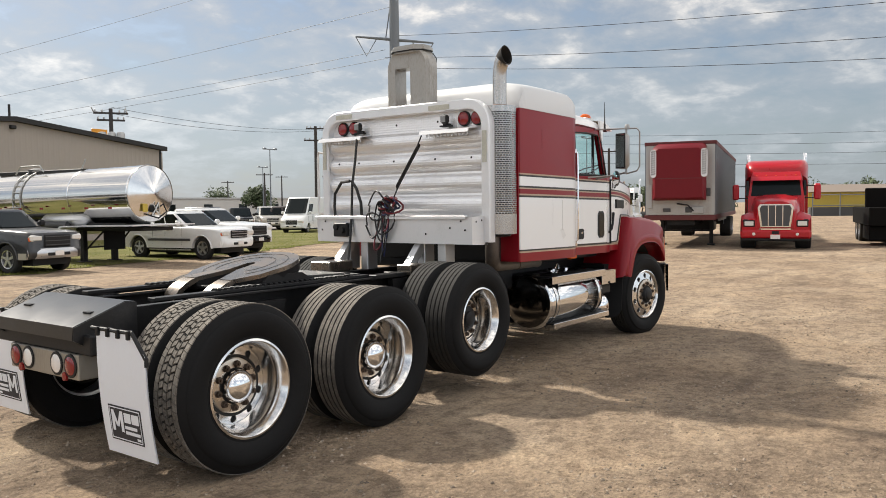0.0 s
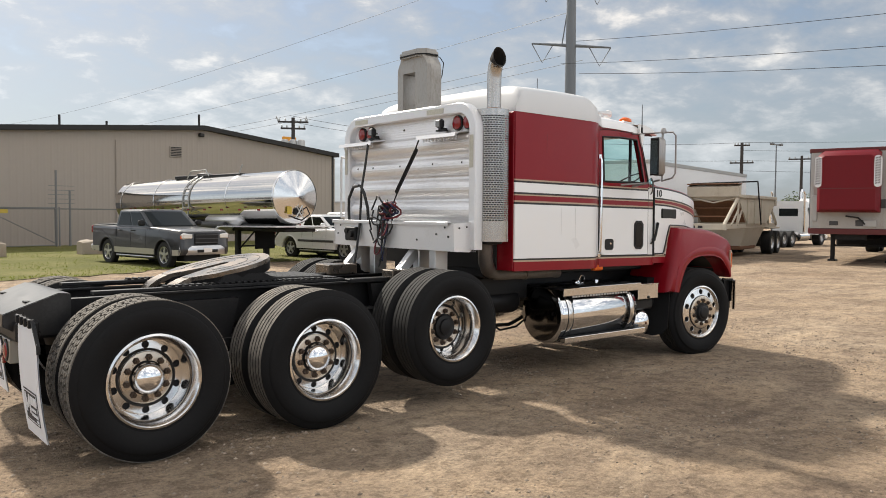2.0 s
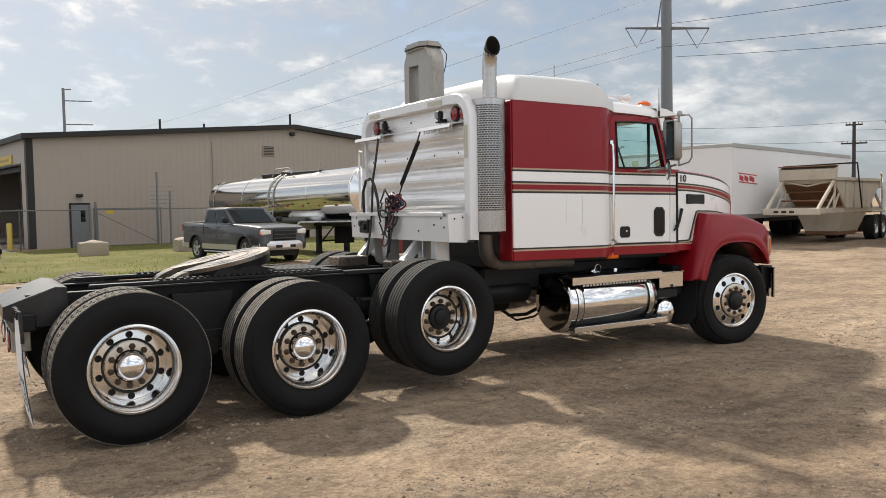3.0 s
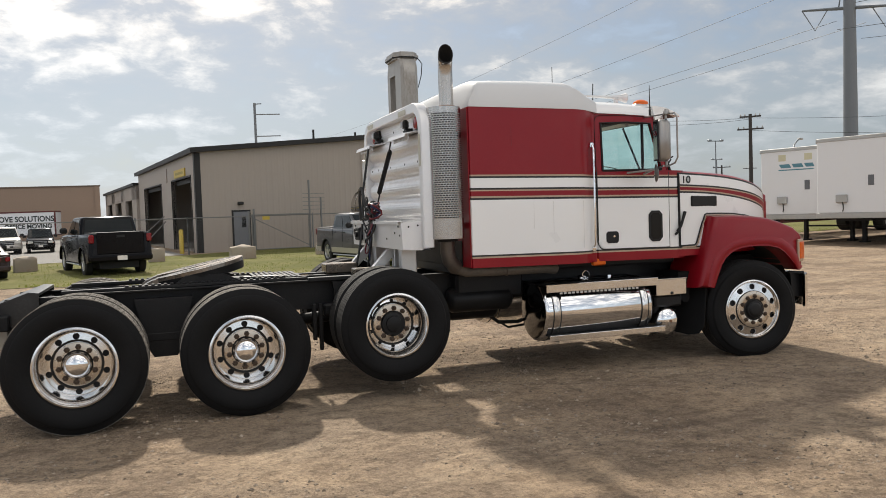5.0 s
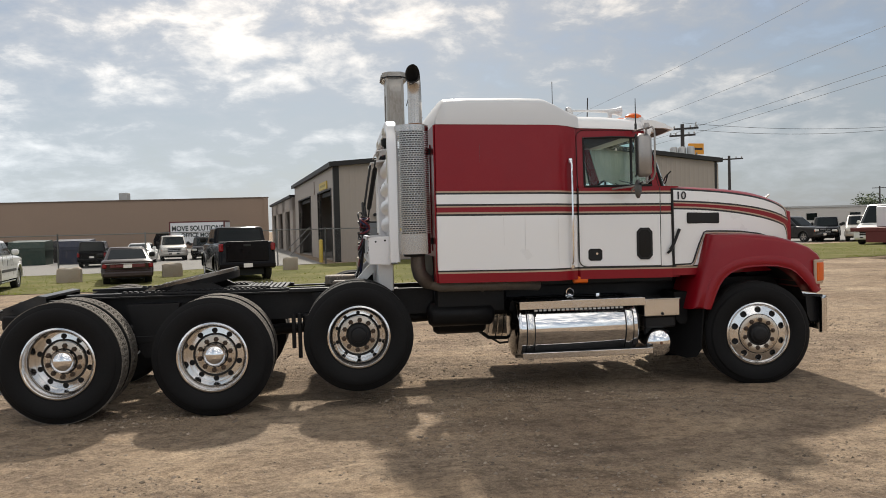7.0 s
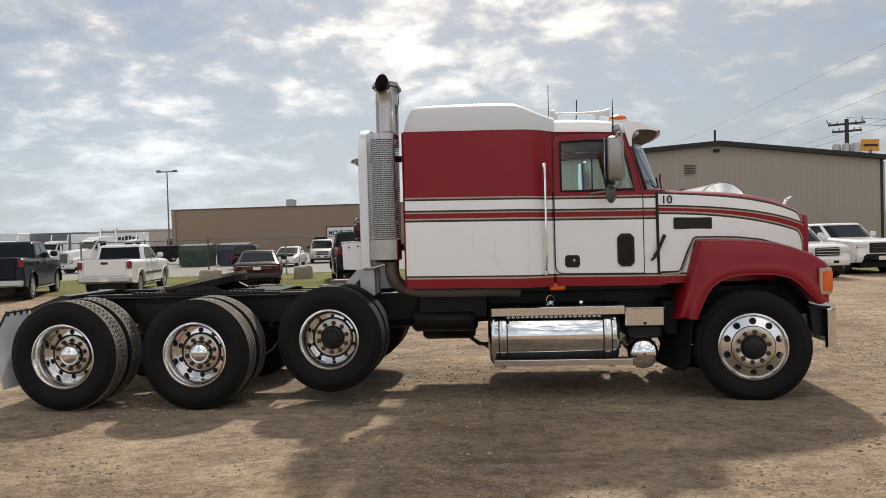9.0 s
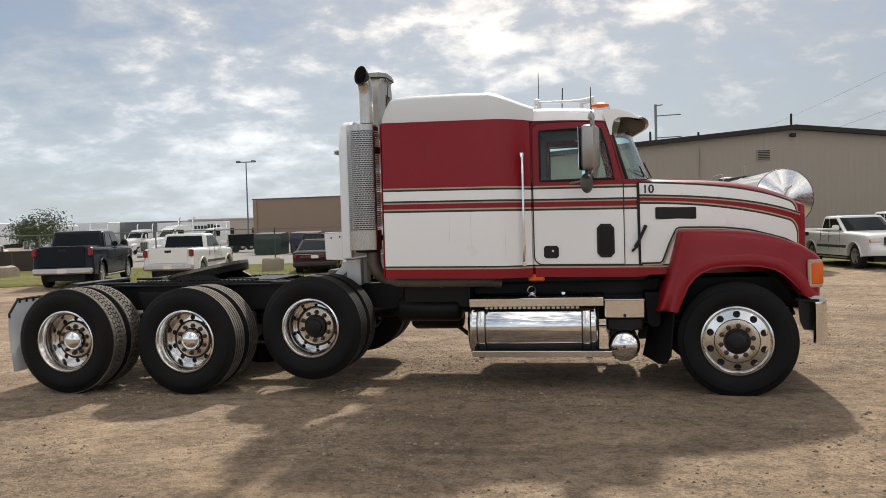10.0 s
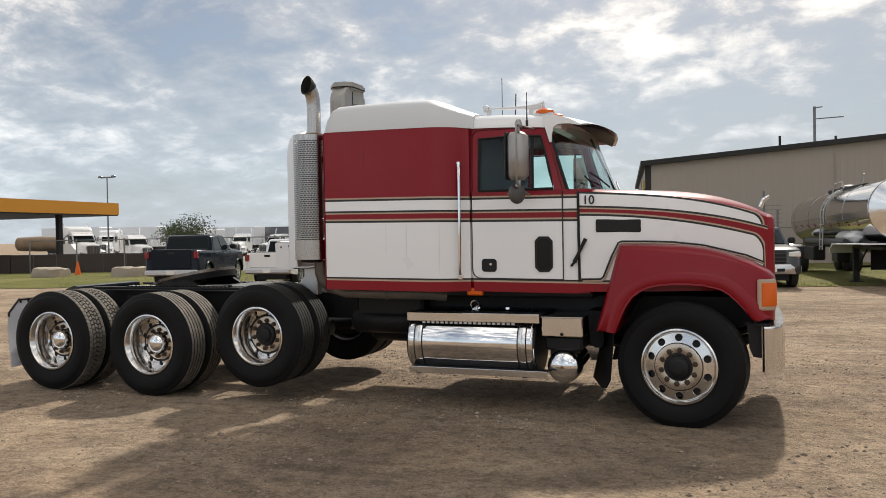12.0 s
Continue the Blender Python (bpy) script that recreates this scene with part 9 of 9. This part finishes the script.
part("headboard", Shape().prism([(-2.05, 2.38), (-1.75, 2.40), (-1.70, 2.78), (-2.10, 2.88)], "y", -1.26, 1.26), CREAM, dt, "dented cream headboard")
part("headboard_edge", Shape().box(-2.12, -1.68, -1.28, 1.28, 2.87, 2.91, .01), RUST, dt)
# slope panel coloured dark brown to paint the shade under the headboard
part("front_slope", Shape().add([(-1.97, -1.14, 2.24), (-1.97, 1.14, 2.24), (-3.37, 1.10, 1.37), (-3.37, -1.10, 1.37), (-2.02, -1.14, 2.26), (-2.02, 1.14, 2.26), (-3.42, 1.10, 1.37), (-3.42, -1.10, 1.37)], [(0, 1, 2, 3), (0, 3, 7, 4), (1, 5, 6, 2)]), RUST, dt, "sloping hopper front with its shade put into a brown colour")
for z, x in ((1.95, -2.2), (1.62, -1.6)):
    part("cross_rail", Shape().tube([(x, -1.1, z), (x, 1.1, z)], .035, 6), RUST, dt)
part("chevron_brace", Shape().tube([(-1.9, -1.15, 2.36), (-1.85, 0.0, 2.16), (-1.9, 1.15, 2.36)], .03, 6), CREAM, dt)
part("tarp_arm", Shape().tube([(-2.1, -1.2, 2.92), (-4.4, 1.36, 3.05)], .03, 6).tube([(-4.4, 1.36, 3.05), (-5.0, 1.40, 1.3)], .035, 6), FRAME, dt)
for s_ in (-1, 1):
    part("frame_rail", Shape().box(-9.0, 0.0, s_ * 1.05 - .07, s_ * 1.05 + .07, 1.16, 1.34, .01), CREAM, dt)
    for p, q, r_ in (((0.0, 1.3), (-2.0, 2.4), .085), ((-2.0, 1.3), (-2.05, 2.3), .05), ((-2.0, 1.3), (-3.0, 2.3), .05), ((-1.1, 1.3), (-2.0, 1.9), .045), ((-7.2, 2.3), (-8.8, 1.3), .07), ((-7.3, 1.3), (-7.3, 2.2), .05), ((-6.8, 2.3), (-7.3, 1.3), .05)):
        part("truss_bar", Shape().tube([(p[0], s_ * 1.12, p[1]), (q[0], s_ * 1.16, q[1])], r_, 6), CREAM, dt)
    for x in (-3.3, -4.5, -5.7):
        part("side_rib", Shape().box(x - .05, x + .05, min(s_ * 1.19, s_ * 1.25), max(s_ * 1.19, s_ * 1.25), 1.34, 2.38, .01), CREAM, dt)
part("front_bar", Shape().box(-.1, .1, -1.25, 1.25, 1.12, 1.36, .02), CREAM, dt)
part("gate_ram", Shape().box(-6.2, -3.6, -.78, .78, .28, .44, .03), RUST, dt)
part("rear_deck", Shape().box(-9.6, -7.4, -1.15, 1.15, 1.10, 1.17, .02), CREAM, dt)
for x in (-7.9, -9.1):
    dual(dt, x, .5, 1.22)
for y in (-.75, -.4, -.05):
    part("number_bar", Shape().box(.10, .11, y, y + .22, 1.19, 1.28), INK, dt)

# red lowbed with a white box on it
lb = thing("flatbed_trailer", (22.2, 20.6, 0), ROW, "dark red flatbed trailer with wooden deck", "trailer")
part("deck", Shape().box(-13.5, 0, -1.28, 1.28, 1.05, 1.22, 0.02), DARK_RED, lb)
part("beam", Shape().box(-13.5, 0, -.55, .55, .62, 1.05, 0.02), DARK_RED, lb)
for y in (-.9, .7):
    part("landing_leg", Shape().box(-2.6, -2.4, y, y + .2, 0, 1.05, .01), FRAME, lb)
for x in (-11.0, -12.3):
    dual(lb, x, .5, 1.2)
solo("white_crate", Shape().box(-3.0, 0, -1.2, 1.2, 0, .85, .03), TRAILER_WHITE, "white low container box on the red flatbed", "container", at=(23.5, 20.9, 1.225), turn=ROW)

# polished tanker on its legs
tk = thing("tanker_trailer", (9.81, 16.45, 0), -82, "polished stainless tanker trailer on landing legs with ladder and hose deck", "trailer")
CZ, TR = 2.185, 0.885
prof = [(0.0, -11.95), (0.30, -11.90), (0.70, -11.65), (0.88, -11.35), (TR - .02, -11.0), (TR, -6.0), (TR, -.44), (TR - .015, -.42), (TR - .03, -.415)]
tube_ = Shape().lathe([(r, x) for r, x in prof], (0, 0, CZ), "x", 48)
tube_.warp(lambda x, y, z: (x, y, z + 0.030 * x * 0.55))
part("tank_shell", tube_, TANK_STEEL, tk, "mirror-polished tank shell", 30)
part("tank_head", Shape().lathe([(TR - .03, -.415), (TR * .5, -.325), (.08, -.245), (0.0, -.24)], (0, 0, CZ), "x", 72).warp(lambda x, y, z: (x, y, z + 0.0165 * x)), material("brushed_head", (0.76, 0.75, 0.74), 0.13, metal=1.0, var=0.05), tk, "conical brushed tank head", 60)
for x in (-.45, -3.2, -5.6, -8.2, -10.9):
    bands_ = Shape().lathe([(TR + .004, x - .04), (TR + .010, x), (TR + .004, x + .04)], (0, 0, CZ + .0165 * x), "x", 40)
    part("tank_band", bands_, POLISHED, tk)
hat = Shape().box(-7.6, -3.2, -.30, .30, CZ + TR - .16, CZ + TR - .04, 0.02)
part("walkway", hat, FRAME, tk)
man = Shape().lathe([(.30, 0), (.30, .14), (.1, .2), (0, .2)], (-5.9, 0, CZ + TR - .14), "z", 18)
part("top_rail", Shape().tube([(-6.5, -.4, CZ + TR - .16), (-6.2, -.4, CZ + TR + .10), (-5.2, -.4, CZ + TR + .12), (-5.0, -.4, CZ + TR - .10)], .025, 6), STEEL, tk)
part("tank_horn", Shape().tube([(-3.2, -.3, CZ + TR - .05), (-3.0, -.3, CZ + TR + .25)], .025, 6), STEEL, tk)
part("manhole", man, GREY_CLAD, tk)
lad = Shape()
for dx in (-5.95, -5.55):
    lad.tube([(dx, -(TR + .03) * math.cos(radians(a_)), CZ - .09 + (TR + .03) * math.sin(radians(a_))) for a_ in (78, 62, 46, 30, 14, 0, -12)] + [(dx, -.93, 1.5), (dx, -.95, .95)], .022, 6)
for a_ in (58, 42, 27, 12, -3):
    y_, z_ = -(TR + .03) * math.cos(radians(a_)), CZ - .09 + (TR + .03) * math.sin(radians(a_))
    lad.tube([(-5.95, y_, z_), (-5.55, y_, z_)], .016, 5)
for i in range(4):
    lad.tube([(-5.95, -.94, 1.05 + i * .25), (-5.55, -.94, 1.05 + i * .25)], .016, 5)
part("ladder", lad, STEEL, tk, "tubular side ladder")
cham = Shape().box(-11.0, -1.0, -.50, .50, 1.02, 1.28, 0.02)
part("subframe", cham, FRAME, tk)
part("hose_tube", Shape().tube([(-9.0, -.72, 1.22), (-3.4, -.72, 1.22)], .12, 12), GREY_CLAD, tk)
part("side_locker", Shape().box(-8.6, -6.9, -.95, -.55, .55, 1.05, .04).box(-4.3, -3.5, -.95, -.55, .6, 1.05, .04), FRAME, tk)
part("hose_carrier", Shape().box(-4.9, -2.7, -.72, .72, 1.18, 1.58, .16), DULL_ALU, tk, "grey rounded hose carrier", 60)
deckp = Shape().prism([(-3.15, 1.20), (.2, 1.24), (.2, 1.20), (-3.05, 1.16), (-3.35, 1.02), (-3.42, .90), (-3.46, .92), (-3.38, 1.06)], "y", -1.2, 1.2)
part("front_deck", deckp, ALU_WHITE, tk, "bright thin front fender deck")
part("deck_under", Shape().box(-3.2, -.1, -.6, .6, 1.04, 1.15, .02), FRAME, tk)
for s_ in (-1, 1):
    part("landing_leg", Shape().box(-2.95, -2.77, s_ * .58 - .08, s_ * .58 + .08, .05, 1.05, .01).box(-3.05, -2.67, s_ * .58 - .16, s_ * .58 + .16, 0, .06), FRAME, tk)
    part("leg_brace", Shape().tube([(-2.86, s_ * .58, .35), (-2.0, s_ * .5, 1.02)], .03, 6), FRAME, tk)
part("leg_tie", Shape().tube([(-2.86, -.58, .5), (-2.86, .58, .5)], .03, 6), FRAME, tk)
part("mudflap", Shape().box(-2.2, -2.17, -.35, .45, .42, 1.02), RUBBER, tk)
part("valve_box", Shape().box(-.40, -.24, -.12, .12, 1.60, 1.82, .03).tube([(-.32, .1, 1.7), (-.2, .3, 1.85), (-.22, .45, 1.62), (-.2, .1, 1.42), (-.22, -.2, 1.5)], .025, 8), FRAME, tk, "front valve and hose fittings")
part("warning_tag", Shape().box(-.30, -.27, -.42, -.24, 1.62, 1.86, .005), YELLOW, tk, "small yellow tag")
part("valve_pipe", Shape().tube([(-.26, -.1, 1.5), (-.18, 0, 1.72), (-.2, .12, 1.9), (-.26, .2, 1.6)], .02, 6).tube([(-.24, -.05, 1.85), (-.2, .05, 1.62), (-.24, .25, 1.45)], .018, 6), DULL_ALU, tk)
for i in range(9):
    lights_ = Shape().box(-10 + i * 1.1, -9.85 + i * 1.1, -.94, -.92, 1.72, 1.78)
    part("marker_light", lights_, RED_LENS, tk)
for x in (-9.5, -10.8):
    dual(tk, x, .5, 1.2)
for s_ in (-1, 1):
    part("rear_fender", Shape().lathe([(.62, s_ * .65), (.62, s_ * 1.2)], (-10.15, 0, .5), "y", 16, start=radians(15), sweep=radians(150)), POLISHED, tk)

# moving lorry and far lot of trucks
mv = thing("box_lorry", (-14.1, 66.4, 0), -7, "white removals lorry with bold dark lettering", "truck")
mv.scale = (0.80, 0.80, 0.80)
part("box_body", Shape().box(0, 6.2, 0, 2.4, 1.0, 3.42, .03), TRAILER_WHITE, mv)
part("top_rail", Shape().box(-.03, 6.23, -.03, 2.43, 3.36, 3.50), DARK_RED, mv)
part("bottom_rail", Shape().box(-.03, 6.23, -.03, 2.43, .92, 1.04), DARK_RED, mv)
for x in (-.03, 6.09):
    part("corner_post", Shape().box(x, x + .14, -.03, .1, 1.0, 3.4), DARK_RED, mv)
part("cab", Shape().prism([(-.2, .6), (-1.9, .6), (-1.9, 1.5), (-1.5, 2.3), (-.2, 2.4)], "y", .15, 2.25), CAR_BLACK, mv)
for x in (-1.2, 4.6):
    for y in (.05, 2.05):
        part("wheel", Shape().lathe([(0.0, 0.0), (.42, 0.0), (.45, .04), (.45, .26), (0.0, .28)], (x, y, .45), "y", 18), TYRE, mv)


def lettering(name, text, size, parent, m, mat_):
    cu = bpy.data.curves.new(name, "FONT")
    cu.body, cu.size, cu.extrude, cu.offset, cu.space_character = text, size, 0.002, 0.022, 1.02
    ob = new(name, cu)
    bpy.context.view_layer.update()
    me = bpy.data.meshes.new_from_object(ob.evaluated_get(bpy.context.evaluated_depsgraph_get()))
    bpy.data.objects.remove(ob)
    me.materials.clear()
    me.materials.append(mat_)
    ob = part(name, me, mat_, parent)
    ob.matrix_basis = m
    return ob


DARK_PRINT = material("dark_green_print", (0.012, 0.022, 0.022), 0.6)
FACE = Matrix.Rotation(radians(90), 4, "X")
lettering("lettering", "MOVE SOLUTIONS", 0.78, mv, Matrix.Translation((.25, -.01, 2.45)) @ FACE @ Matrix.Diagonal((0.88, 1.0, 1.0, 1.0)), DARK_PRINT)
lettering("lettering", "OFFICE MOVING", 0.60, mv, Matrix.Translation((1.3, -.01, 1.75)) @ FACE, DARK_PRINT)
wt = thing("box_trailer", (-39.4, 66.5, 0), 7, "white freight trailer with dark lettering and red mark", "trailer", "parked trailers")
wt.scale = (0.80, 0.80, 0.80)
part("box", Shape().box(0, 8.6, 0, 2.5, 1.05, 3.45, .03), TRAILER_WHITE, wt)
part("chassis", Shape().box(.2, 8.4, .6, 1.9, .75, 1.05), FRAME, wt)
for i in range(9):
    part("letter_bar", Shape().box(4.4 + i * .42, 4.72 + i * .42, -.012, -.004, 2.55, 3.1 if i in (0, 5, 6) else 2.95), DARK_PRINT, wt)
part("red_mark", Shape().prism([(3.2, 2.75), (3.6, 2.45), (4.2, 2.45), (4.2, 2.95), (3.6, 3.05)], "y", -.012, -.004), RED_LENS, wt)
for x in (6.6, 7.7):
    part("wheel", Shape().lathe([(0.0, 0.0), (.46, 0.0), (.5, .04), (.5, .4), (0.0, .42)], (x, .1, .5), "y", 18), TYRE, wt)
road_truck((-22.9, 36.2, 0), -118, CAR_WHITE, "white day-cab truck on the far lot", sleeper=False, size=0.74)
road_truck((-38.3, 36.9, 0), -25, CAR_WHITE, "white road truck behind the screen wall", sleeper=True, size=0.84)
road_truck((-34.6, 38.2, 0), -25, CAR_WHITE, "white road truck behind the screen wall", sleeper=False, size=0.72)
for x, y, a, q in ((-44, 53, -110, 0.8), (-40.5, 57, -70, 0.75), (-51, 49, -30, 0.8), (-33.5, 51, -95, 0.7), (-56, 56, -60, 0.85), (-29, 54, -120, 0.7)):
    road_truck((x, y, 0), a, CAR_WHITE, "white road truck among others on the far lot", sleeper=q > 0.76, size=q)
road_truck((43.4, 16.25, 0), ROW + 172, CAR_WHITE, "white day-cab truck behind the dump trailer", sleeper=False, size=0.84)
road_truck((52.0, 21.0, 0), ROW, CAR_WHITE, "white day-cab truck farther back in the row", sleeper=False)
fb = thing("stake_truck", (-24.0, 50.2, 0), 6, "black stake-bed truck on the far lot", "truck")
fb.scale = (0.62, 0.62, 0.62)
part("bed", Shape().box(0, 5.5, 0, 2.3, .8, 1.7, .03), CAR_BLACK, fb)
part("stake", Shape().box(0, 5.5, 0, .06, 1.7, 2.3), CAR_BLACK, fb)
for x in (.9, 4.4):
    part("wheel", Shape().lathe([(0.0, 0.0), (.42, 0.0), (.45, .04), (.45, .26), (0.0, .28)], (x, -.02, .45), "y", 18), TYRE, fb)
for x, y, w, h, m in ((-62, 62, 7, 3.2, TRAILER_WHITE), (-46, 70, 6, 3.0, TRAILER_GREY), (-75, 66, 8, 3.4, TRAILER_WHITE), (-50, 60, 4, 2.5, CAR_BLACK), (-52, 66, 7, 3.0, TRAILER_WHITE), (-66, 74, 8, 3.2, TRAILER_WHITE)):
    t_ = thing("box_trailer", (x, y, 0), 8, "far pale freight trailer in the lot", "trailer", "parked trailers")
    part("box", Shape().box(0, w, 0, 2.5, 1.0, h, .03), m, t_)
    part("chassis", Shape().box(.2, w - .2, .6, 1.9, .5, 1.0), FRAME, t_)
    for q in (1.2, w - 1.4):
        part("wheel", Shape().lathe([(0.0, 0.0), (.46, 0.0), (.5, .04), (.5, .4), (0.0, .42)], (q, .1, .5), "y", 14), TYRE, t_)
tkr = thing("tank_truck", (-42.4, 36.0, 0), 15, "dull brown tank lorry behind the screen wall", "truck")
tkr.scale = (0.58, 0.58, 0.58)
part("tank", Shape().lathe([(0, -3.0), (.85, -2.8), (.95, 0), (.85, 2.8), (0, 3.0)], (0, 0, 2.7), "x", 24), material("rusty_brown_tank", (0.26, 0.19, 0.12), 0.6, metal=0.3, var=0.2, scale=1.5, dirt=0.5, dirt_color=(0.36, 0.31, 0.25)), tkr)
part("chassis", Shape().box(-3.2, 4.2, -.6, .6, .6, 1.0), FRAME, tkr)
part("cab", Shape().prism([(3.2, .6), (5.6, .6), (5.6, 1.5), (4.7, 2.6), (3.2, 2.6)], "y", -1.1, 1.1), CAR_WHITE, tkr)
for q in (-2.2, -1, 4.4):
    part("wheel", Shape().lathe([(0.0, -1.2), (.5, -1.2), (.5, 1.2), (0.0, 1.2)], (q, 0, .5), "y", 16), TYRE, tkr)

# yellow wall far right and low far buildings
solo("yellow_wall", Shape().box(0, 34, 0, .4, 1.0, 2.75, .02), YELLOW, "long faded yellow wall far across the yard", "wall", at=(96, 17.5, 0), turn=-58)
solo("low_roof", Shape().prism([(-.6, 2.75), (4.5, 3.7), (4.5, 3.5), (0, 2.7)], "x", 0, 34), material("dusty_brown_roof", (0.20, 0.16, 0.13), 0.8, var=0.1), "long dusty brown sheet roof above the yellow wall", "roof", at=(96, 17.5, 0), turn=-58)
rl = thing("rail_fence", (94.5, 17.0, 0), -58, "grey rail fence before the yellow wall", "fence")
for i in range(12):
    part("post", Shape().tube([(i * 3.0, -1, 0), (i * 3.0, -1, 2.6)], .06, 6), GREY_POLE, rl)
for z in (1.2, 2.4):
    part("rail", Shape().tube([(0, -1, z), (33, -1, z)], .05, 6), GREY_POLE, rl)
part("footing", Shape().box(0, 34, -.4, .3, 0, 1.0), GREY_CLAD, rl)
for x, y, w, h, c_ in ((60, 150, 46, 3.6, (0.45, 0.42, 0.38)), (105, 125, 50, 3.4, (0.5, 0.48, 0.45)), (-110, 150, 60, 4.0, (0.42, 0.41, 0.40)), (-62, 150, 36, 4.2, (0.42, 0.38, 0.34)), (-170, 90, 40, 4.0, (0.45, 0.45, 0.44))):
    b_ = thing("far_building", (x, y, 0), 0, "low pale flat-roofed building in the distance", "building", "far buildings")
    part("wall", Shape().box(-w / 2, w / 2, 0, 16, 0, h), material("far_wall", c_, 0.8, var=0.05, scale=0.1), b_)
    part("roof", Shape().box(-w / 2 - .2, w / 2 + .2, -.2, 16.2, h, h + .3), STEEL, b_)
    for i in range(6):
        part("window", Shape().box(-w / 2 + (i + .5) * w / 6 - 1, -w / 2 + (i + .5) * w / 6 + 1, -.05, 0, 1.2, 2.4), CAR_GLASS, b_)

# ---------------------------------------------------------------- trees
LEAF = material("dark_leaf", (0.055, 0.078, 0.028), 0.75, var=0.3, scale=0.8, fine=5.0)
BARK = material("bark", (0.09, 0.07, 0.05), 0.9, var=0.2)


def leaf_crown(rng, clumps, leaves, size):
    s = Shape()
    for cx, cy, cz, r in clumps:
        for _ in range(leaves):
            d = Vector((rng.gauss(0, 1), rng.gauss(0, 1), rng.gauss(0, 1))).normalized() * r * rng.uniform(0.45, 1.08)
            p = Vector((cx, cy, cz)) + d * Vector((1, 1, 0.8)).x
            a = Vector((rng.uniform(-1, 1), rng.uniform(-1, 1), rng.uniform(-1, 1))).normalized()
            b = a.orthogonal().normalized()
            w = size * rng.uniform(0.6, 1.3)
            s.add([p - a * w, p + b * w * 0.5, p + a * w, p - b * w * 0.5], [(0, 1, 2, 3)])
    return s


def tree(name, at, h, w, seed, label, leaves=90, size=0.35):
    rng = random.Random(seed)
    t = thing(name, at, 0, label, "tree" if name == "tree" else "bush", "trees and bushes")
    tr = Shape().tube([(0, 0, 0), (0.05 * w, 0, h * .25), (0, 0.04 * w, h * .5)], h * .03, 8, radii=[h * .035, h * .026, h * .014])
    clumps = []
    for i in range(11):
        a = rng.uniform(0, 6.28)
        q = rng.uniform(0.1, 0.5) * w
        z = h * rng.uniform(0.42, 0.9)
        clumps.append((q * math.cos(a), q * math.sin(a), z, w * rng.uniform(0.14, 0.26)))
        tr.tube([(0, 0, h * .28), (q * .5 * math.cos(a), q * .5 * math.sin(a), z * .75), clumps[-1][:3]], h * .008, 5)
    part("trunk", tr, BARK, t)
    tagged(part("crown", leaf_crown(rng, clumps, leaves, size), LEAF, t, "", 0), kind="stuff")
    return t


tree("bush", (-36.1, 43.8, 0), 2.95, 5.4, 4, "leafy green roadside bush with open twigs", 420, 0.075)
for i, (x, y, h, w) in enumerate(((128, 40, 6.5, 9), (136, 30, 7, 10), (142, 22, 6.8, 10), (150, 16, 6, 9), (124, 50, 6, 8), (146, 9, 5.5, 9), (80, 96, 6.5, 5), (100, 130, 6, 8), (70, 125, 6, 8), (130, 60, 6, 10), (48, 135, 6, 9))):
    tree("tree", (x, y, 0), h * (0.62 if x > 100 else 0.78), w, 40 + i, "dark green broadleaf tree in the far tree line", 230, 0.27)
